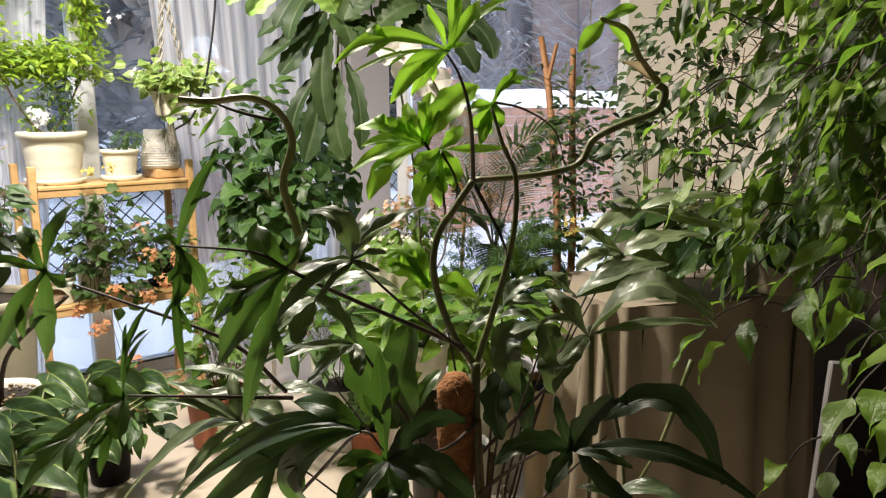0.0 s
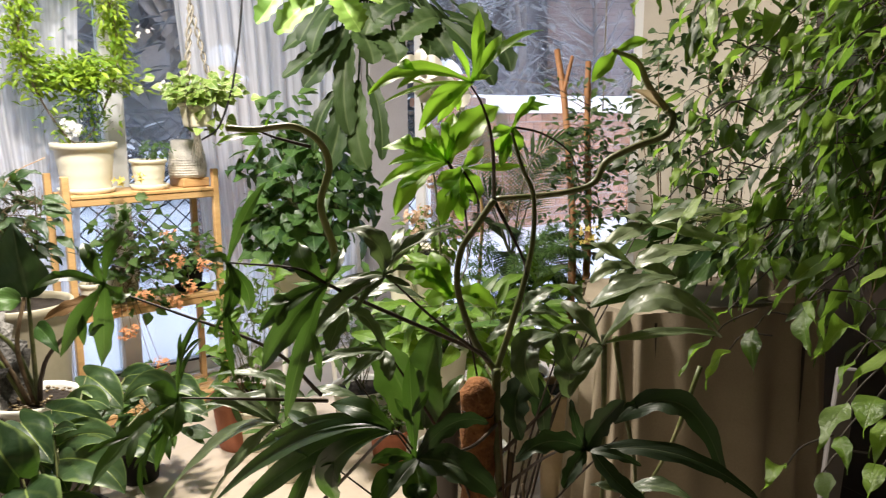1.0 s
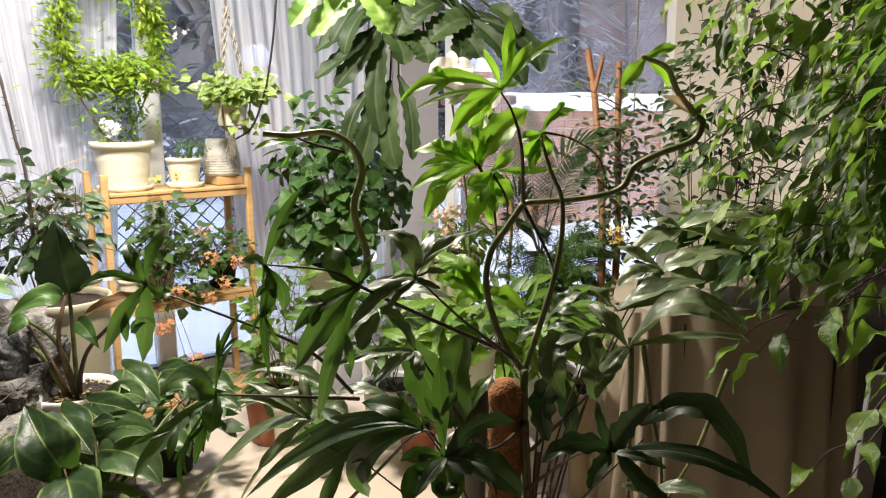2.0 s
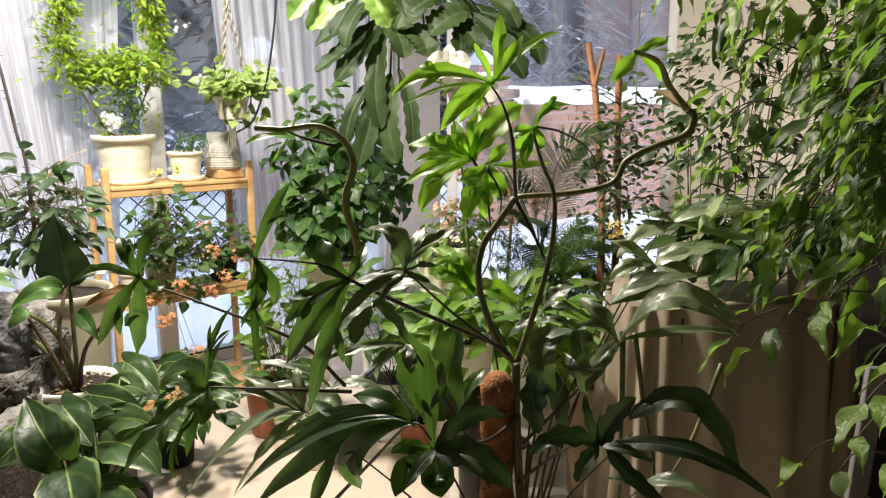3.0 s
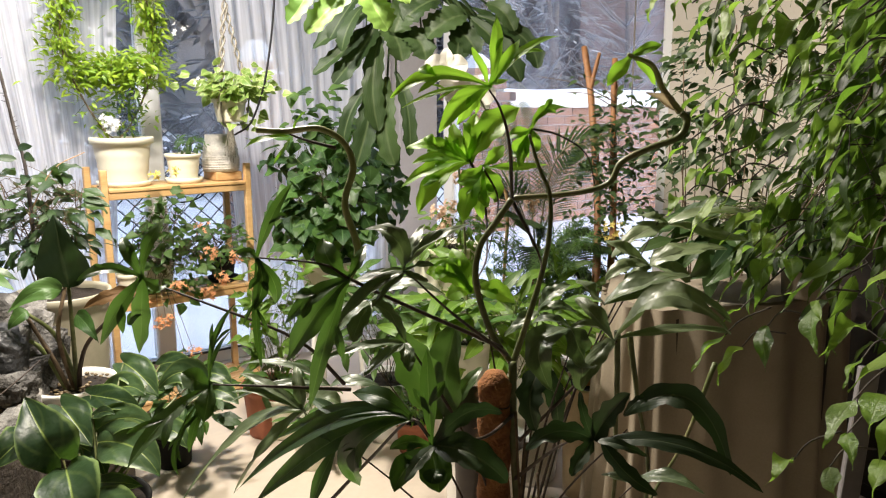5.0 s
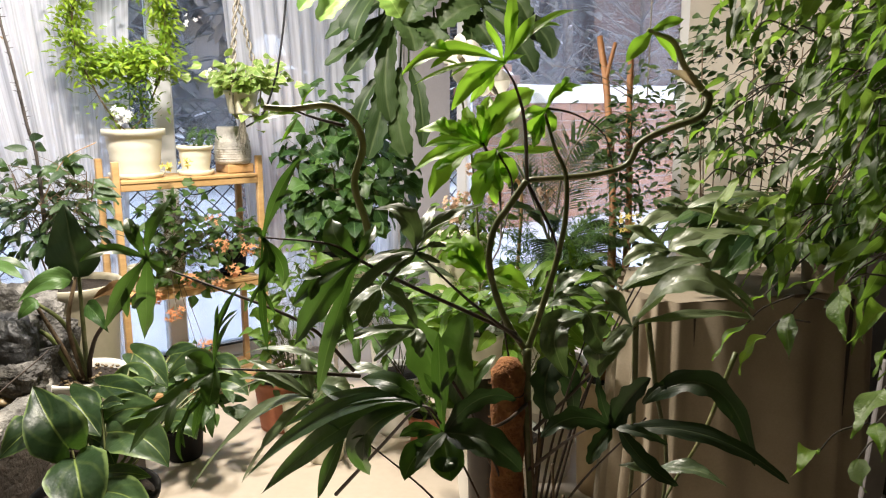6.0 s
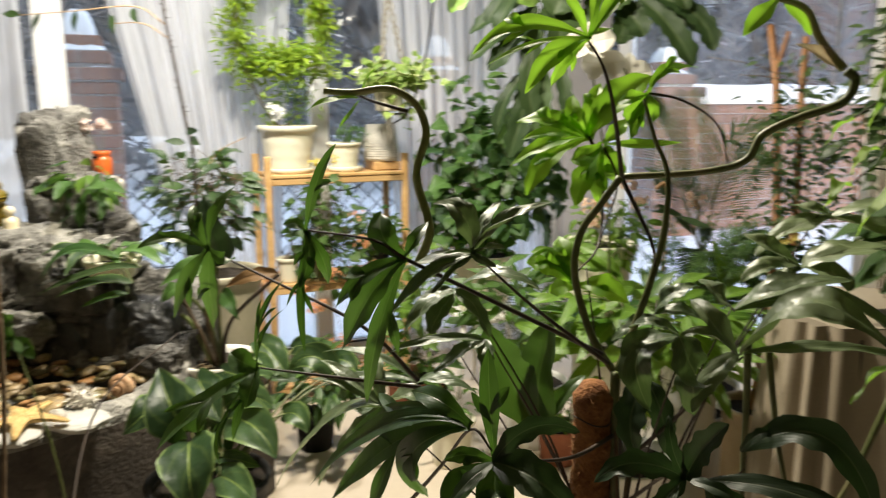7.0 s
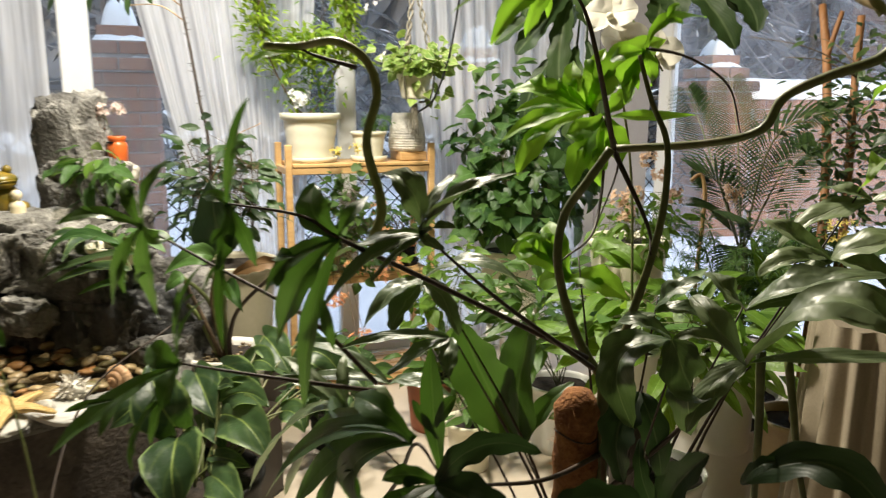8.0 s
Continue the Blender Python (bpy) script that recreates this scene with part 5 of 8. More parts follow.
def pot(parent, at, r_top, r_bot, h, mat, rim=0.012, name="pot", saucer=None, soil=True, ridges=0, lip_h=0.02):
    """A flower pot with a thick rim, soil and, if wanted, a saucer; at is the foot's centre."""
    at = Vector(at)
    g = Geo()
    z0 = 0.012 if saucer else 0.0
    rings = [(r_bot * 0.94, z0), (r_bot, z0 + 0.004)]
    for k in range(1, 9):
        t = k / 9
        rings.append((r_bot + (r_top - rim - r_bot) * t + (0.0012 * math.sin(k * 2.2) if ridges else 0), z0 + (h - lip_h - z0) * t))
    rings += [(r_top - rim, h - lip_h), (r_top - 0.002, h - lip_h + 0.003), (r_top, h - 0.004), (r_top - 0.003, h), (r_top - rim * 0.9, h - 0.001), (r_top - rim * 1.2, h - 0.012), (r_top - rim * 1.5, h - 0.03)]
    lathe(g, rings, 40, Matrix.Translation(at), cap=False)
    p = part(name, g, mat, parent)
    if soil:
        g = Geo()
        vs, n = [at + V(0, 0, h - 0.02)], 24
        for i in range(1, 6):
            for k in range(n):
                a, r = 2 * math.pi * k / n, (r_top - rim * 1.25) * i / 5
                vs.append(at + V(r * math.cos(a), r * math.sin(a), h - 0.024 + 0.006 * noise.noise(V(r * 40, a * 3, at.x * 9))))
        fs = [(0, 1 + k, 1 + (k + 1) % n) for k in range(n)]
        for i in range(4):
            for k in range(n):
                fs.append((1 + i * n + k, 1 + (i + 1) * n + k, 1 + (i + 1) * n + (k + 1) % n, 1 + i * n + (k + 1) % n))
        part("soil", g.add(vs, fs), M_soil, parent)
    if saucer:
        g = Geo()
        lathe(g, [(saucer * 0.86, 0), (saucer * 0.9, 0.002), (saucer, 0.022), (saucer - 0.004, 0.023), (saucer * 0.88, 0.008), (saucer * 0.3, 0.007)], 40, Matrix.Translation(at))
        part("saucer", g, mat, parent)
    return p


pot(philodendron, (0.05, 1.0, 0.0), 0.19, 0.15, 0.44, M_dark_pot)


# ---------------- plant builders ----------------
def bush(name, base, centre, radii, count, meshes, size, label, wood, category="plant", group="", shell=0.45, stems=7, hang=0.4, loose=None, loose_mat=None, loose_shape=ovate, loose_ratio=0.6, lean=(0, 0, 0), r_stem=0.004, seed=1, clump=-9, wild=1.0):
    """A leafy plant: stems from the base into a crown, leaves of shared meshes round it, and small leaves between."""
    rr = random.Random(seed)
    base, centre = Vector(base), Vector(centre)
    ob = thing(name, base, label, category, group)
    ends = []
    for k in range(stems):
        a = 6.28 * (k + rr.random()) / stems
        e = centre + V(math.cos(a) * radii[0] * 0.6, math.sin(a) * radii[1] * 0.6, rr.uniform(-0.3, 0.8) * radii[2])
        mid = base.lerp(e, 0.5) + V(rr.uniform(-1, 1), rr.uniform(-1, 1), 0) * 0.15 * radii[0]
        part("stem", tube(Geo(), [base + V(rr.uniform(-.015, .015), rr.uniform(-.015, .015), 0), mid, e], r_stem, r_stem * 0.4, 6, 4), wood, ob)
        ends.append((base, mid, e))

    def spot():
        while True:
            d = V(rr.uniform(-1, 1), rr.uniform(-1, 1), rr.uniform(-1, 1))
            if shell < d.length < 1:
                break
        d *= 0.82 + 0.3 * noise.noise(d * 2.3 + V(seed, seed * 2, 0))
        p = centre + V(d.x * radii[0], d.y * radii[1], d.z * radii[2])
        if noise.noise(p * 11 + V(seed, 0, 0)) < clump:
            return spot()
        way = V(d.x, d.y, d.z * 0.3 - hang) + V(rr.uniform(-.6, .6), rr.uniform(-.6, .6), rr.uniform(-.35, .35)) * wild + Vector(lean)
        return p, way.normalized(), V(d.x * 0.8, d.y * 0.8 - 0.5, 0.6) + V(rr.uniform(-.5, .5), rr.uniform(-.5, .5), rr.uniform(-.2, .4))

    for k in range(count):
        p, way, up = spot()
        placed("leaf", meshes[k % len(meshes)], leaf_pose(p, way, size * rr.uniform(0.7, 1.2), up), ob)
    tw = Geo()
    for k in range(min(count, 160)):
        p, way, up = spot()
        b, m, e = ends[k % len(ends)]
        q = m.lerp(e, rr.random())
        tube(tw, [q, q.lerp(p, 0.5) + V(0, 0, 0.02), p], r_stem * 0.35, r_stem * 0.2, 4, 3)
    part("twig_mass", tw, wood, ob, kind="stuff")
    if loose:
        g = Geo()
        for k in range(loose):
            p, way, up = spot()
            L = size * rr.uniform(0.45, 0.95)
            blade(g, p, p + way * L, L * loose_ratio, loose_shape, up, 4, 1, 0.2, 0.15)
        part("fine_foliage", g, loose_mat, ob, kind="stuff")
    return ob


FLOWER = {}


def flower_mesh(mat, petals):
    """One small open flower, facing z, to be shared."""
    key = (mat.name, petals)
    if key not in FLOWER:
        g = Geo()
        for q in range(petals):
            a = 6.28 * q / petals
            d = V(math.cos(a), math.sin(a), 0.35 + 0.1 * (q % 2))
            blade(g, (0, 0, 0), d.normalized(), 0.78, ovate, (0, 0, 1), 4, 1, 0.15, 0.2)
        ball(g, (0, 0, 0.12), 0.14, 6, 4)
        FLOWER[key] = g.mesh("flower")
        FLOWER[key].materials.append(mat)
    return FLOWER[key]


def flowers(parent, name, centre, radius, count, size, mat, petals=5, seed=1, label=""):
    """A loose head of small open flowers."""
    rr = random.Random(seed)
    c = Vector(centre)
    for k in range(count):
        d = V(rr.uniform(-1, 1), rr.uniform(-1, 1), rr.uniform(-.7, 1))
        n = (d + V(0, -0.6, 0.3)).normalized()
        m = n.to_track_quat("Z", "Y").to_matrix().to_4x4()
        m.translation = c + d * radius
        placed("flower", flower_mesh(mat, petals), m @ Matrix.Rotation(k, 4, "Z") @ Matrix.Scale(size * rr.uniform(0.8, 1.2), 4), parent, label)


def mesh_set(name, mat, shape, ratio, n=3, nl=6, nw=2, **kw):
    return [leaf_mesh(name, mat, shape, ratio * (1 + 0.08 * (k - 1)), nl=nl, nw=nw, fold=0.12 + 0.12 * k, sag=0.08 + 0.1 * k, wave=0.02 + 0.03 * k, twist=0.25 * (k - 1), seed=k * 2.1, **kw) for k in range(n)]


# ---------------- the ficus ----------------
FICUS = [leaf_mesh("ficus_leaf", M_ficus, weep, 0.28 + 0.03 * (k % 3), nl=16, nw=2, fold=0.15 + 0.12 * k, sag=0.05 + 0.1 * k, wave=0.10 + 0.04 * k, twist=-0.9 + 0.45 * k, notch=0.06, seed=k * 2.1) for k in range(5)]


# the same leaf shapes in the brighter, lit colour
FICUS_LIT = [leaf_mesh("ficus_leaf", M_ficus_lit, weep, 0.28 + 0.03 * (k % 3), nl=16, nw=2, fold=0.15 + 0.12 * k, sag=0.05 + 0.1 * k, wave=0.10 + 0.04 * k, twist=-0.9 + 0.45 * k, notch=0.06, seed=k * 2.1) for k in range(5)]


def weeping_ficus(base, limbs, near):
    rr = random.Random(21)
    base = Vector(base)
    ob = thing("weeping_fig", base, "large weeping fig with drooping pointed leaves in front of the wall", "tree")
    pot(ob, base, 0.2, 0.16, 0.36, M_dark_pot)
    fork = base + V(-0.05, -0.05, 1.15)
    part("trunk", tube(Geo(), [base + V(0, 0, 0.3), base + V(0.03, -0.04, 0.7), fork], 0.026, 0.017, 12, 6, 0.12), M_brown_stem, ob)
    part("trunk", tube(Geo(), [base + V(0.04, 0.02, 0.3), base + V(-0.03, 0.04, 0.75), fork + V(0.05, 0.03, 0.3)], 0.02, 0.012, 12, 6, 0.12), M_brown_stem, ob)
    loose, made = Geo(), 0
    twigs = Geo()
    for end, reach in limbs:
        end = Vector(end)
        top = fork.lerp(end, 0.55) + V(0, 0, 0.16 + 0.12 * rr.random())
        root = fork + V(0, 0, rr.uniform(-0.35, 0.45))
        line = spline([root, top, end], 9)
        part("branch", tube(Geo(), [root, top, end], 0.003, 0.001, 7, 6, 0.1), M_brown_stem, ob)
        for p in line[6::2]:
            for s in range(reach):
                side = V(rr.uniform(-1, 1), rr.uniform(-1, 1), rr.uniform(-0.9, 0.3)).normalized()
                q = p + side * rr.uniform(0.03, 0.17)
                tube(twigs, [p, p.lerp(q, 0.6) + V(0, 0, 0.012), q], 0.001, 0.0006, 4, 3)
                for j in range(2):
                    at = p.lerp(q, 0.5 + 0.42 * j)
                    way = (side * 0.55 + V(rr.uniform(-0.9, .2), rr.uniform(-.5, .3), -0.85)).normalized()
                    up = V(rr.uniform(-1.0, 0.3), rr.uniform(-0.9, 0.5), rr.uniform(0.2, 0.9))
                    L = rr.uniform(0.05, 0.095)
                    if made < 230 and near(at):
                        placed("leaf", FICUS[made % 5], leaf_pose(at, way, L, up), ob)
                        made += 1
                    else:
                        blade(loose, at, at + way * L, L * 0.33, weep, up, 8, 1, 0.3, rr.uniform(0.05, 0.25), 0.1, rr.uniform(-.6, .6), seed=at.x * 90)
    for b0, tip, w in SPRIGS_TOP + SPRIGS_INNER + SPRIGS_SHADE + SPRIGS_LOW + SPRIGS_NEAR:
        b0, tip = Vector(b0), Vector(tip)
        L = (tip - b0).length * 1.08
        placed("leaf", (FICUS_LIT if made % 4 else FICUS)[made % 5], leaf_pose(b0, tip - b0, L, (rr.uniform(-1.0, -0.4), rr.uniform(-0.7, 0.1), 0.6), 0.0, w / (L * 0.31)), ob)
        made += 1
        tube(twigs, [b0, b0 + V(0.03, 0.02, 0.02), b0 + V(0.09, 0.06, 0.03 + 0.03 * math.sin(made))], 0.0011, 0.0016, 5, 4)
    part("twig_mass", twigs, M_bark, ob, kind="stuff")
    part("leaf_mass", loose, M_ficus_shaded, ob, kind="stuff")
    return ob


# stalk end, tip and width of the leaves that hang free on the outer twigs
SPRIGS_TOP = (
    ((0.469, 0.84, 1.472), (0.428, 0.8, 1.432), 0.021), ((0.433, 0.84, 1.485), (0.391, 0.8, 1.439), 0.017), ((0.448, 0.84, 1.472), (0.411, 0.8, 1.425), 0.028),
    ((0.399, 0.84, 1.44), (0.346, 0.8, 1.385), 0.022), ((0.416, 0.84, 1.439), (0.367, 0.8, 1.374), 0.019), ((0.439, 0.84, 1.421), (0.399, 0.8, 1.378), 0.015),
    ((0.47, 0.84, 1.395), (0.394, 0.8, 1.336), 0.021), ((0.49, 0.84, 1.438), (0.448, 0.8, 1.403), 0.019), ((0.491, 0.84, 1.389), (0.453, 0.8, 1.352), 0.022),
    ((0.453, 0.84, 1.343), (0.396, 0.8, 1.291), 0.019), ((0.499, 0.84, 1.349), (0.467, 0.8, 1.329), 0.017), ((0.504, 0.84, 1.299), (0.467, 0.8, 1.262), 0.024),
)
SPRIGS_INNER = (
    ((0.424, 1.14, 1.432), (0.386, 1.1, 1.382), 0.022), ((0.381, 1.14, 1.439), (0.348, 1.1, 1.405), 0.024), ((0.378, 1.14, 1.34), (0.33, 1.1, 1.3), 0.02),
    ((0.346, 1.14, 1.311), (0.328, 1.1, 1.282), 0.02), ((0.318, 1.14, 1.297), (0.284, 1.1, 1.265), 0.016), ((0.349, 1.14, 1.258), (0.316, 1.1, 1.232), 0.02),
    ((0.403, 1.14, 1.248), (0.337, 1.1, 1.234), 0.022), ((0.323, 1.14, 1.212), (0.285, 1.1, 1.184), 0.026), ((0.376, 1.14, 1.218), (0.325, 1.1, 1.149), 0.029),
    ((0.428, 1.14, 1.243), (0.375, 1.1, 1.203), 0.022), ((0.478, 1.14, 1.219), (0.48, 1.1, 1.179), 0.037), ((0.451, 1.14, 1.186), (0.387, 1.1, 1.154), 0.027),
    ((0.461, 1.14, 1.173), (0.423, 1.1, 1.125), 0.033), ((0.397, 1.14, 1.344), (0.378, 1.1, 1.299), 0.033), ((0.495, 1.14, 1.366), (0.472, 1.1, 1.341), 0.02),
)
SPRIGS_SHADE = (
    ((0.352, 1.0, 1.504), (0.326, 0.96, 1.432), 0.034), ((0.394, 1.0, 1.5), (0.36, 0.96, 1.437), 0.037), ((0.432, 1.0, 1.475), (0.377, 0.96, 1.425), 0.042),
    ((0.459, 1.0, 1.505), (0.437, 0.96, 1.468), 0.018), ((0.269, 1.0, 1.509), (0.253, 0.96, 1.475), 0.015), ((0.246, 1.0, 1.509), (0.22, 0.96, 1.475), 0.016),
    ((0.285, 1.0, 1.501), (0.269, 0.96, 1.478), 0.011),
)
SPRIGS_LOW = (
    ((0.463, 1.08, 1.132), (0.418, 1.04, 1.054), 0.021), ((0.486, 1.08, 1.069), (0.426, 1.04, 1.065), 0.014), ((0.387, 1.08, 0.999), (0.331, 1.04, 0.954), 0.026),
    ((0.415, 1.08, 0.98), (0.37, 1.04, 0.935), 0.021), ((0.452, 1.08, 1.015), (0.439, 1.04, 0.955), 0.04), ((0.484, 1.08, 1.127), (0.46, 1.04, 1.088), 0.035),
    ((0.408, 1.08, 1.107), (0.361, 1.04, 1.067), 0.017), ((0.408, 1.08, 1.043), (0.369, 1.04, 1.029), 0.014), ((0.421, 1.08, 1.144), (0.381, 1.04, 1.108), 0.023),
    ((0.45, 1.08, 1.163), (0.418, 1.04, 1.126), 0.026),
)
SPRIGS_NEAR = (
    ((0.505, 0.88, 1.074), (0.431, 0.84, 1.045), 0.029), ((0.551, 0.88, 1.045), (0.474, 0.84, 1.004), 0.027), ((0.499, 0.88, 0.972), (0.45, 0.84, 0.924), 0.035),
    ((0.538, 0.88, 0.981), (0.503, 0.84, 0.946), 0.045), ((0.495, 0.88, 0.924), (0.486, 0.84, 0.895), 0.03), ((0.426, 0.88, 0.882), (0.377, 0.84, 0.866), 0.032),
    ((0.476, 0.88, 0.874), (0.469, 0.84, 0.851), 0.035), ((0.432, 0.88, 1.098), (0.428, 0.84, 1.053), 0.033), ((0.438, 0.88, 1.11), (0.432, 0.84, 1.089), 0.013),
    ((0.557, 0.88, 0.947), (0.519, 0.84, 0.9), 0.032), ((0.489, 0.88, 1.19), (0.431, 0.84, 1.168), 0.022), ((0.535, 0.88, 1.153), (0.476, 0.84, 1.132), 0.026),
    ((0.504, 0.88, 1.03), (0.467, 0.84, 1.005), 0.019), ((0.555, 0.88, 0.885), (0.517, 0.84, 0.856), 0.032), ((0.533, 0.88, 1.213), (0.477, 0.84, 1.19), 0.023),
)
BRANCH_ENDS = []
rr = random.Random(5)
for c, r, n, m in (((0.56, 1.0, 1.52), (0.05, 0.14, 0.10), 3, 2), ((0.44, 1.35, 1.60), (0.08, 0.14, 0.05), 2, 2), ((0.62, 1.55, 1.48), (0.12, 0.15, 0.14), 5, 3), ((0.57, 1.05, 1.3), (0.06, 0.1, 0.2), 8, 3), ((0.70, 1.3, 1.25), (0.12, 0.18, 0.2), 8, 3),
                   ((0.62, 0.95, 0.98), (0.05, 0.1, 0.16), 4, 2), ((0.70, 1.65, 1.25), (0.12, 0.2, 0.22), 4, 3),
                   ((0.88, 1.45, 1.35), (0.18, 0.2, 0.25), 5, 3), ((0.66, 1.05, 1.28), (0.09, 0.14, 0.16), 6, 3), ((0.88, 1.3, 1.0), (0.14, 0.2, 0.22), 5, 3)):
    for k in range(n):
        BRANCH_ENDS.append(((c[0] + rr.uniform(-1, 1) * r[0], c[1] + rr.uniform(-1, 1) * r[1], c[2] + rr.uniform(-1, 1) * r[2]), m))
weeping_ficus((1.05, 1.55, 0.0), BRANCH_ENDS, lambda p: p.y < 1.32)
SMALL = mesh_set("small_leaf", M_green, drip, 0.5, 2, 4, 1)
# Dark leaf colour stands in for its silhouette against the lit wall.
bush("benjamin_fig", (0.80, 2.55, 0.0), (0.72, 2.3, 1.32), (0.27, 0.3, 0.42), 0, SMALL, 0.066, "slender small-leaved fig beside the beige wall", M_brown_stem, loose=500, loose_mat=M_shrub_i, loose_shape=drip, loose_ratio=0.5, shell=0.1, stems=12, seed=31, clump=0.12)

# ---------------- the rack at the window ----------------
RACK = Matrix((V(0.73, 0.683, 0), V(-0.683, 0.73, 0), V(0, 0, 1))).transposed().to_4x4()
RACK.translation = V(-1.575, 2.885, 0)
RW, RD = 0.66, 0.27


def rack():
    ob = thing("plant_rack", RACK @ V(RW / 2, RD / 2, 0), "varnished pine plant rack with slatted shelves before the window", "shelf")
    for x in (0, RW - 0.028):
        for y in (0, RD - 0.028):
            part("post", box(Geo(), (x, y, 0), (x + 0.028, y + 0.028, 1.10), RACK, 0.003), M_pine, ob, smooth=False)
    for z in (0.06, 0.525, 1.005):
        for y in (0.0, RD - 0.02):
            part("rail", box(Geo(), (0.029, y, z - 0.03), (RW - 0.029, y + 0.018, z - 0.001), RACK, 0.003), M_pine, ob, smooth=False)
        for x in (0.004, RW - 0.024):
            part("bearer", box(Geo(), (x, 0.029, z - 0.03), (x + 0.02, RD - 0.029, z - 0.001), RACK, 0.003), M_pine, ob, smooth=False)
        for k in range(5):
            y = -0.004 + k * (RD + 0.008) / 5
            part("slat", box(Geo(), (0.03, y, z), (RW - 0.03, y + 0.046, z + 0.015), RACK, 0.003), M_pine, ob, smooth=False)
    return ob


rack()


def R_(x, y, z):
    return RACK @ V(x, y, z)


TOP = 1.0205
# big pot with a vine trained on a hoop
vine_at = R_(0.135, 0.13, TOP)
hoop_plant = thing("hoop_vine", vine_at, "lime green vine trained on a hoop in a cream pot", "plant")
pot(hoop_plant, vine_at, 0.130, 0.093, 0.208, M_cream, 0.014, saucer=0.115, ridges=1, lip_h=0.03)
hc = vine_at + V(-0.03, 0.02, 0.60)
hoop = [hc + V(0.74 * math.cos(a) * 0.19 * (1 - 0.45 * max(0, -math.sin(a)) ** 1.5), 0.64 * math.cos(a) * 0.19 * (1 - 0.45 * max(0, -math.sin(a)) ** 1.5), 0.40 * math.sin(a)) for a in [-1.45 + 0.29 * k for k in range(22)] if a < 4.6]
part("hoop", tube(Geo(), [vine_at + V(0.02, 0, 0.19)] + hoop + [vine_at + V(-0.02, 0, 0.19)], 0.004, n=6, steps=4), M_brown_stem, hoop_plant)
g, w = Geo(), Geo()
rr = random.Random(8)
line = spline(hoop, 6)
for k in range(3600):
    p = line[rr.randrange(len(line))]
    low = p.z < hc.z - 0.05
    d = V(rr.gauss(0, 0.04 if low else 0.034), rr.gauss(0, 0.04), rr.gauss(0, 0.04)) * (0.5 + 0.9 * abs(noise.noise(p * 9)) * 2)
    q = p + d
    if q.z < vine_at.z + 0.22 or (q.z < hc.z - 0.19 and rr.random() < 0.9):
        continue
    way = (d.normalized() + V(rr.uniform(-.6, .6), rr.uniform(-.6, .6), rr.uniform(-.7, .5))).normalized()
    L = rr.uniform(0.026, 0.046)
    blade(g, q, q + way * L, L * 0.62, ovate, V(rr.uniform(-.5, .5), -0.5, 0.9), 5, 1, 0.3, 0.2)
    if k % 6 == 0:
        tube(w, [p, q], 0.0013, 0.0009, 4, 2)
for k in range(900):
    a, f = rr.uniform(0, 6.28), rr.uniform(0, 1) ** 0.7
    q = hc + V(rr.gauss(0, 0.085), rr.gauss(0, 0.06), -0.125 + rr.gauss(0, 0.04))
    way = V(rr.uniform(-1, 1), rr.uniform(-1, 0.4), rr.uniform(-.7, .5)).normalized()
    L = rr.uniform(0.028, 0.048)
    blade(g, q, q + way * L, L * 0.6, ovate, V(rr.uniform(-.4, .4), -0.7, 0.8), 4, 1, 0.2, 0.15)
part("foliage", g, M_lime, hoop_plant, kind="stuff")
part("twig_mass", w, M_stem, hoop_plant, kind="stuff")
g = Geo()
for k in range(150):
    q = vine_at + V(rr.gauss(0.03, 0.045), rr.gauss(0, 0.045), rr.uniform(0.2, 0.40))
    way = V(rr.uniform(-1, 1), rr.uniform(-1, 1), rr.uniform(-.3, .9)).normalized()
    L = rr.uniform(0.02, 0.04)
    blade(g, q, q + way * L, L * 0.55, ovate, V(0, -0.4, 1), 4, 1, 0.2, 0.15)
part("undergrowth", g, M_green, hoop_plant, kind="stuff")
flowers(hoop_plant, "flower_head", vine_at + V(0.0, -0.09, 0.262), 0.036, 44, 0.014, M_small_white, seed=3, label="round head of small white flowers")
flowers(hoop_plant, "flower_head", hc + V(0.25, 0.16, 0.06), 0.03, 5, 0.016, M_small_white, seed=4)

small_at = R_(0.385, 0.10, TOP)
small = bush("small_potted_plant", small_at + V(0, 0, 0.12), small_at + V(0.03, 0.02, 0.175), (0.085, 0.07, 0.05), 0, SMALL, 0.035, "small leafy plant in a cream pot with a saucer", M_stem, "plant", stems=5, loose=150, loose_mat=M_green, shell=0.0, r_stem=0.002, seed=6)
pot(small, small_at, 0.08, 0.058, 0.13, M_cream, 0.008, saucer=0.082, ridges=1, lip_h=0.018)

g = Geo()
box(g, (0.515, 0.05, TOP), (0.64, 0.2, TOP + 0.04), RACK, 0.004)
solid("wooden_box", g, M_pine, "flat wooden block under the wicker vase", "box", smooth=False)
vase = thing("wicker_vase", R_(0.57, 0.12, TOP + 0.0405), "grey woven vase standing on a wooden block", "vase")
g = Geo()
lathe(g, [(0.076, 0), (0.082, 0.01), (0.084, 0.05), (0.076, 0.11), (0.068, 0.15), (0.066, 0.168), (0.058, 0.168), (0.05, 0.12), (0.03, 0.1)], 36, Matrix.Translation(R_(0.57, 0.12, TOP + 0.0405)))
part("body", g, M_wicker, vase)
for k in range(9):
    z = TOP + 0.055 + k * 0.011
    r = 0.0835 - max(0, k - 4) * 0.002
    c = R_(0.57, 0.12, z)
    part("woven_band", tube(Geo(), [c + V(r * math.cos(a), r * math.sin(a), 0.002 * math.sin(a * 9 + k * 3.14)) for a in [j * 0.35 for j in range(19)]], 0.0022, n=5, steps=2), M_wicker, vase)

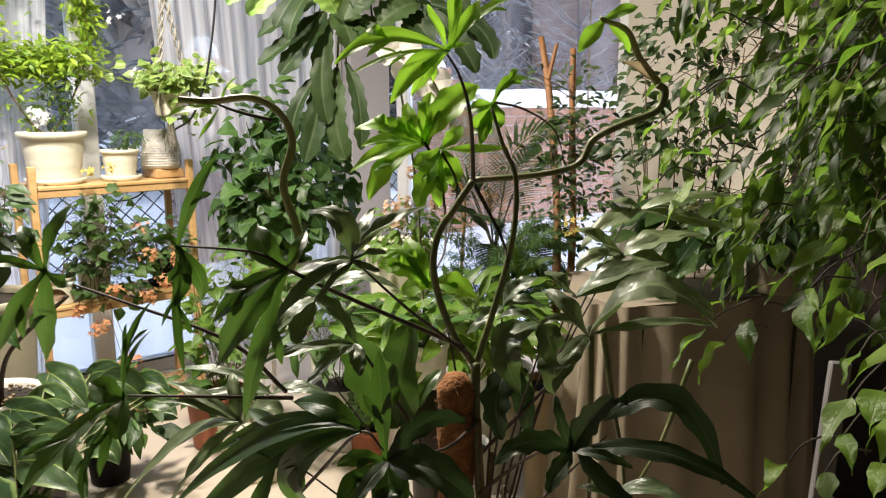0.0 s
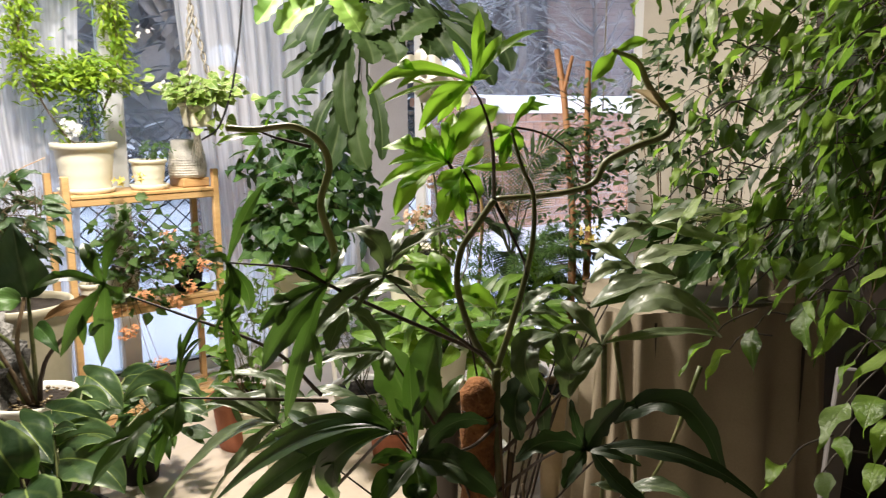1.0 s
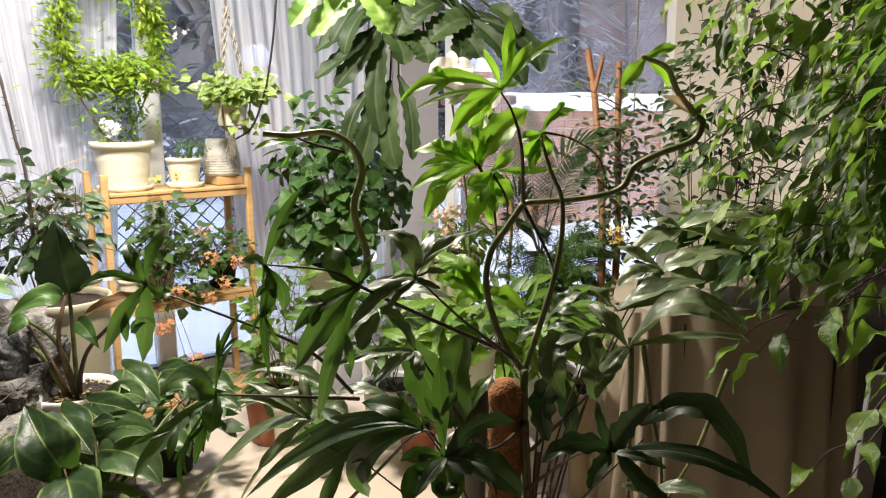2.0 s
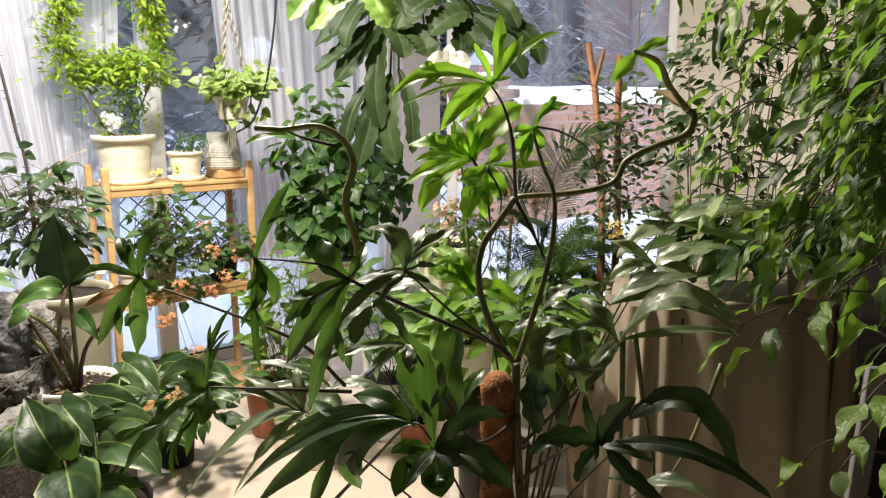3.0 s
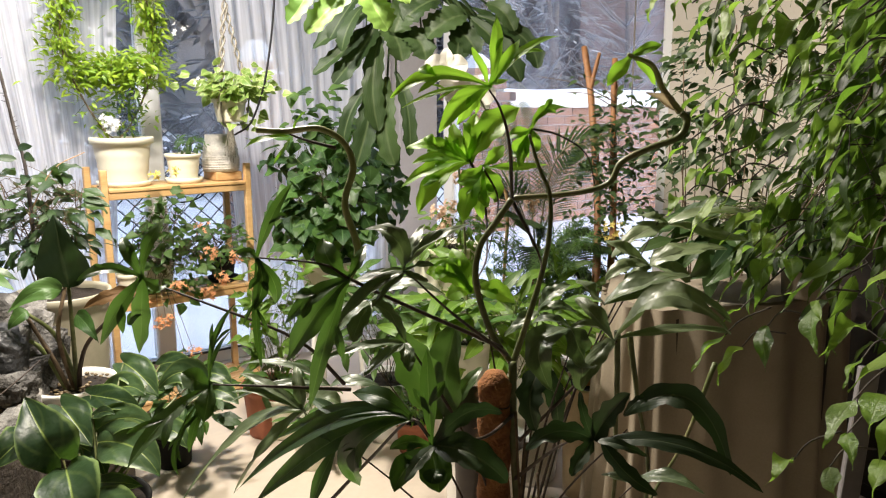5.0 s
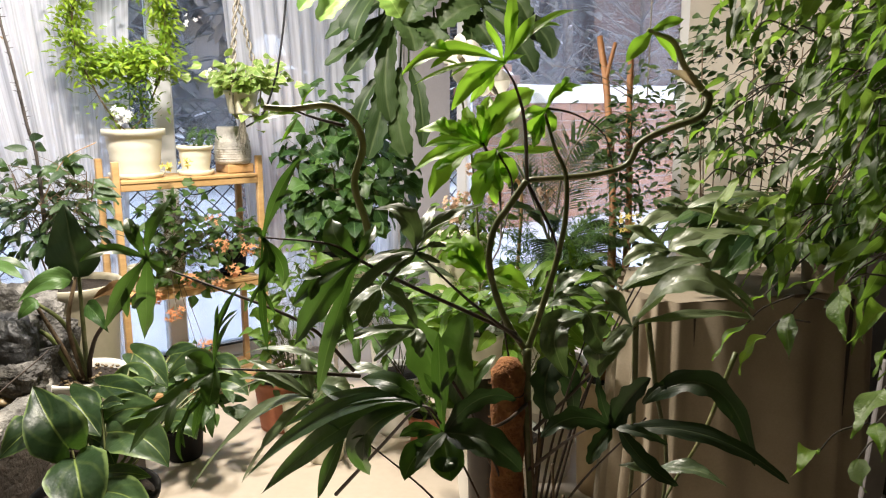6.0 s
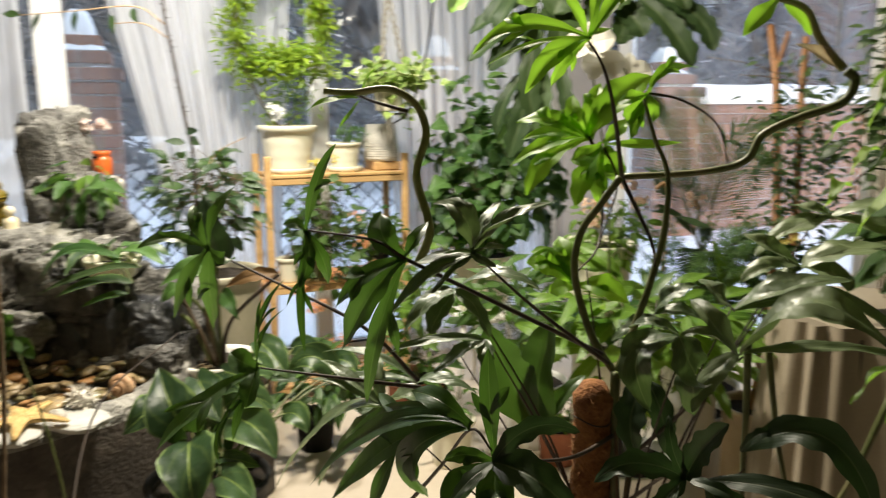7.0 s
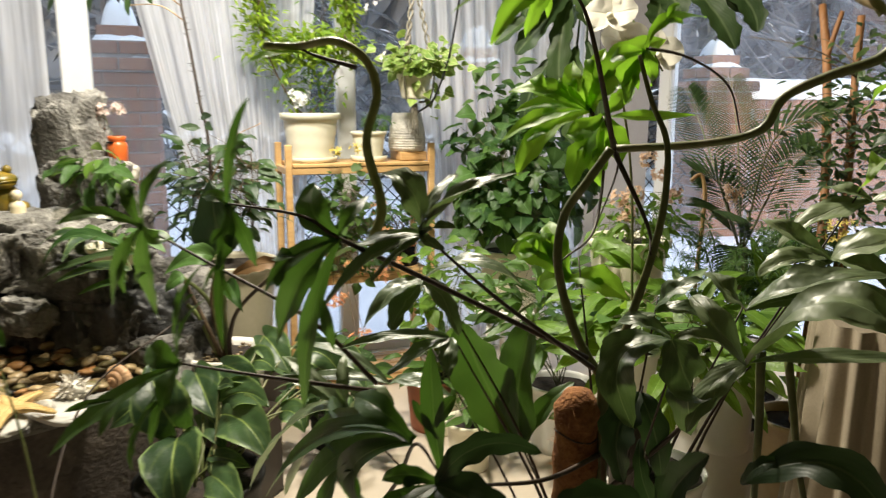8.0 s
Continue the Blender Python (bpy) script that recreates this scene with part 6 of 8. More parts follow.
# hanging planter in its knotted cords
hang = V(-1.12, 3.17, 1.29)
planter = thing("hanging_planter", hang, "variegated trailing plant in a pot hung in knotted cords", "plant")
pot(planter, hang, 0.075, 0.055, 0.10, M_cream, 0.007)
for k in range(3):
    a = k * 2.094 + 0.4
    foot = hang + V(0.02 * math.cos(a), 0.02 * math.sin(a), -0.015)
    rim = hang + V(0.082 * math.cos(a), 0.082 * math.sin(a), 0.09)
    g = Geo()
    for s in (0, 3.14):
        pts = [foot, hang + V(0.065 * math.cos(a), 0.065 * math.sin(a), 0.0), rim]
        top = hang + V(0, 0, 0.50)
        for j in range(1, 25):
            f = j / 24
            tw = j * 1.1 + s
            pts.append(rim.lerp(top, f) + V(math.cos(tw), math.sin(tw), 0.3 * math.cos(tw)) * 0.0085)
        tube(g, pts, 0.0042, n=6, steps=2)
    part("cord", g, M_rope, planter)
part("cord", tube(Geo(), [hang + V(0, 0, 0.50), hang + V(0, 0, CEIL - hang.z)], 0.006, n=6), M_rope, planter)
g = Geo()
for k in range(40):
    a, r = rnd(0, 6.28), rnd(0, 0.018)
    p = hang + V(r * math.cos(a), r * math.sin(a), -0.06)
    tube(g, [hang + V(0.01 * math.cos(a), 0.01 * math.sin(a), -0.02), p, p + V(rnd(-.02, .02), rnd(-.02, .02), -rnd(0.05, 0.12))], 0.0016, 0.001, 4, 3)
part("tassel", g, M_rope, planter)
g = Geo()
rr = random.Random(12)
for k in range(300):
    d = V(rr.gauss(0.01, 0.062), rr.gauss(0, 0.06), abs(rr.gauss(0, 0.05)) + 0.0)
    if k % 9 == 0:
        d.z -= rr.uniform(0, 0.2)
    q = hang + V(0.01, -0.01, 0.105) + d
    way = (V(d.x, d.y, 0) * 8 + V(rr.uniform(-.5, .5), rr.uniform(-.6, .3), rr.uniform(-.8, .3))).normalized()
    L = rr.uniform(0.03, 0.055)
    blade(g, q, q + way * L, L * 0.9, heart, V(rr.uniform(-.5, .5), -0.9, 0.6), 5, 2, 0.2, 0.18)
part("foliage", g, M_varieg, planter, kind="stuff")
flowers(planter, "flower_head", hang + V(-0.1, -0.03, 0.17), 0.03, 9, 0.015, M_small_white, seed=7)
g = Geo()
tube(g, [(-0.86, 3.12, CEIL), (-0.87, 3.1, 2.0), (-0.893, 3.1, 1.72), (-0.93, 3.1, 1.5), (-0.965, 3.1, 1.38), (-1.02, 3.12, 1.28), (-1.10, 3.16, 1.235)], 0.0045, n=6, steps=8)
tube(g, [(-1.45, 3.12, 1.0), (-1.38, 3.16, 0.94), (-1.3, 3.2, 0.95), (-1.25, 3.26, 1.0)], 0.0035, n=6, steps=6)
solid("lamp_cable", g, M_cable, "thin black cable hanging beside the curtain", "cable")

# ---------------- plants on and round the rack ----------------
BEG = mesh_set("begonia_leaf", M_begonia, heart, 0.8, 3, 5, 2)


def begonia(at, centre, radii, n, pot_mat, r, h, flower_spots, label, seed, loose=60, flower_mat=None, saucer=None):
    at = Vector(at)
    ob = bush("begonia", at + V(0, 0, h - 0.02), centre, radii, n, BEG, 0.055, label, M_brown_stem, "plant", "flowering plants on the rack", 0.1, 6, 0.2, loose, M_green, ovate, 0.7, (0, 0, 0), 0.002, seed)
    pot(ob, at, r, r * 0.75, h, pot_mat, 0.006, saucer=saucer)
    for k, p in enumerate(flower_spots):
        root = at + V(0, 0, h)
        part("flower_stalk", tube(Geo(), [root, root.lerp(Vector(p), 0.5) + V(0, -0.02, 0.05), p], 0.0018, 0.0012, 5, 5), M_brown_stem, ob)
        flowers(ob, "flower_head", p, 0.028, 20, 0.013, flower_mat or M_orange, 4, seed * 7 + k, "cluster of orange flowers")
    return ob


LOW = 0.5405
begonia(R_(0.55, 0.12, LOW), R_(0.5, 0.05, LOW + 0.19), (0.17, 0.13, 0.14), 80, M_dark_pot, 0.065, 0.12,
        [(-1.213, 3.02, 0.839), (-1.19, 3.02, 0.736), (-1.068, 3.02, 0.717), (-1.14, 3.02, 0.625)], "begonia with orange flowers in a dark pot on the rack", 2, saucer=0.072)
begonia(R_(0.25, 0.13, LOW), R_(0.28, 0.0, LOW + 0.13), (0.24, 0.15, 0.17), 110, M_cream, 0.075, 0.13,
        [(-1.299, 2.95, 0.595), (-1.206, 3.02, 0.562), (-1.37, 2.95, 0.453), (-1.404, 2.95, 0.433), (-1.291, 2.95, 0.283), (-1.257, 2.95, 0.309), (-1.462, 2.95, 0.512), (-1.593, 2.95, 0.592), (-1.627, 2.95, 0.542)], "trailing begonia with orange flowers in a cream pot", 3)
ob = begonia(R_(0.10, 0.06, LOW), R_(0.22, -0.06, 0.86), (0.19, 0.10, 0.17), 70, M_cream, 0.055, 0.11, [], "climbing plant with round leaves and pale yellow flowers", 5)
flowers(ob, "flower_head", R_(0.2, -0.07, TOP + 0.05), 0.02, 6, 0.018, M_yellow, 4, 90, "pale yellow flowers")
flowers(ob, "flower_head", R_(0.28, -0.06, TOP + 0.06), 0.018, 5, 0.016, M_yellow, 4, 91, "pale yellow flowers")

HEART = mesh_set("heart_leaf", M_heart, heart, 1.04, 3, 7, 2)
bush_at = V(-0.73, 3.32, 0.40)
grape = bush("grape_ivy", bush_at + V(0, 0, 0.22), (-0.70, 3.28, 0.99), (0.36, 0.28, 0.38), 230, HEART, 0.09, "dense dark green bush with heart-shaped leaves in a cream pot", M_stem, loose=220, loose_mat=M_green, loose_shape=heart, loose_ratio=0.9, shell=0.35, stems=9, hang=0.75, lean=(0, -0.2, 0), seed=9, clump=-0.08, wild=1.35)
pot(grape, bush_at, 0.15, 0.11, 0.26, M_cream, 0.012, lip_h=0.03)
tall = Geo()
for k in range(34):
    p = V(-0.72 + rnd(-0.15, 0.12), 3.25 + rnd(-.1, .1), 1.28 + rnd(0, 0.15))
    d = V(rnd(-1, 1), rnd(-1, .2), rnd(-.5, .2)).normalized()
    L = rnd(0.05, 0.09)
    blade(tall, p, p + d * L, L * 0.7, heart, V(0, -0.5, 1), 5, 2, 0.2, 0.1)
part("crown_foliage", tall, M_green, grape, kind="stuff")
stool = thing("plant_stand", (-0.73, 3.32, 0), "plain white round plant stand under the cream pot", "stand")
lg = Geo()
lathe(lg, [(0.15, 0.37), (0.16, 0.375), (0.16, 0.393), (0.155, 0.3995)], 32, Matrix.Translation((-0.73, 3.32, 0)))
part("top", lg, M_white_pot, stool)
for k in range(3):
    a = k * 2.094
    part("leg", tube(Geo(), [(-0.73 + 0.12 * math.cos(a), 3.32 + 0.12 * math.sin(a), 0.37), (-0.73 + 0.15 * math.cos(a), 3.32 + 0.15 * math.sin(a), 0.0)], 0.012, n=8), M_white_pot, stool)


# the hanging strap-leaved cactus
def strap_cactus():
    at = V(-0.36, 2.98, 1.78)
    ob = thing("hanging_cactus", at, "hanging leaf cactus with long wavy drooping straps", "plant")
    pot(ob, at, 0.11, 0.08, 0.14, M_dark_pot, 0.008)
    for k in range(3):
        a = k * 2.1
        part("cord", tube(Geo(), [at + V(0.11 * math.cos(a), 0.11 * math.sin(a), 0.13), at + V(0, 0, CEIL - at.z)], 0.003, n=5), M_rope, ob)
    r = random.Random(17)
    for k in range(10):
        a = 6.28 * k / 22 * 3 + r.uniform(-.3, .3)
        out = V(math.cos(a), math.sin(a) * 0.6, 0)
        reach = r.uniform(0.08, 0.42)
        p0 = at + out * 0.07 + V(0, 0, r.uniform(0.06, 0.14))
        p1 = at + out * (reach * 0.75) + V(0, 0, r.uniform(-0.16, 0.04))
        tip = p1 + out * (r.uniform(0.1, 0.3) if reach > 0.2 else 0.03) + V(0, 0, -r.uniform(0.12, 0.24) if reach > 0.2 else -r.uniform(0.3, 0.58))
        tip.z = max(tip.z, 1.56)
        g = Geo()
        blade(g, p1, tip, r.uniform(0.05, 0.072), strap, out + V(r.uniform(-.5, .5), -0.7, 0.5), 18, 3, r.uniform(0.05, 0.3), r.uniform(0.05, 0.22), 0.05, r.uniform(-.7, .7), seed=k)
        lf = part("leaf", g, M_strap, ob)
        part("stalk", tube(Geo(), [p0, p0.lerp(p1, 0.5) + V(0, 0, 0.05), p1], 0.0045, 0.004, 6, 4), M_strap, lf)
    for k, (b, mid, e, w) in enumerate(STRAPS_WEST + STRAPS_EAST):
        g = Geo()
        bowed(g, b, mid, e, w * 1.12, strap, V(r.uniform(-.3, .3), -0.75, 0.55), 30, 4, r.uniform(0.15, 0.35), 0.05, r.uniform(-.5, .5), k * 1.7, 0.15)
        lf = part("leaf", g, M_strap, ob)
        b = Vector(b)
        p0 = at + (b - at) * 0.15 + V(0, 0, 0.1)
        part("stalk", tube(Geo(), [p0, p0.lerp(b, 0.6) + V(0, 0, 0.04), b.lerp(Vector(e), 0.03)], 0.0045, 0.004, 6, 4), M_strap, lf)
    return ob


# upper end, middle, lower end and width of the straps that hang free
STRAPS_WEST = (((-0.431, 2.95, 1.75), (-0.558, 2.905, 1.666), (-0.684, 2.89, 1.576), 0.064), ((-0.455, 2.95, 1.676), (-0.561, 2.905, 1.573), (-0.687, 2.89, 1.48), 0.059),
           ((-0.444, 2.95, 1.676), (-0.499, 2.905, 1.572), (-0.606, 2.89, 1.443), 0.082), ((-0.422, 2.95, 1.644), (-0.452, 2.905, 1.448), (-0.431, 2.89, 1.26), 0.073),
           ((-0.46, 2.95, 1.427), (-0.476, 2.905, 1.29), (-0.525, 2.89, 1.117), 0.078), ((-0.402, 2.95, 1.471), (-0.406, 2.905, 1.29), (-0.366, 2.89, 1.127), 0.082),
           ((-0.368, 2.95, 1.492), (-0.316, 2.905, 1.339), (-0.309, 2.89, 1.163), 0.05), ((-0.415, 2.95, 1.665), (-0.361, 2.905, 1.618), (-0.334, 2.89, 1.528), 0.091))
STRAPS_EAST = (((-0.111, 2.95, 1.685), (-0.116, 2.905, 1.607), (-0.128, 2.89, 1.527), 0.073), ((-0.078, 2.95, 1.695), (0.045, 2.905, 1.578), (0.125, 2.89, 1.446), 0.069),
           ((-0.056, 2.95, 1.705), (0.123, 2.905, 1.62), (0.187, 2.89, 1.497), 0.064), ((-0.089, 2.95, 1.706), (-0.164, 2.905, 1.676), (-0.239, 2.89, 1.612), 0.105),
           ((-0.287, 2.95, 1.739), (-0.334, 2.905, 1.702), (-0.363, 2.89, 1.634), 0.105), ((-0.199, 2.95, 1.759), (-0.261, 2.905, 1.735), (-0.326, 2.89, 1.676), 0.096),
           ((-0.144, 2.95, 1.674), (-0.088, 2.905, 1.621), (-0.043, 2.89, 1.552), 0.078), ((-0.459, 2.95, 1.449), (-0.54, 2.905, 1.339), (-0.572, 2.89, 1.202), 0.05),
           ((-0.344, 2.95, 1.643), (-0.273, 2.905, 1.607), (-0.24, 2.89, 1.532), 0.082), ((-0.013, 2.95, 1.747), (0.052, 2.905, 1.71), (0.096, 2.89, 1.636), 0.059))
strap_cactus()
# the lit straps nearer to the walk, with their light partly in the colour
ob = thing("crested_fern", V(-0.38, 2.2, 1.78), "bird's nest fern with broad bright green wavy leaves", "plant")
pot(ob, (-0.38, 2.2, 1.76), 0.1, 0.08, 0.13, M_white_pot, 0.008)
for k in range(3):
    a = k * 2.1
    part("cord", tube(Geo(), [(-0.38 + 0.1 * math.cos(a), 2.2 + 0.1 * math.sin(a), 1.885), (-0.38, 2.2, CEIL)], 0.003, n=5), M_rope, ob)
for b, mid, e, w in (((-0.413, 2.15, 1.714), (-0.444, 2.115, 1.64), (-0.527, 2.11, 1.57), 0.078), ((-0.504, 2.15, 1.707), (-0.525, 2.115, 1.656), (-0.576, 2.11, 1.592), 0.057), ((-0.351, 2.15, 1.698), (-0.32, 2.115, 1.628), (-0.283, 2.11, 1.571), 0.078), ((-0.413, 2.15, 1.729), (-0.439, 2.115, 1.709), (-0.471, 2.11, 1.678), 0.061), ((-0.372, 2.15, 1.729), (-0.294, 2.115, 1.689), (-0.222, 2.11, 1.645), 0.061)):
    g = Geo()
    bowed(g, b, mid, e, w * 1.1, strap, (0.1, -0.7, 0.75), 40, 5, 0.25, 0.045, 0.2, w * 99, 0.14)
    lf = part("leaf", g, M_lit_fern, ob)
    part("stalk", tube(Geo(), [(-0.38, 2.2, 1.87), Vector(b).lerp(V(-0.38, 2.2, 1.95), 0.5), b], 0.005, 0.004, 6, 4), M_stem, lf)

# ---------------- shrub, anthurium and pots by the fountain ----------------
LITS = mesh_set("ivy_leaf", M_heart, ovate, 0.7, 3, 6, 2)
DARKS = mesh_set("dark_leaf", M_shrub, ovate, 0.76, 3, 6, 2)
sh = bush("potted_shrub", (-1.72, 2.68, 0.50), (-1.62, 2.5, 0.96), (0.28, 0.2, 0.24), 105, DARKS, 0.09, "dark leaved shrub with bare thorny twigs beside the fountain", M_brown_stem, loose=120, loose_mat=M_shrub_i, shell=0.1, stems=7, hang=0.3, seed=13)
pot(sh, (-1.72, 2.68, 0.26), 0.15, 0.12, 0.26, M_white_pot)
part("crate", box(Geo(), (-1.88, 2.52, 0.0), (-1.56, 2.84, 0.255), None, 0.008), M_dark_wood, sh, smooth=False)
tw = [V(-1.60, 2.44, 0.80), V(-1.605, 2.44, 1.14), V(-1.62, 2.43, 1.25), V(-1.63, 2.42, 1.36), V(-1.642, 2.41, 1.48), V(-1.668, 2.41, 1.64), V(-1.67, 2.42, 1.85)]
part("twig", tube(Geo(), tw, 0.006, 0.004, 8, 8, 0.15), M_bark, sh)
g = Geo()
for k, p in enumerate(spline(tw, 8)):
    d = rdir() * 0.022
    tube(g, [p, p + V(d.x, d.y, abs(d.z) * 0.5)], 0.0022, 0.0004, 5, 1)
part("thorn_cover", g, M_bark, sh, kind="stuff")
for q in ([(-1.69, 2.44, 1.6), (-1.78, 2.4, 1.66), (-1.95, 2.3, 1.64), (-2.1, 2.2, 1.62)], [(-1.68, 2.44, 1.55), (-1.75, 2.4, 1.6), (-1.86, 2.36, 1.6)], [(-1.6, 2.44, 1.0), (-1.52, 2.46, 1.14), (-1.42, 2.5, 1.2)]):
    part("twig", tube(Geo(), q, 0.003, 0.0015, 6, 5), M_dry, sh)
for p, d in (((-1.95, 2.3, 1.64), (0, -.2, -1)), ((-2.05, 2.24, 1.63), (-.4, -.2, -1)), ((-1.85, 2.36, 1.63), (.3, -.3, -1)), ((-2.1, 2.2, 1.62), (-1, 0, .1)), ((-1.78, 2.38, 1.65), (.6, -.4, -.7)), ((-1.6, 2.40, 1.22), (1, -.4, .1)), ((-1.58, 2.4, 1.2), (.8, -.5, -.3)), ((-1.62, 2.42, 1.18), (-1, -.4, .1))):
    placed("leaf", DARKS[0], leaf_pose(p, d, 0.075, (0, -1, 0.4)), sh)

an = thing("anthurium", (-1.25, 2.05, 0.0), "dark veined anthurium with long brown stalks in a white pot", "plant")
AP = V(-1.295, 2.08, 0.31)
pot(an, AP, 0.135, 0.10, 0.20, M_white_pot, 0.014)
part("plinth", box(Geo(), (-1.415, 1.96, 0.0), (-1.175, 2.2, 0.308), None, 0.008), M_dark_wood, an, smooth=False)
g = Geo()
rr = random.Random(15)
for k in range(90):
    a, r = rr.uniform(0, 6.28), 0.112 * rr.random() ** 0.5
    ball(g, AP + V(r * math.cos(a), r * math.sin(a), 0.184 + rr.uniform(0, 0.006)), rr.uniform(0.004, 0.009), 6, 4, 0.3, (1, 0.8, 0.6), k)
part("gravel_top", g, M_pebble, an, kind="stuff")
for base, mid, tip, w, mat in (((-1.251, 2.03, 0.826), (-1.25, 2.005, 0.94), (-1.259, 2.0, 1.049), 0.158, M_dark_shaded_leaf), ((-1.279, 2.06, 0.821), (-1.296, 2.03, 0.866), (-1.326, 2.02, 0.885), 0.064, M_dark_shaded_leaf),
                               ((-1.257, 2.0, 0.822), (-1.303, 1.95, 0.83), (-1.381, 1.92, 0.771), 0.071, M_heart), ((-1.017, 2.0, 0.821), (-1.089, 1.97, 0.818), (-1.173, 1.96, 0.779), 0.075, M_leaf_dry),
                               ((-1.229, 2.02, 0.744), (-1.178, 1.98, 0.725), (-1.135, 1.96, 0.677), 0.056, M_heart), ((-1.354, 1.98, 0.764), (-1.374, 1.955, 0.747), (-1.4, 1.95, 0.714), 0.052, M_heart)):
    g = Geo()
    bowed(g, base, mid, tip, w, heart if mat != M_leaf_dry else ovate, (0.1, -0.9, 0.4), 20, 5, 0.22, 0.05, 0.1, base[0] * 20, 0.15, 0.12 if mat == M_leaf_dry else 0.0)
    part("leaf", g, mat, an)
for q, mat in (([(-1.297, 2.06, 0.49), (-1.323, 2.03, 0.601), (-1.386, 2.01, 0.75)], M_brown_stem), ([(-1.265, 2.06, 0.49), (-1.307, 2.03, 0.673), (-1.381, 1.98, 0.77)], M_stem), ([(-1.265, 2.06, 0.49), (-1.236, 2.03, 0.585), (-1.184, 2.02, 0.678), (-1.017, 2.0, 0.82)], M_dark_stem),
               ([(-1.271, 2.06, 0.49), (-1.252, 2.03, 0.674), (-1.251, 2.03, 0.826)], M_stem), ([(-1.306, 2.06, 0.49), (-1.363, 2.03, 0.637), (-1.448, 2.03, 0.671)], M_pale_stem), ([(-1.279, 2.06, 0.49), (-1.298, 2.03, 0.673), (-1.279, 2.06, 0.821)], M_brown_stem)):
    part("stalk", tube(Geo(), q, 0.008, 0.0055, 8, 6), mat, an)
gp = thing("cream_pot", (-1.47, 2.36, 0.0), "large taupe plastic pot standing behind the anthurium", "pot")
pot(gp, (-1.47, 2.36, 0.36), 0.16, 0.125, 0.37, M_taupe, 0.012, lip_h=0.04)
part("foot", box(Geo(), (-1.57, 2.26, 0.0), (-1.37, 2.46, 0.358), None, 0.006), M_dark_wood, gp, smooth=False)

pv = thing("pale_veined_plant", (-0.9, 1.5, 0.0), "broad leaved plant with pale veins in a black pot", "plant")
pot(pv, (-0.985, 1.56, 0.0), 0.155, 0.125, 0.395, M_dark_pot, 0.012)
C = V(-0.985, 1.57, 0.37)
for base, mid, tip, w in (((-0.99, 1.5, 0.514), (-0.921, 1.4, 0.504), (-0.895, 1.375, 0.416), 0.144), ((-1.014, 1.52, 0.53), (-1.039, 1.5, 0.603), (-1.113, 1.56, 0.665), 0.136), ((-1.14, 1.75, 0.565), (-1.075, 1.7, 0.54), (-1.014, 1.66, 0.495), 0.11),
                         ((-1.007, 1.68, 0.497), (-0.874, 1.6, 0.526), (-0.796, 1.57, 0.465), 0.122), ((-0.972, 1.6, 0.427), (-0.897, 1.57, 0.445), (-0.831, 1.55, 0.448), 0.047), ((-1.019, 1.7, 0.523), (-0.916, 1.66, 0.577), (-0.822, 1.62, 0.569), 0.083),
                         ((-1.071, 1.78, 0.586), (-0.97, 1.72, 0.6), (-0.883, 1.68, 0.593), 0.076), ((-1.024, 1.7, 0.563), (-0.97, 1.66, 0.592), (-0.934, 1.64, 0.594), 0.032), ((-1.06, 1.95, 0.62), (-0.985, 1.9, 0.60), (-0.925, 1.87, 0.55), 0.095),
                         ((-0.954, 1.96, 0.611), (-0.886, 1.92, 0.635), (-0.819, 1.9, 0.621), 0.066), ((-0.795, 1.9, 0.571), (-0.854, 1.88, 0.621), (-0.919, 1.86, 0.577), 0.082), ((-0.821, 1.95, 0.589), (-0.767, 1.92, 0.601), (-0.721, 1.9, 0.572), 0.069),
                         ((-0.784, 1.9, 0.562), (-0.734, 1.88, 0.563), (-0.69, 1.86, 0.535), 0.061), ((-0.953, 1.56, 0.399), (-0.865, 1.5, 0.421), (-0.79, 1.46, 0.403), 0.092), ((-1.116, 1.58, 0.575), (-1.106, 1.5, 0.575), (-1.153, 1.46, 0.525), 0.09),
                         ((-1.078, 1.7, 0.477), (-1.005, 1.66, 0.468), (-0.96, 1.62, 0.435), 0.083), ((-0.87, 1.75, 0.5), (-0.814, 1.72, 0.512), (-0.778, 1.7, 0.477), 0.072),
                         ((-1.085, 1.9, 0.548), (-1.005, 1.86, 0.582), (-0.938, 1.82, 0.574), 0.088)):
    base = Vector(base)
    g = Geo()
    bowed(g, base, mid, tip, w, cordate, (0.35 + rnd(-.1, .1), -0.7, 0.5), 20, 5, rnd(0.15, 0.25), 0.05, rnd(-.15, .15), w * 50 + base.x * 9, 0.14, back=0.2)
    lf = part("leaf", g, M_pale_vein, pv)
    part("stalk", tube(Geo(), [C + V(rnd(-.03, .03), rnd(-.03, .03), 0), C.lerp(base, 0.6) + V(0, 0.02, 0.03), base], 0.0035, 0.0026, 7, 4), M_stem, lf)

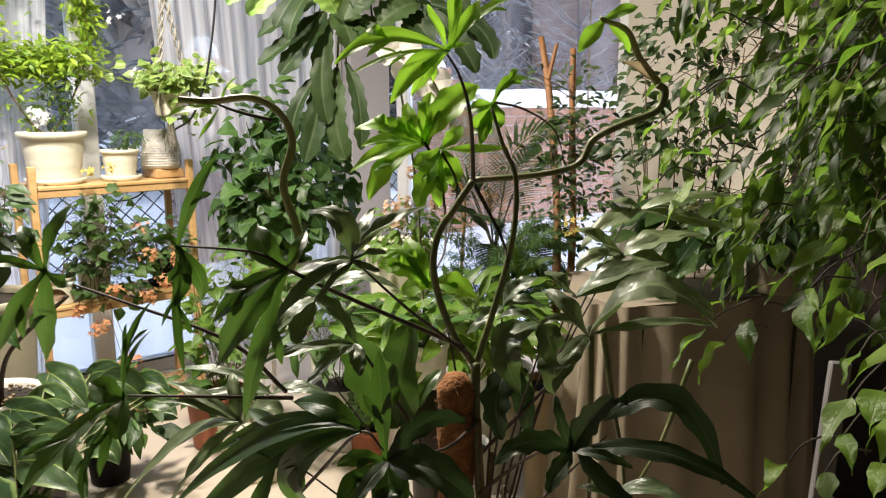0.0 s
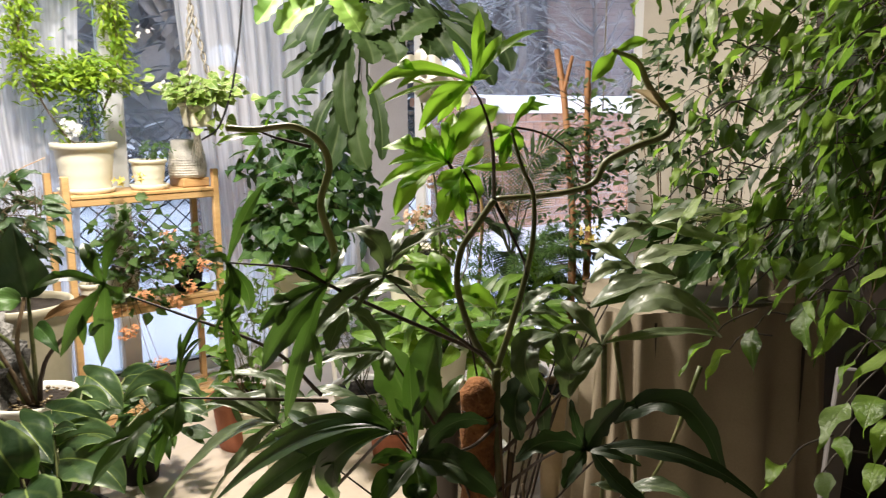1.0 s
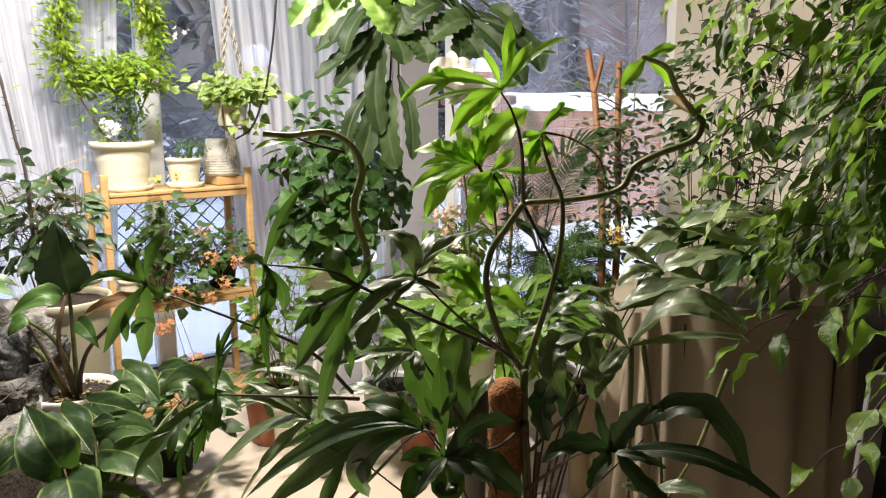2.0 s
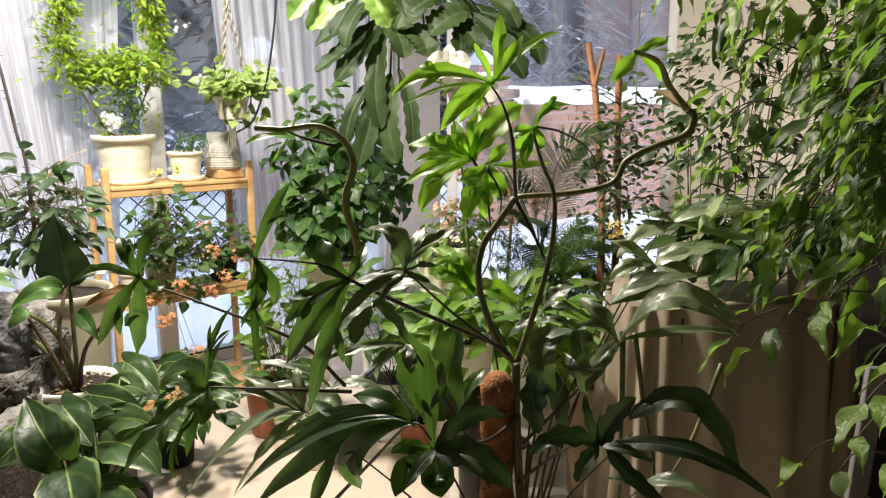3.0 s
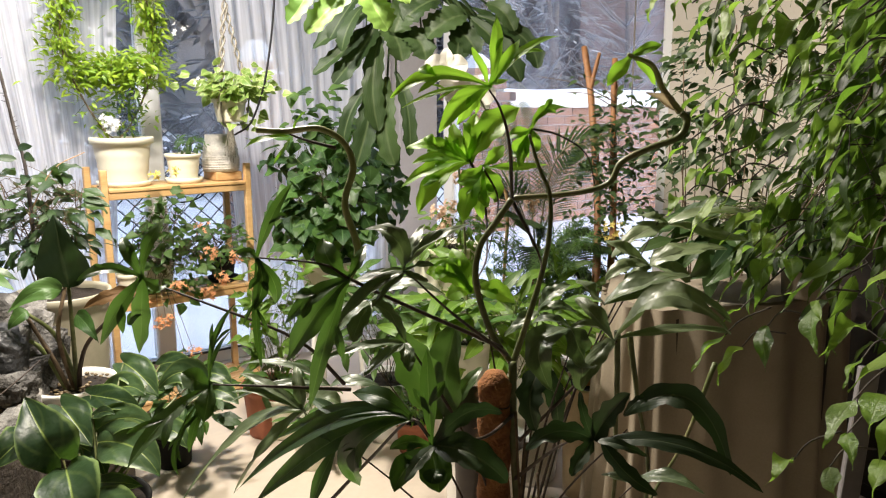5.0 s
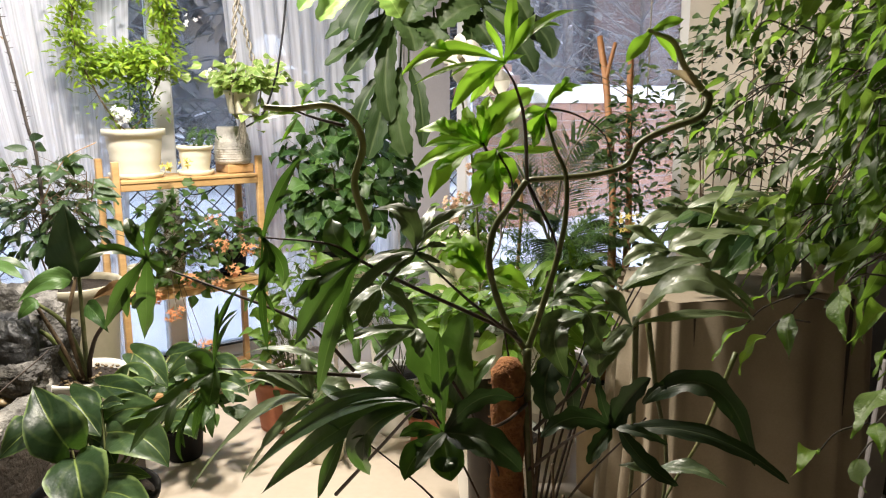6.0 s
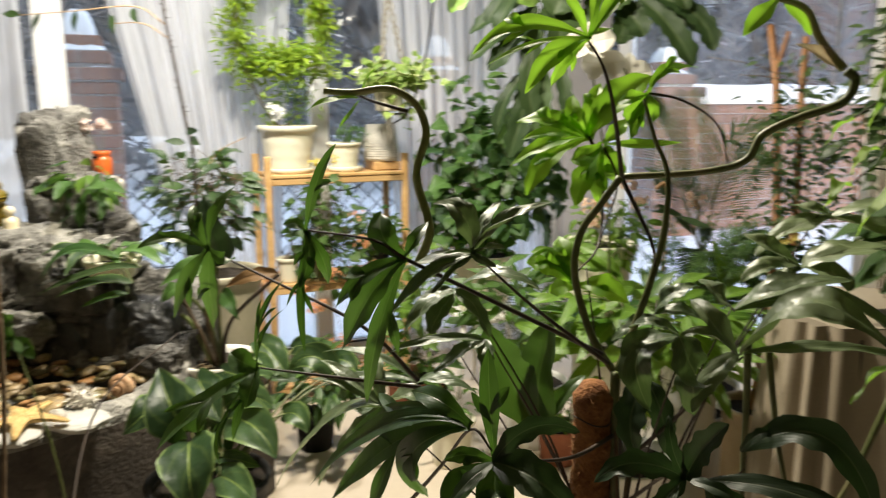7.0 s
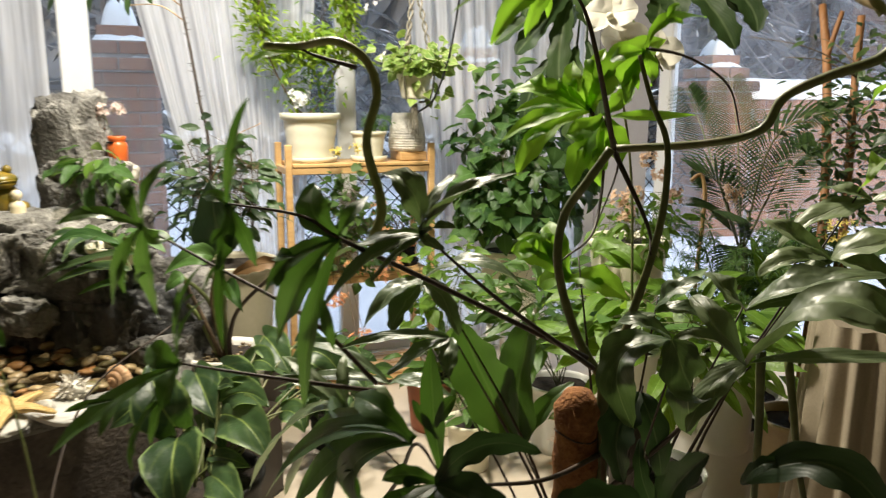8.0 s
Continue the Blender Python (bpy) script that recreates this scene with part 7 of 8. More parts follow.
# ---------------- the fountain ----------------
def rock(g, c, r, flat=(1, 1, 1), rough=0.45, n=54, m=34, seed=0.0, square=0.75):
    vs, fs = [], []
    c = Vector(c)
    for i in range(m + 1):
        th = math.pi * i / m
        for k in range(n):
            a = 2 * math.pi * k / n
            d = V(math.sin(th) * math.cos(a), math.sin(th) * math.sin(a), math.cos(th))
            e = V(*(math.copysign(abs(v) ** square, v) for v in d))
            q = 1 + rough * 0.9 * noise.noise(d * 1.4 + V(seed, 0, seed)) + rough * (0.55 - 1.1 * abs(noise.noise(d * 2.6 + V(0, seed, 1)))) + rough * (0.2 - 0.5 * abs(noise.noise(d * 6.5 + V(seed, 2, 0)))) + rough * 0.16 * noise.noise(d * 15 + V(seed, 5, 0))
            vs.append(c + V(e.x * flat[0], e.y * flat[1], e.z * flat[2]) * r * q)
    for i in range(m):
        for k in range(n):
            fs.append((i * n + k, (i + 1) * n + k, (i + 1) * n + (k + 1) % n, i * n + (k + 1) % n))
    return g.add(vs, fs)


FC = V(-1.72, 1.72, 0)
ft = thing("rock_fountain", FC, "grey artificial rock fountain with a pebble basin and dark wet stones", "fountain")
g = Geo()
vs, fs, na = [], [], 72
prof = [(0.40, 0.0), (0.44, 0.08), (0.46, 0.25), (0.47, 0.40), (0.475, 0.49), (0.47, 0.525), (0.445, 0.54), (0.41, 0.535), (0.39, 0.50), (0.37, 0.46), (0.0, 0.45)]
for i, (r, z) in enumerate(prof):
    for k in range(na):
        a = 2 * math.pi * k / na
        d = V(math.cos(a), math.sin(a), 0)
        q = 1 + (0.05 * noise.noise(V(d.x * 2, d.y * 2, z * 3)) + 0.025 * noise.noise(V(d.x * 7, d.y * 7, z * 11)) + 0.012 * noise.noise(V(d.x * 19, d.y * 19, z * 30)))
        vs.append(FC + V(d.x * r * q, d.y * r * q, z + (0.018 * noise.noise(V(d.x * 4, d.y * 4, 7)) if z > 0.3 else 0)))
# Face darkened and rim paled: light from above is partly in these colours.
for name, a, b, mat, label in (("basin", 0, 4, M_basin, "rough brown stone basin, shade on its face partly in the colour"), ("basin_rim", 4, 8, M_pale_rock, "pale stone rim"), ("basin_bed", 8, 10, M_rock, "")):
    fs = [(i * na + k, i * na + (k + 1) % na, (i + 1) * na + (k + 1) % na, (i + 1) * na + k) for i in range(b - a) for k in range(na)]
    part(name, Geo().add(vs[a * na:(b + 1) * na], fs), mat, ft, label)
for c, r, flat, mat, sd in (((-2.09, 2.30, 1.06), 0.105, (0.95, 0.8, 2.0), M_pale_rock, 1.0), ((-1.965, 2.22, 0.93), 0.115, (1.0, 0.8, 1.05), M_pale_rock, 2.0), ((-1.87, 2.2, 0.84), 0.11, (1.1, 0.8, 0.9), M_rock, 3.0),
                            ((-2.02, 1.92, 0.80), 0.16, (1.3, 1.0, 0.62), M_pale_rock, 4.0), ((-1.83, 1.98, 0.80), 0.13, (1.2, 0.9, 0.7), M_pale_rock, 5.0), ((-1.66, 1.96, 0.74), 0.13, (1.2, 0.9, 0.6), M_rock, 6.0),
                            ((-1.69, 1.93, 0.60), 0.10, (0.8, 0.8, 1.1), M_wet_rock, 7.0), ((-1.56, 1.94, 0.60), 0.11, (0.8, 0.8, 1.15), M_wet_rock, 8.0), ((-1.86, 1.90, 0.60), 0.10, (0.8, 0.8, 1.1), M_rock, 9.0),
                            ((-1.45, 1.95, 0.62), 0.085, (0.9, 0.9, 1.1), M_wet_rock, 10.0), ((-1.36, 1.86, 0.56), 0.055, (1.2, 0.9, 0.75), M_rock, 11.0), ((-1.78, 1.98, 0.66), 0.12, (1.2, 0.8, 1.0), M_wet_rock, 12.0),
                            ((-2.02, 1.80, 0.60), 0.10, (1.0, 1.0, 1.2), M_rock, 13.0), ((-1.43, 1.36, 0.535), 0.085, (1.3, 0.7, 0.17), M_white_stone, 18.0), ((-1.31, 1.48, 0.535), 0.075, (1.1, 0.8, 0.18), M_white_stone, 19.0), ((-1.80, 1.80, 0.64), 0.065, (1.3, 0.8, 0.8), M_pale_rock, 16.0), ((-1.95, 1.86, 0.76), 0.075, (1.2, 0.9, 0.7), M_rock, 17.0), ((-2.05, 2.1, 0.45), 0.28, (1.1, 0.8, 1.2), M_rock, 14.0), ((-1.62, 2.02, 0.42), 0.22, (1.2, 0.7, 1.3), M_rock, 15.0)):
    part("stone", rock(Geo(), c, r, flat, 0.10 if mat == M_white_stone else 0.30 if sd < 1.5 else 0.24 if mat == M_wet_rock else 0.38, seed=sd, square=0.45 if sd < 6.5 else 0.7), mat, ft)
PEB = [ball(Geo(), (0, 0, 0), 1, 10, 6, 0.25, (1, 0.75, 0.4), k * 3.3).mesh("pebble") for k in range(4)]
for me, mat in zip(PEB, (M_pebble, M_pebble_rust, M_pebble_olive, M_pebble)):
    me.materials.append(mat)
rr = random.Random(44)
for k in range(290):
    a, r = rr.uniform(0, 6.28), 0.37 * rr.random() ** 0.5
    p = FC + V(r * math.cos(a), r * math.sin(a), 0.478 + rr.uniform(0, 0.03) + 0.11 * r / 0.37 * max(0, math.sin(a)))
    placed("pebble", PEB[k % 4], Matrix.Translation(p) @ Euler((rr.uniform(-.4, .4), rr.uniform(-.4, .4), rr.uniform(0, 6.28))).to_matrix().to_4x4() @ Matrix.Scale(rr.uniform(0.016, 0.035), 4), ft)

star = thing("starfish", (-1.41, 1.42, 0.545), "dry ochre starfish lying on the basin rim", "starfish")
g = Geo()
SC = V(-1.385, 1.395, 0.562)
for k in range(5):
    a = 6.28 * k / 5 + 0.35
    d = V(math.cos(a), math.sin(a), 0.0)
    n = V(-d.y, d.x, 0.0)
    bend = 0.012 * math.sin(k * 2.4)
    axis = [SC, SC + d * 0.05 + n * bend + V(0, 0, 0.004), SC + d * 0.108 + n * bend * 2.2 + V(0, 0, -0.006 + 0.006 * (k % 2))]
    for off in (-0.007, 0.0, 0.007):
        tube(g, [axis[0] + n * off, axis[1] + n * off * 0.9, axis[2] + n * off * 0.2], 0.012, 0.004, 8, 6, 0.12)
    ln = spline(axis, 12)
    for j, p in enumerate(ln[2:-1]):
        f = 1 - j / len(ln)
        for s_ in (-1, -0.35, 0.35, 1):
            q = p + n * s_ * 0.016 * f
            tube(g, [q, q + n * s_ * 0.011 * f + V(0, 0, (0.017 - 0.010 * abs(s_)) * (0.5 + 0.5 * f))], 0.0036, 0.001, 5, 1)
part("body", g, M_starfish, star)
shell = thing("sea_shell", (-1.35, 1.55, 0.52), "pale spiny sea shell on the basin rim", "shell")
g = Geo()
sc = V(-1.345, 1.54, 0.562)
ball(g, sc, 0.03, 18, 12, 0.2, (1.1, 1, 0.9), 2.0)
rs = random.Random(31)
for k in range(90):
    z = 1 - 2 * (k + 0.5) / 90
    a = k * 2.4
    r = math.sqrt(1 - z * z)
    d = V(r * math.cos(a), r * math.sin(a), z)
    e = V(rs.uniform(-.4, .4), rs.uniform(-.4, .4), rs.uniform(-.3, .5))
    blade(g, sc + d * 0.024, sc + d * rs.uniform(0.038, 0.05) + e * 0.014, 0.014, ovate, e + V(0.1, 0, 1), 4, 1, 0.4, 0.1)
part("whorl", g, M_shell, shell)
ball_ = Geo()
ball(ball_, V(-1.34, 1.455, 0.556), 0.02, 12, 8, 0.3, (1.2, 0.8, 0.7), 4.0)
solid("small_shell", ball_, M_shell, "small pale shell beside the starfish", "shell")
conch = thing("sea_shell", (-1.345, 1.69, 0.5), "peach coloured spiral shell among the pebbles", "shell")
g = Geo()
for k in range(60):
    t = k / 59
    a = t * 17
    r = 0.026 * (1 - t)
    ball(g, V(-1.345, 1.69, 0.545) + V(math.cos(a) * r, -0.035 * t, math.sin(a) * r), 0.013 * (1 - t) + 0.0022, 8, 6, 0.1)
part("whorls", g, M_conch, conch)

FR = V(-2.03, 1.94, 0.90)
g = Geo()
ball(g, FR + V(0, 0, 0.06), 0.052, 24, 16, 0.1, (1.0, 0.95, 1.25))
ball(g, FR + V(0.012, -0.014, 0.128), 0.054, 24, 14, 0.06, (1.05, 1.0, 0.5))
ball(g, FR + V(0.018, -0.02, 0.116), 0.053, 24, 12, 0.04, (1.0, 0.98, 0.36))
tube(g, [FR + V(0.018 + 0.0545 * math.cos(a), -0.02 + 0.0535 * math.sin(a), 0.121 + 0.004 * math.cos(2 * a)) for a in [-2.4 + 0.32 * k for k in range(11)]], 0.0028, n=6, steps=3)
for s in (-1, 1):
    ball(g, FR + V(0.026 * s * 0.8 + 0.01, 0.026 * s * 0.6 - 0.01, 0.158), 0.015, 12, 8)
    ball(g, FR + V(0.05 * s * 0.8, 0.05 * s * 0.6, 0.03), 0.034, 12, 8, 0.1, (1, 1, 0.8))
    tube(g, [FR + V(0.035 * s * 0.8 + 0.02, 0.035 * s * 0.6 - 0.02, 0.08), FR + V(0.045 * s * 0.8 + 0.05, 0.045 * s * 0.6 - 0.04, 0.04), FR + V(0.03 * s + 0.055, 0.03 * s - 0.045, 0.004)], 0.012, 0.01, 8, 5)
solid("frog_figurine", g, M_frog, "glazed ochre frog figurine sitting on the fountain rock", "figurine")
FG = V(-1.90, 1.89, 0.895)
g = Geo()
lathe(g, [(0.026, 0), (0.03, 0.012), (0.022, 0.03), (0.024, 0.055), (0.02, 0.068), (0.009, 0.076), (0.008, 0.08)], 18, Matrix.Translation(FG))
ball(g, FG + V(0, 0, 0.092), 0.017, 12, 8)
solid("small_figurine", g, M_figure, "small ivory figurine beside the glazed frog", "figurine")

OP = V(-1.935, 2.35, 1.06)
op = thing("orange_jar", OP, "small orange jar with two pale dried flowers", "vase")
g = Geo()
lathe(g, [(0.03, 0), (0.034, 0.006), (0.035, 0.055), (0.031, 0.066), (0.026, 0.07), (0.031, 0.076), (0.032, 0.088), (0.028, 0.09), (0.024, 0.08), (0.02, 0.06)], 28, Matrix.Translation(OP))
part("jar", g, M_orange_pot, op)
part("slot", box(Geo(), (-0.012, -0.0357, 0.064), (0.012, -0.031, 0.071), Matrix.Translation(OP)), M_dark_pot, op, smooth=False)
for dx, h in ((0.02, 0.185), (-0.055, 0.18)):
    part("flower_stalk", tube(Geo(), [OP + V(0, 0, 0.07), OP + V(dx * 0.6, 0, h * 0.7), OP + V(dx, 0, h)], 0.0016, n=5), M_stem, op)
    flowers(op, "flower_head", OP + V(dx, -0.005, h), 0.02, 26, 0.014, M_pink, 5, int(h * 1000))
part("white_base", rock(Geo(), OP + V(0.03, -0.02, -0.04), 0.045, (1.2, 1, 0.85), 0.2), M_shell, op)
ivy = bush("ivy", (-1.80, 2.16, 0.9), (-1.79, 2.10, 1.06), (0.12, 0.08, 0.12), 24, LITS, 0.10, "ivy with dark leaves growing on the fountain rock", M_stem, shell=0.1, stems=5, loose=20, loose_mat=M_bright, r_stem=0.002, seed=19)

bw = thing("cream_bowl", (-1.52, 1.90, 0.84), "low cream bowl with a young plant on the rock", "bowl")
pot(bw, (-1.53, 1.90, 0.80), 0.085, 0.065, 0.06, M_cream, 0.008)
for k in range(9):
    a = k * 0.7
    b0 = V(-1.53, 1.90, 0.85)
    d = V(math.cos(a), math.sin(a) * 0.8 - 0.2, 0.7)
    p = b0 + d * 0.05
    g = Geo()
    tip = p + V(d.x, d.y, -0.15) * rnd(0.10, 0.2)
    blade(g, p, tip, 0.05, lance, (0, -0.3, 1), 12, 3, 0.3, 0.25, 0.08)
    part("leaf", g, M_pale_vein if k % 2 else M_heart, bw)
    part("stalk", tube(Geo(), [b0, p], 0.003, n=6), M_stem, bw)
for base, mid, tip, w, mat in (((-1.295, 1.74, 0.876), (-1.423, 1.7, 0.862), (-1.593, 1.68, 0.791), 0.032, M_strap), ((-1.323, 1.74, 0.83), (-1.415, 1.7, 0.836), (-1.523, 1.67, 0.79), 0.042, M_pale_vein),
                               ((-1.338, 1.74, 0.799), (-1.388, 1.7, 0.793), (-1.451, 1.68, 0.765), 0.03, M_heart), ((-1.41, 1.8, 0.881), (-1.564, 1.78, 0.899), (-1.643, 1.74, 0.823), 0.045, M_heart)):
    g = Geo()
    bowed(g, base, mid, tip, w, lance, (0, -0.5, 0.85), 16, 4, 0.3, 0.06, 0.2, base[0] * 30, 0.2)
    part("leaf", g, mat, bw)
    part("stalk", tube(Geo(), [(-1.53, 1.90, 0.84), Vector(base).lerp(V(-1.53, 1.90, 0.9), 0.5), base], 0.003, n=6), M_stem, bw)
for k, (c, r, h, sd) in enumerate((((-1.80, 1.56, 0.70), 0.085, 0.13, 51), ((-1.52, 1.24, 0.545), 0.085, 0.15, 52))):
    ob = bush("potted_fern_plant", V(*c) + V(0, 0, h), V(*c) + V(-0.02, 0, h + 0.14), (0.13, 0.1, 0.13), 44, DARKS, 0.07, "green leafy plant in a cream pot beside the fountain", M_stem, group="pots beside the fountain", shell=0.1, stems=6, loose=40, loose_mat=M_green, r_stem=0.002, seed=sd)
    pot(ob, c, r, r * 0.75, h, M_cream, 0.008, saucer=r * 1.1)
    if k == 0:
        part("stone_foot", rock(Geo(), (-1.80, 1.56, 0.62), 0.09, (1, 1, 0.9), 0.2), M_rock, ob)
def asparagus(at, count, reach, low, high, label, seed, pot_spec=None):
    """Fine feathery fronds that arch from one foot."""
    r = random.Random(seed)
    p0 = Vector(at)
    ob = thing("asparagus_fern", at, label, "plant")
    if pot_spec:
        pot(ob, (p0.x, p0.y, p0.z - pot_spec[2] + 0.03), *pot_spec)
    for k in range(count):
        a = r.uniform(0, 6.28)
        p2 = p0 + V(math.cos(a) * reach * r.uniform(0.6, 1.1), math.sin(a) * reach * r.uniform(0.5, 1), r.uniform(low, high))
        mid = p0.lerp(p2, 0.5) + V(0, 0, 0.3 * reach + 0.03)
        ln = spline([p0, mid, p2], 10)
        g = Geo()
        tube(g, [p0, mid, p2], 0.0016, 0.0007, 4, 5)
        for q in ln[6:]:
            for j in range(8):
                e = q + V(r.uniform(-1, 1), r.uniform(-1, 1), r.uniform(-.6, .5)).normalized() * r.uniform(0.02, 0.05)
                blade(g, q, e, 0.0042, lance, (0, -0.4, 1), 2, 1)
        part("frond", g, M_green, ob)
    return ob


asparagus((-2.03, 1.70, 0.78), 18, 0.17, 0.18, 0.36, "feathery asparagus fern beside the fountain", 71)
asparagus((0.17, 2.46, 0.55), 30, 0.24, 0.12, 0.44, "feathery fine-leaved fern in a white pot by the window", 72, (0.10, 0.08, 0.3, M_white_pot))
g = Geo()
tube(g, [(0.06, 2.60, 0.45), (0.065, 2.62, 0.75), (0.075, 2.62, 0.98), (0.06, 2.63, 1.06), (0.03, 2.62, 1.045)], 0.007, 0.006, 8, 8)
solid("cane_hoop", g, M_pine, "bent yellow cane stuck in the flower pot", "support")
g = Geo()
tube(g, [(-1.16, 1.06, 1.34), (-1.10, 1.09, 1.345), (-1.07, 1.10, 1.28), (-1.065, 1.09, 1.1), (-1.03, 1.04, 0.8), (-1.0, 0.98, 0.5), (-0.99, 0.97, 0.0)], 0.0045, n=8, steps=8)
solid("plant_hoop", g, M_brown_stem, "bent brown support wire beside the fountain", "support")
arc = thing("papaya_seedling", (-1.0, 1.15, 0.0), "young plant with a divided leaf on a long stalk", "plant")
pot(arc, (-1.02, 1.16, 0.0), 0.1, 0.08, 0.3, M_dark_pot, 0.008)
petiole(arc, [(-1.02, 1.16, 0.28), (-1.06, 1.17, 0.6), (-1.16, 1.19, 0.85)], 0.0035, M_stem)
lobed_leaf(arc, "finger", (-1.16, 1.19, 0.85), [((-1.22, 1.18, 0.84), (-1.19, 1.18, 0.852), 0.04), ((-1.12, 1.16, 0.91), (-1.142, 1.172, 0.884), 0.03), ((-1.09, 1.17, 0.82), (-1.122, 1.178, 0.842), 0.03), ((-1.18, 1.17, 0.80), (-1.172, 1.175, 0.828), 0.035), ((-1.19, 1.2, 0.9), (-1.176, 1.192, 0.878), 0.03)])
petiole(arc, [(-1.02, 1.16, 0.28), (-1.12, 1.25, 0.42), (-1.21, 1.46, 0.60), (-1.14, 1.68, 0.72)], 0.004)

# ---------------- middle of the room ----------------
orchid = thing("white_orchid", (-0.1, 1.95, 0.0), "white moth orchid with large round petals on a tall stem", "plant")
pot(orchid, (-0.05, 2.05, 0.55), 0.07, 0.055, 0.13, M_white_pot, 0.006)
part("stand", tube(Geo(), [(-0.05, 2.05, 0.0), (-0.05, 2.05, 0.549)], 0.03, 0.05, 14, 3), M_dark_wood, orchid)
part("flower_stem", tube(Geo(), [(-0.05, 2.05, 0.66), (-0.07, 2.03, 1.1), (-0.11, 1.98, 1.38), (-0.10, 1.93, 1.47), (-0.04, 1.9, 1.41), (0.0, 1.9, 1.34)], 0.0035, 0.002, 8, 8), M_stem, orchid)
for k, (c, s) in enumerate((((-0.105, 1.85, 1.452), 0.056), ((-0.075, 1.86, 1.405), 0.05), ((-0.035, 2.12, 1.39), 0.06))):
    c = Vector(c)
    g = Geo()
    n = V(rnd(-.5, .3), -0.85, rnd(-0.1, 0.4)).normalized()
    t = n.cross(V(0, 0, 1)).normalized()
    b = t.cross(n)
    for a, L, w in ((0.15, 1.0, 1.15), (3.0, 1.0, 1.15), (1.57, 0.95, 0.62), (3.95, 0.9, 0.6), (5.48, 0.9, 0.6)):
        d = (t * math.cos(a) + b * math.sin(a) + n * 0.12).normalized()
        blade(g, c, c + d * s * L, s * w, lambda v: math.sin(math.pi * min(1, v * 0.9 + 0.08)) ** 0.55, n, 8, 3, 0.1, 0.1, 0.03)
    ball(g, c + n * 0.008 - b * 0.006, 0.008, 8, 6)
    part("flower", g, M_petal, orchid)
for d in ((-0.2, -0.05, 0.1), (0.18, -0.06, 0.08), (-0.05, -0.2, 0.12), (0.1, 0.15, 0.1)):
    g = Geo()
    blade(g, (-0.05, 2.05, 0.67), V(-0.05, 2.05, 0.67) + V(*d), 0.06, strap, (0, 0, 1), 10, 2, 0.3, 0.3)
    part("leaf", g, M_heart, orchid)


def frond_palm(at, ends, label, size=0.11, n=34, pot_spec=None):
    at = Vector(at)
    ob = thing("cycad", at, label, "palm")
    if pot_spec:
        pot(ob, (at.x, at.y, 0.0), *pot_spec)
    for mid, e in ends:
        e = Vector(e)
        mid = Vector(mid) if mid else at.lerp(e, 0.55) + V(0, 0, 0.12 * (e - at).length)
        ln = spline([at, mid, e], 12)
        fr = part("frond", tube(Geo(), [at, mid, e], 0.004, 0.0014, 6, 6), M_stem, ob)
        g = Geo()
        for j in range(n * 2):
            t = 0.22 + 0.77 * (j // 2) / n
            i = min(int(t * (len(ln) - 1)), len(ln) - 2)
            p = ln[i].lerp(ln[i + 1], t * (len(ln) - 1) - i)
            d = (ln[i + 1] - ln[i]).normalized()
            s = d.cross(V(0.1, -0.5, 0.9)).normalized() * (1 if j % 2 else -1)
            L = size * 1.25 * (0.35 + 0.65 * math.sin(math.pi * min(1, t * 1.02)) ** 0.6)
            blade(g, p, p + (s + d * 0.7 + V(0, 0, -0.12)).normalized() * L, 0.0065, lance, (0, -0.5, 0.9), 3, 1, 0.3, 0.12)
        part("frond_blade", g, M_frond, fr, kind="stuff")
    return ob


frond_palm((0.19, 2.80, 0.80), [((0.156, 2.9, 1.136), (0.113, 3.02, 1.367)), ((0.255, 2.72, 1.165), (0.42, 2.64, 1.27)), ((0.299, 2.95, 1.053), (0.395, 3.0, 1.155)), ((0.112, 2.85, 1.008), (0.023, 2.8, 1.065)), ((0.05, 3.0, 1.15), (-0.03, 3.05, 1.33)),
                                (None, (0.10, 2.45, 0.98)), (None, (0.45, 2.6, 0.86)), (None, (0.2, 2.4, 0.80)), (None, (0.44, 2.72, 0.70))],
           "feathery green cycad with arching fronds by the window", 0.10, 46, (0.16, 0.12, 0.34, M_cream))
part("trunk", tube(Geo(), [(0.19, 2.80, 0.3), (0.19, 2.80, 0.82)], 0.035, 0.02, 12, 6, 0.2), M_brown_stem, bpy.data.objects["cycad"])


stakes = thing("staked_plant", (0.44, 2.72, 0.0), "small-leaved plant tied to two cut orange wooden stakes", "plant")
pot(stakes, (0.37, 2.42, 0.0), 0.115, 0.09, 0.42, M_tan, 0.012)
part("stake", tube(Geo(), [(0.36, 2.43, 0.38), (0.405, 2.66, 0.9), (0.40, 2.9, 1.35), (0.375, 3.0, 1.585)], 0.015, 0.012, 10, 6, 0.12), M_stake, stakes)
part("stake", tube(Geo(), [(0.395, 2.93, 1.42), (0.415, 2.95, 1.5), (0.43, 2.96, 1.56)], 0.009, 0.007, 9, 4, 0.1), M_stake, stakes)
part("stake", tube(Geo(), [(0.40, 2.42, 0.38), (0.46, 2.66, 0.9), (0.465, 2.78, 1.3), (0.467, 2.81, 1.53)], 0.013, 0.011, 10, 6, 0.12), M_stake, stakes)
g = Geo()
rr = random.Random(61)
for k in range(640):
    p = V(0.47, 2.66, 1.1) + V(rr.gauss(0, 0.09), rr.gauss(0, 0.08), rr.gauss(0.05, 0.2))
    if p.z > 1.5:
        p.z = 1.2
    way = V(rr.uniform(-1, 1), rr.uniform(-1, .5), rr.uniform(-.8, .3)).normalized()
    L = rr.uniform(0.025, 0.05)
    blade(g, p, p + way * L, L * 0.45, drip, (0, -0.5, 0.8), 4, 1, 0.2, 0.1)
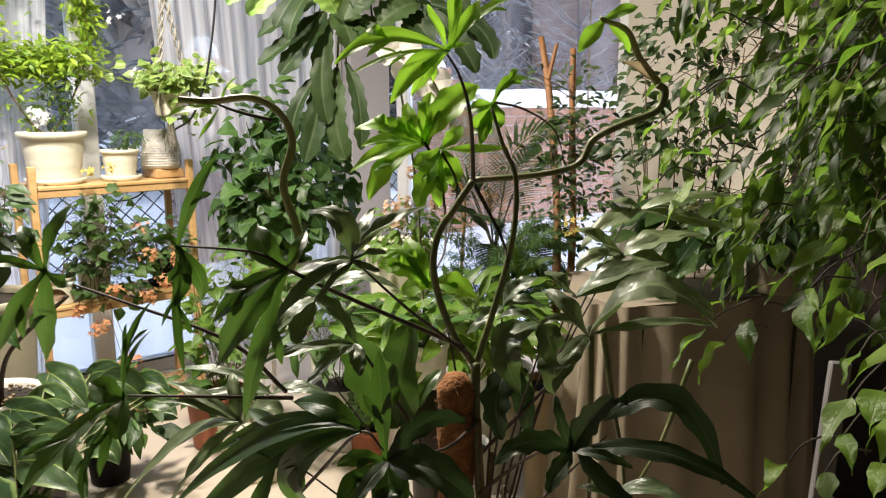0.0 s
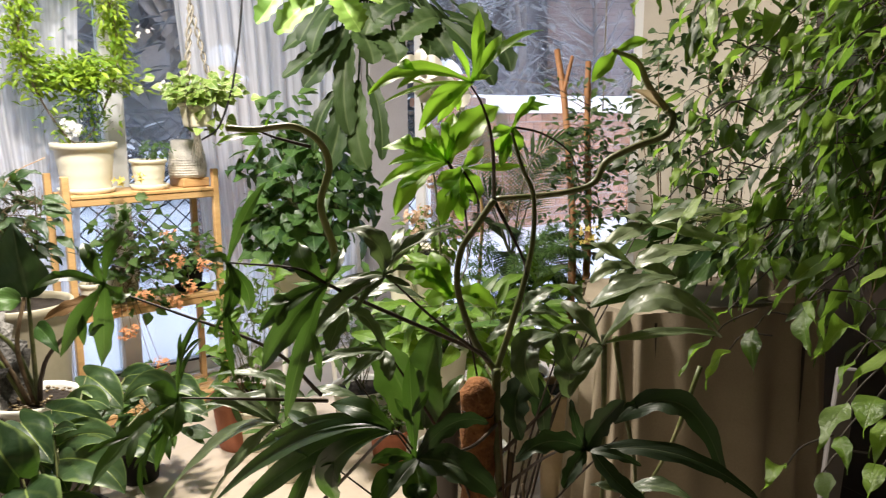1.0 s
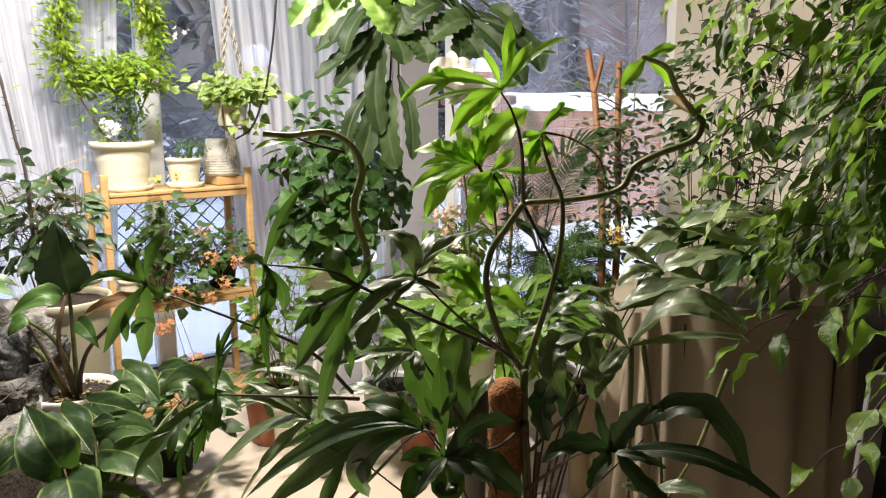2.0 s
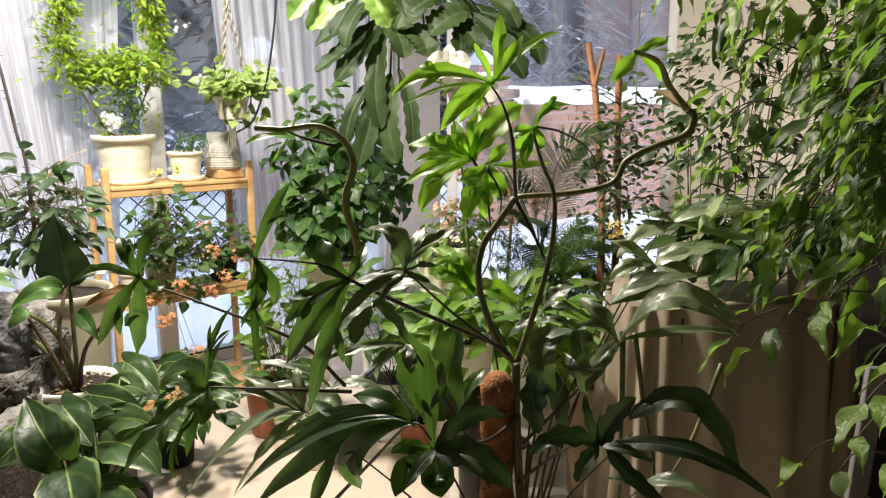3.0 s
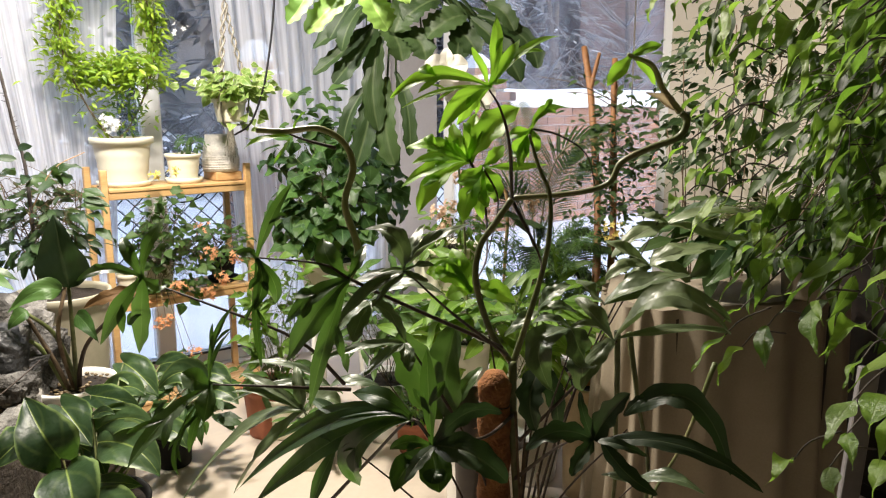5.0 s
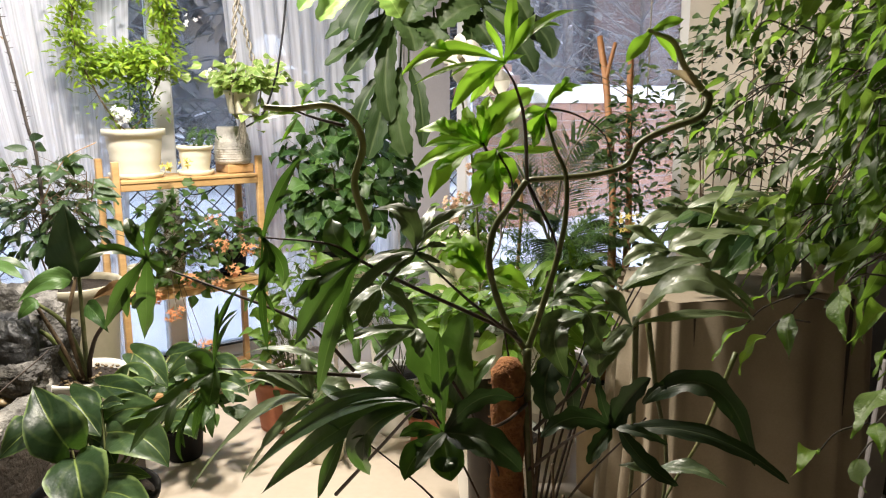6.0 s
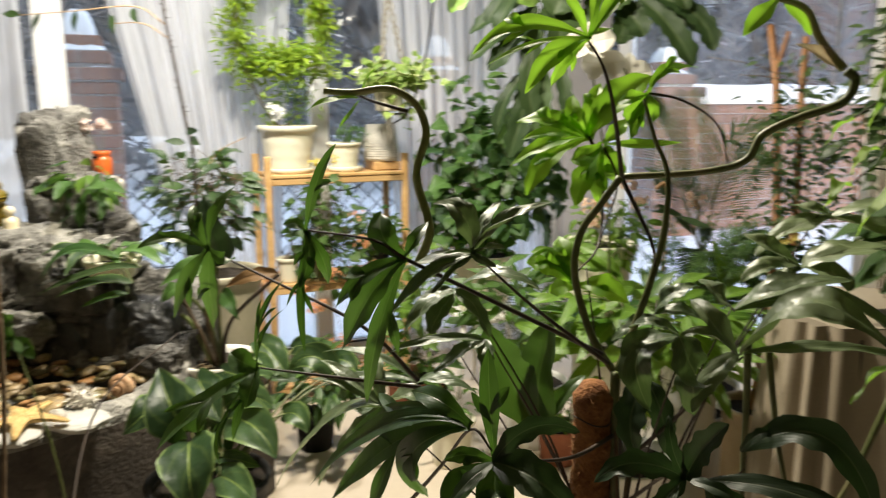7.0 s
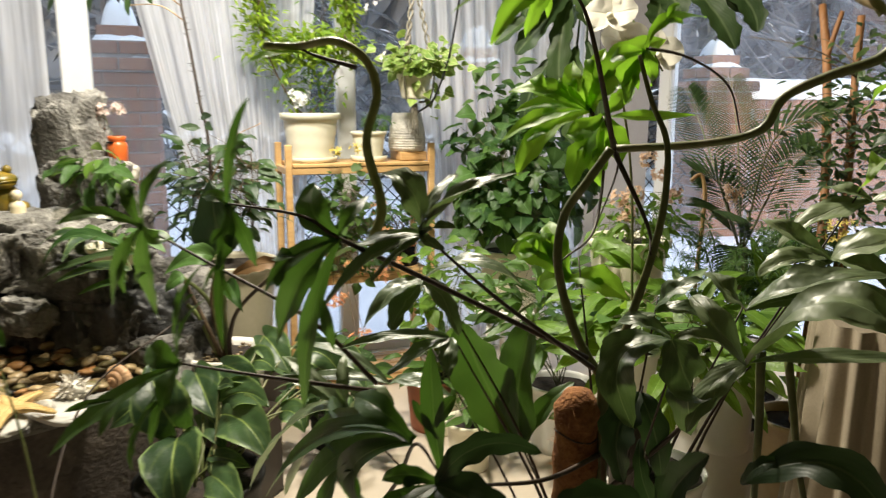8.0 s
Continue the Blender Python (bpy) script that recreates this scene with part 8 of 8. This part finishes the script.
part("foliage", g, M_shrub_i, stakes, kind="stuff")
g = Geo()
for k in range(26):
    p = V(0.46, 2.7, rr.uniform(0.7, 1.4))
    q = p + V(rr.gauss(0, 0.12), rr.gauss(-0.05, 0.08), rr.uniform(-0.02, 0.12))
    tube(g, [p, p.lerp(q, 0.5) + V(0, 0, 0.02), q], 0.002, 0.001, 4, 4)
part("twig_mass", g, M_brown_stem, stakes, kind="stuff")
flowers(stakes, "flower_head", (0.44, 2.5, 0.93), 0.035, 24, 0.012, M_yellow, 4, 77, "yellowish flower clusters")

LIT_KAL = mesh_set("kalanchoe_leaf", M_bright, ovate, 0.75, 3, 5, 2)
kal = bush("kalanchoe", (-0.16, 2.74, 0.82), (-0.12, 2.67, 0.89), (0.18, 0.13, 0.14), 75, LIT_KAL, 0.06, "kalanchoe with peach flowers in a cream pot", M_stem, shell=0.1, stems=6, loose=40, loose_mat=M_bright, r_stem=0.002, seed=23)
pot(kal, (-0.16, 2.74, 0.60), 0.14, 0.10, 0.24, M_cream, 0.012, lip_h=0.03)
part("pedestal", tube(Geo(), [(-0.16, 2.74, 0.0), (-0.16, 2.74, 0.599)], 0.08, 0.08, 18, 3), M_white_pot, kal)
for k, c in enumerate(((-0.18, 2.62, 0.98), (-0.155, 2.63, 0.93), (-0.06, 2.62, 1.06), (0.155, 2.6, 1.01), (-0.1, 2.64, 1.1), (-0.02, 2.62, 0.99), (-0.13, 2.6, 1.0))):
    flowers(kal, "flower_head", c, 0.024, 26, 0.0115, M_peach, 5, 100 + k, "cluster of peach coloured flowers")

LIT = mesh_set("light_leaf", M_bright, heart, 0.8, 3, 5, 2)
BRI = mesh_set("bright_leaf", M_green, ovate, 0.5, 3, 7, 2)
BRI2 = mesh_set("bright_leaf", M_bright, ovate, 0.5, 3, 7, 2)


def leafy_pot(name, at, h, r, centre, radii, n, size, meshes, mat, label, seed, pot_mat=None, stand=0.0, loose=60):
    at = Vector(at)
    ob = bush(name, at + V(0, 0, h - 0.03), centre, radii, n, meshes, size, label, M_stem, "plant", "potted plants on the floor", 0.15, 7, 0.25, loose, mat, ovate, 0.5, (0, -0.1, 0.1), 0.0025, seed)
    pot(ob, at, r, r * 0.76, h, pot_mat or M_cream, 0.01)
    return ob


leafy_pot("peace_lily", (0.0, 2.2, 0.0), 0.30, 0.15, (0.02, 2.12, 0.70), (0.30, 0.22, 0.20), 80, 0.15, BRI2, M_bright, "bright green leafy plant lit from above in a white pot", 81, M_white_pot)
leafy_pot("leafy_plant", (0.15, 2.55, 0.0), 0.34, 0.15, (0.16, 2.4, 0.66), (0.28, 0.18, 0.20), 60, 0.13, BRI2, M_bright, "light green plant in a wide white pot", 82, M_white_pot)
leafy_pot("leafy_plant", (-0.40, 2.86, 0.0), 0.26, 0.13, (-0.42, 2.6, 0.60), (0.24, 0.2, 0.22), 90, 0.12, BRI, M_green, "green leafy plant standing on the floor", 83, M_white_pot)
leafy_pot("leafy_plant", (-0.85, 2.85, 0.0), 0.18, 0.11, (-0.85, 2.78, 0.56), (0.2, 0.16, 0.3), 80, 0.065, LIT, M_bright, "light green trailing plant near the rack", 84, M_cream)
leafy_pot("red_pot_plant", (-0.90, 2.86, 0.0), 0.22, 0.125, (-0.86, 2.80, 0.31), (0.16, 0.14, 0.12), 30, 0.11, BRI, M_green, "green plant in a terracotta pot with a saucer", 85, M_terra, loose=10)
leafy_pot("small_plant", (-0.655, 2.58, 0.0), 0.18, 0.09, (-0.655, 2.56, 0.24), (0.1, 0.1, 0.08), 14, 0.09, BRI, M_green, "small plant in a pale yellow pot", 86, M_cream, loose=6)
leafy_pot("leafy_plant", (-1.2, 2.55, 0.0), 0.14, 0.085, (-1.1, 2.42, 0.34), (0.19, 0.16, 0.15), 60, 0.11, DARKS, M_green, "dark leafy plant on the floor beside the anthurium", 87, M_dark_pot)
leafy_pot("small_plant", (-0.275, 2.72, 0.0), 0.14, 0.09, (-0.275, 2.70, 0.2), (0.10, 0.1, 0.07), 22, 0.06, BEG, M_bright, "low light green plant in a terracotta pot", 89, M_terra)

tb = thing("draped_table", (0.73, 2.15, 0.0), "plant table under a floor-length beige cloth with deep folds", "table")
corners = [V(0.42, 2.4, 0), V(0.36, 2.12, 0), V(0.48, 1.94, 0), V(1.05, 2.13, 0), V(1.12, 2.45, 0)]
g = Geo()
line = spline(corners, 60)
vs, fs, rows, cols = [], [], 12, len(line) - 1
for k in range(rows + 1):
    t = k / rows
    for i, p in enumerate(line):
        d = line[min(i + 3, cols)] - line[max(i - 3, 0)]
        o = V(-d.y, d.x, 0).normalized() * -1
        ph = i * 0.42 + 1.3 * math.sin(i * 0.11)
        amp = (0.012 + 0.03 * t) * (0.7 + 0.6 * noise.noise(V(i * 0.05, t * 1.5, 3)))
        vs.append(p + o * (amp * math.sin(ph) + 0.03 * t) + V(0, 0, 0.80 * (1 - t) + 0.005))
w = cols + 1
for k in range(rows):
    for i in range(cols):
        fs.append((k * w + i, k * w + i + 1, (k + 1) * w + i + 1, (k + 1) * w + i))
part("cloth", g.add(vs, fs), M_curtain, tb)
g = Geo()
g.add([c + V(0, 0, z) for z in (0.78, 0.803) for c in corners], [(4, 3, 2, 1, 0), (5, 6, 7, 8, 9)] + [(k, (k + 1) % 5, 5 + (k + 1) % 5, 5 + k) for k in range(5)])
part("tabletop", g, M_curtain, tb, smooth=False)
for c in corners:
    q = c.lerp(V(0.73, 2.15, 0), 0.15)
    part("leg", box(Geo(), (q.x - 0.02, q.y - 0.02, 0.0), (q.x + 0.02, q.y + 0.02, 0.779), None, 0.003), M_dark_wood, tb, smooth=False)

tp = bush("table_plant", (0.93, 2.12, 0.93), (0.76, 2.08, 1.02), (0.30, 0.2, 0.12), 80, DARKS, 0.14, "dark leafy plant in a tan pot on the draped table", M_stem, shell=0.1, stems=7, loose=60, loose_mat=M_shrub_i, hang=0.5, seed=29)
pot(tp, (0.94, 2.12, 0.806), 0.085, 0.065, 0.15, M_curtain, 0.01)

# Assumed cabinet, made tall and dark to stand in for the shaded corner.
cab = thing("backdrop_cabinet", E1 @ V(1.9, -0.2, 0), "assumed dark cabinet, made tall as a backdrop for the shaded corner", "cabinet")
part("body", box(Geo(), (1.28, -0.36, 0.0), (2.5, -0.005, 2.1), E1, 0.006), M_dark_wood, cab, smooth=False)
for a in (1.29, 1.9):
    part("door", box(Geo(), (a, -0.378, 0.06), (a + 0.59, -0.363, 2.07), E1, 0.004), M_dark_wood, cab, smooth=False)
part("side_board", box(Geo(), (-0.025, -0.01, 0.0), (0.025, 0.01, 0.72), Matrix.Translation((0.92, 1.75, 0.0)) @ Matrix.Rotation(radians(3), 4, "Y"), 0.003), M_grey_board, cab, "grey upright board", smooth=False)
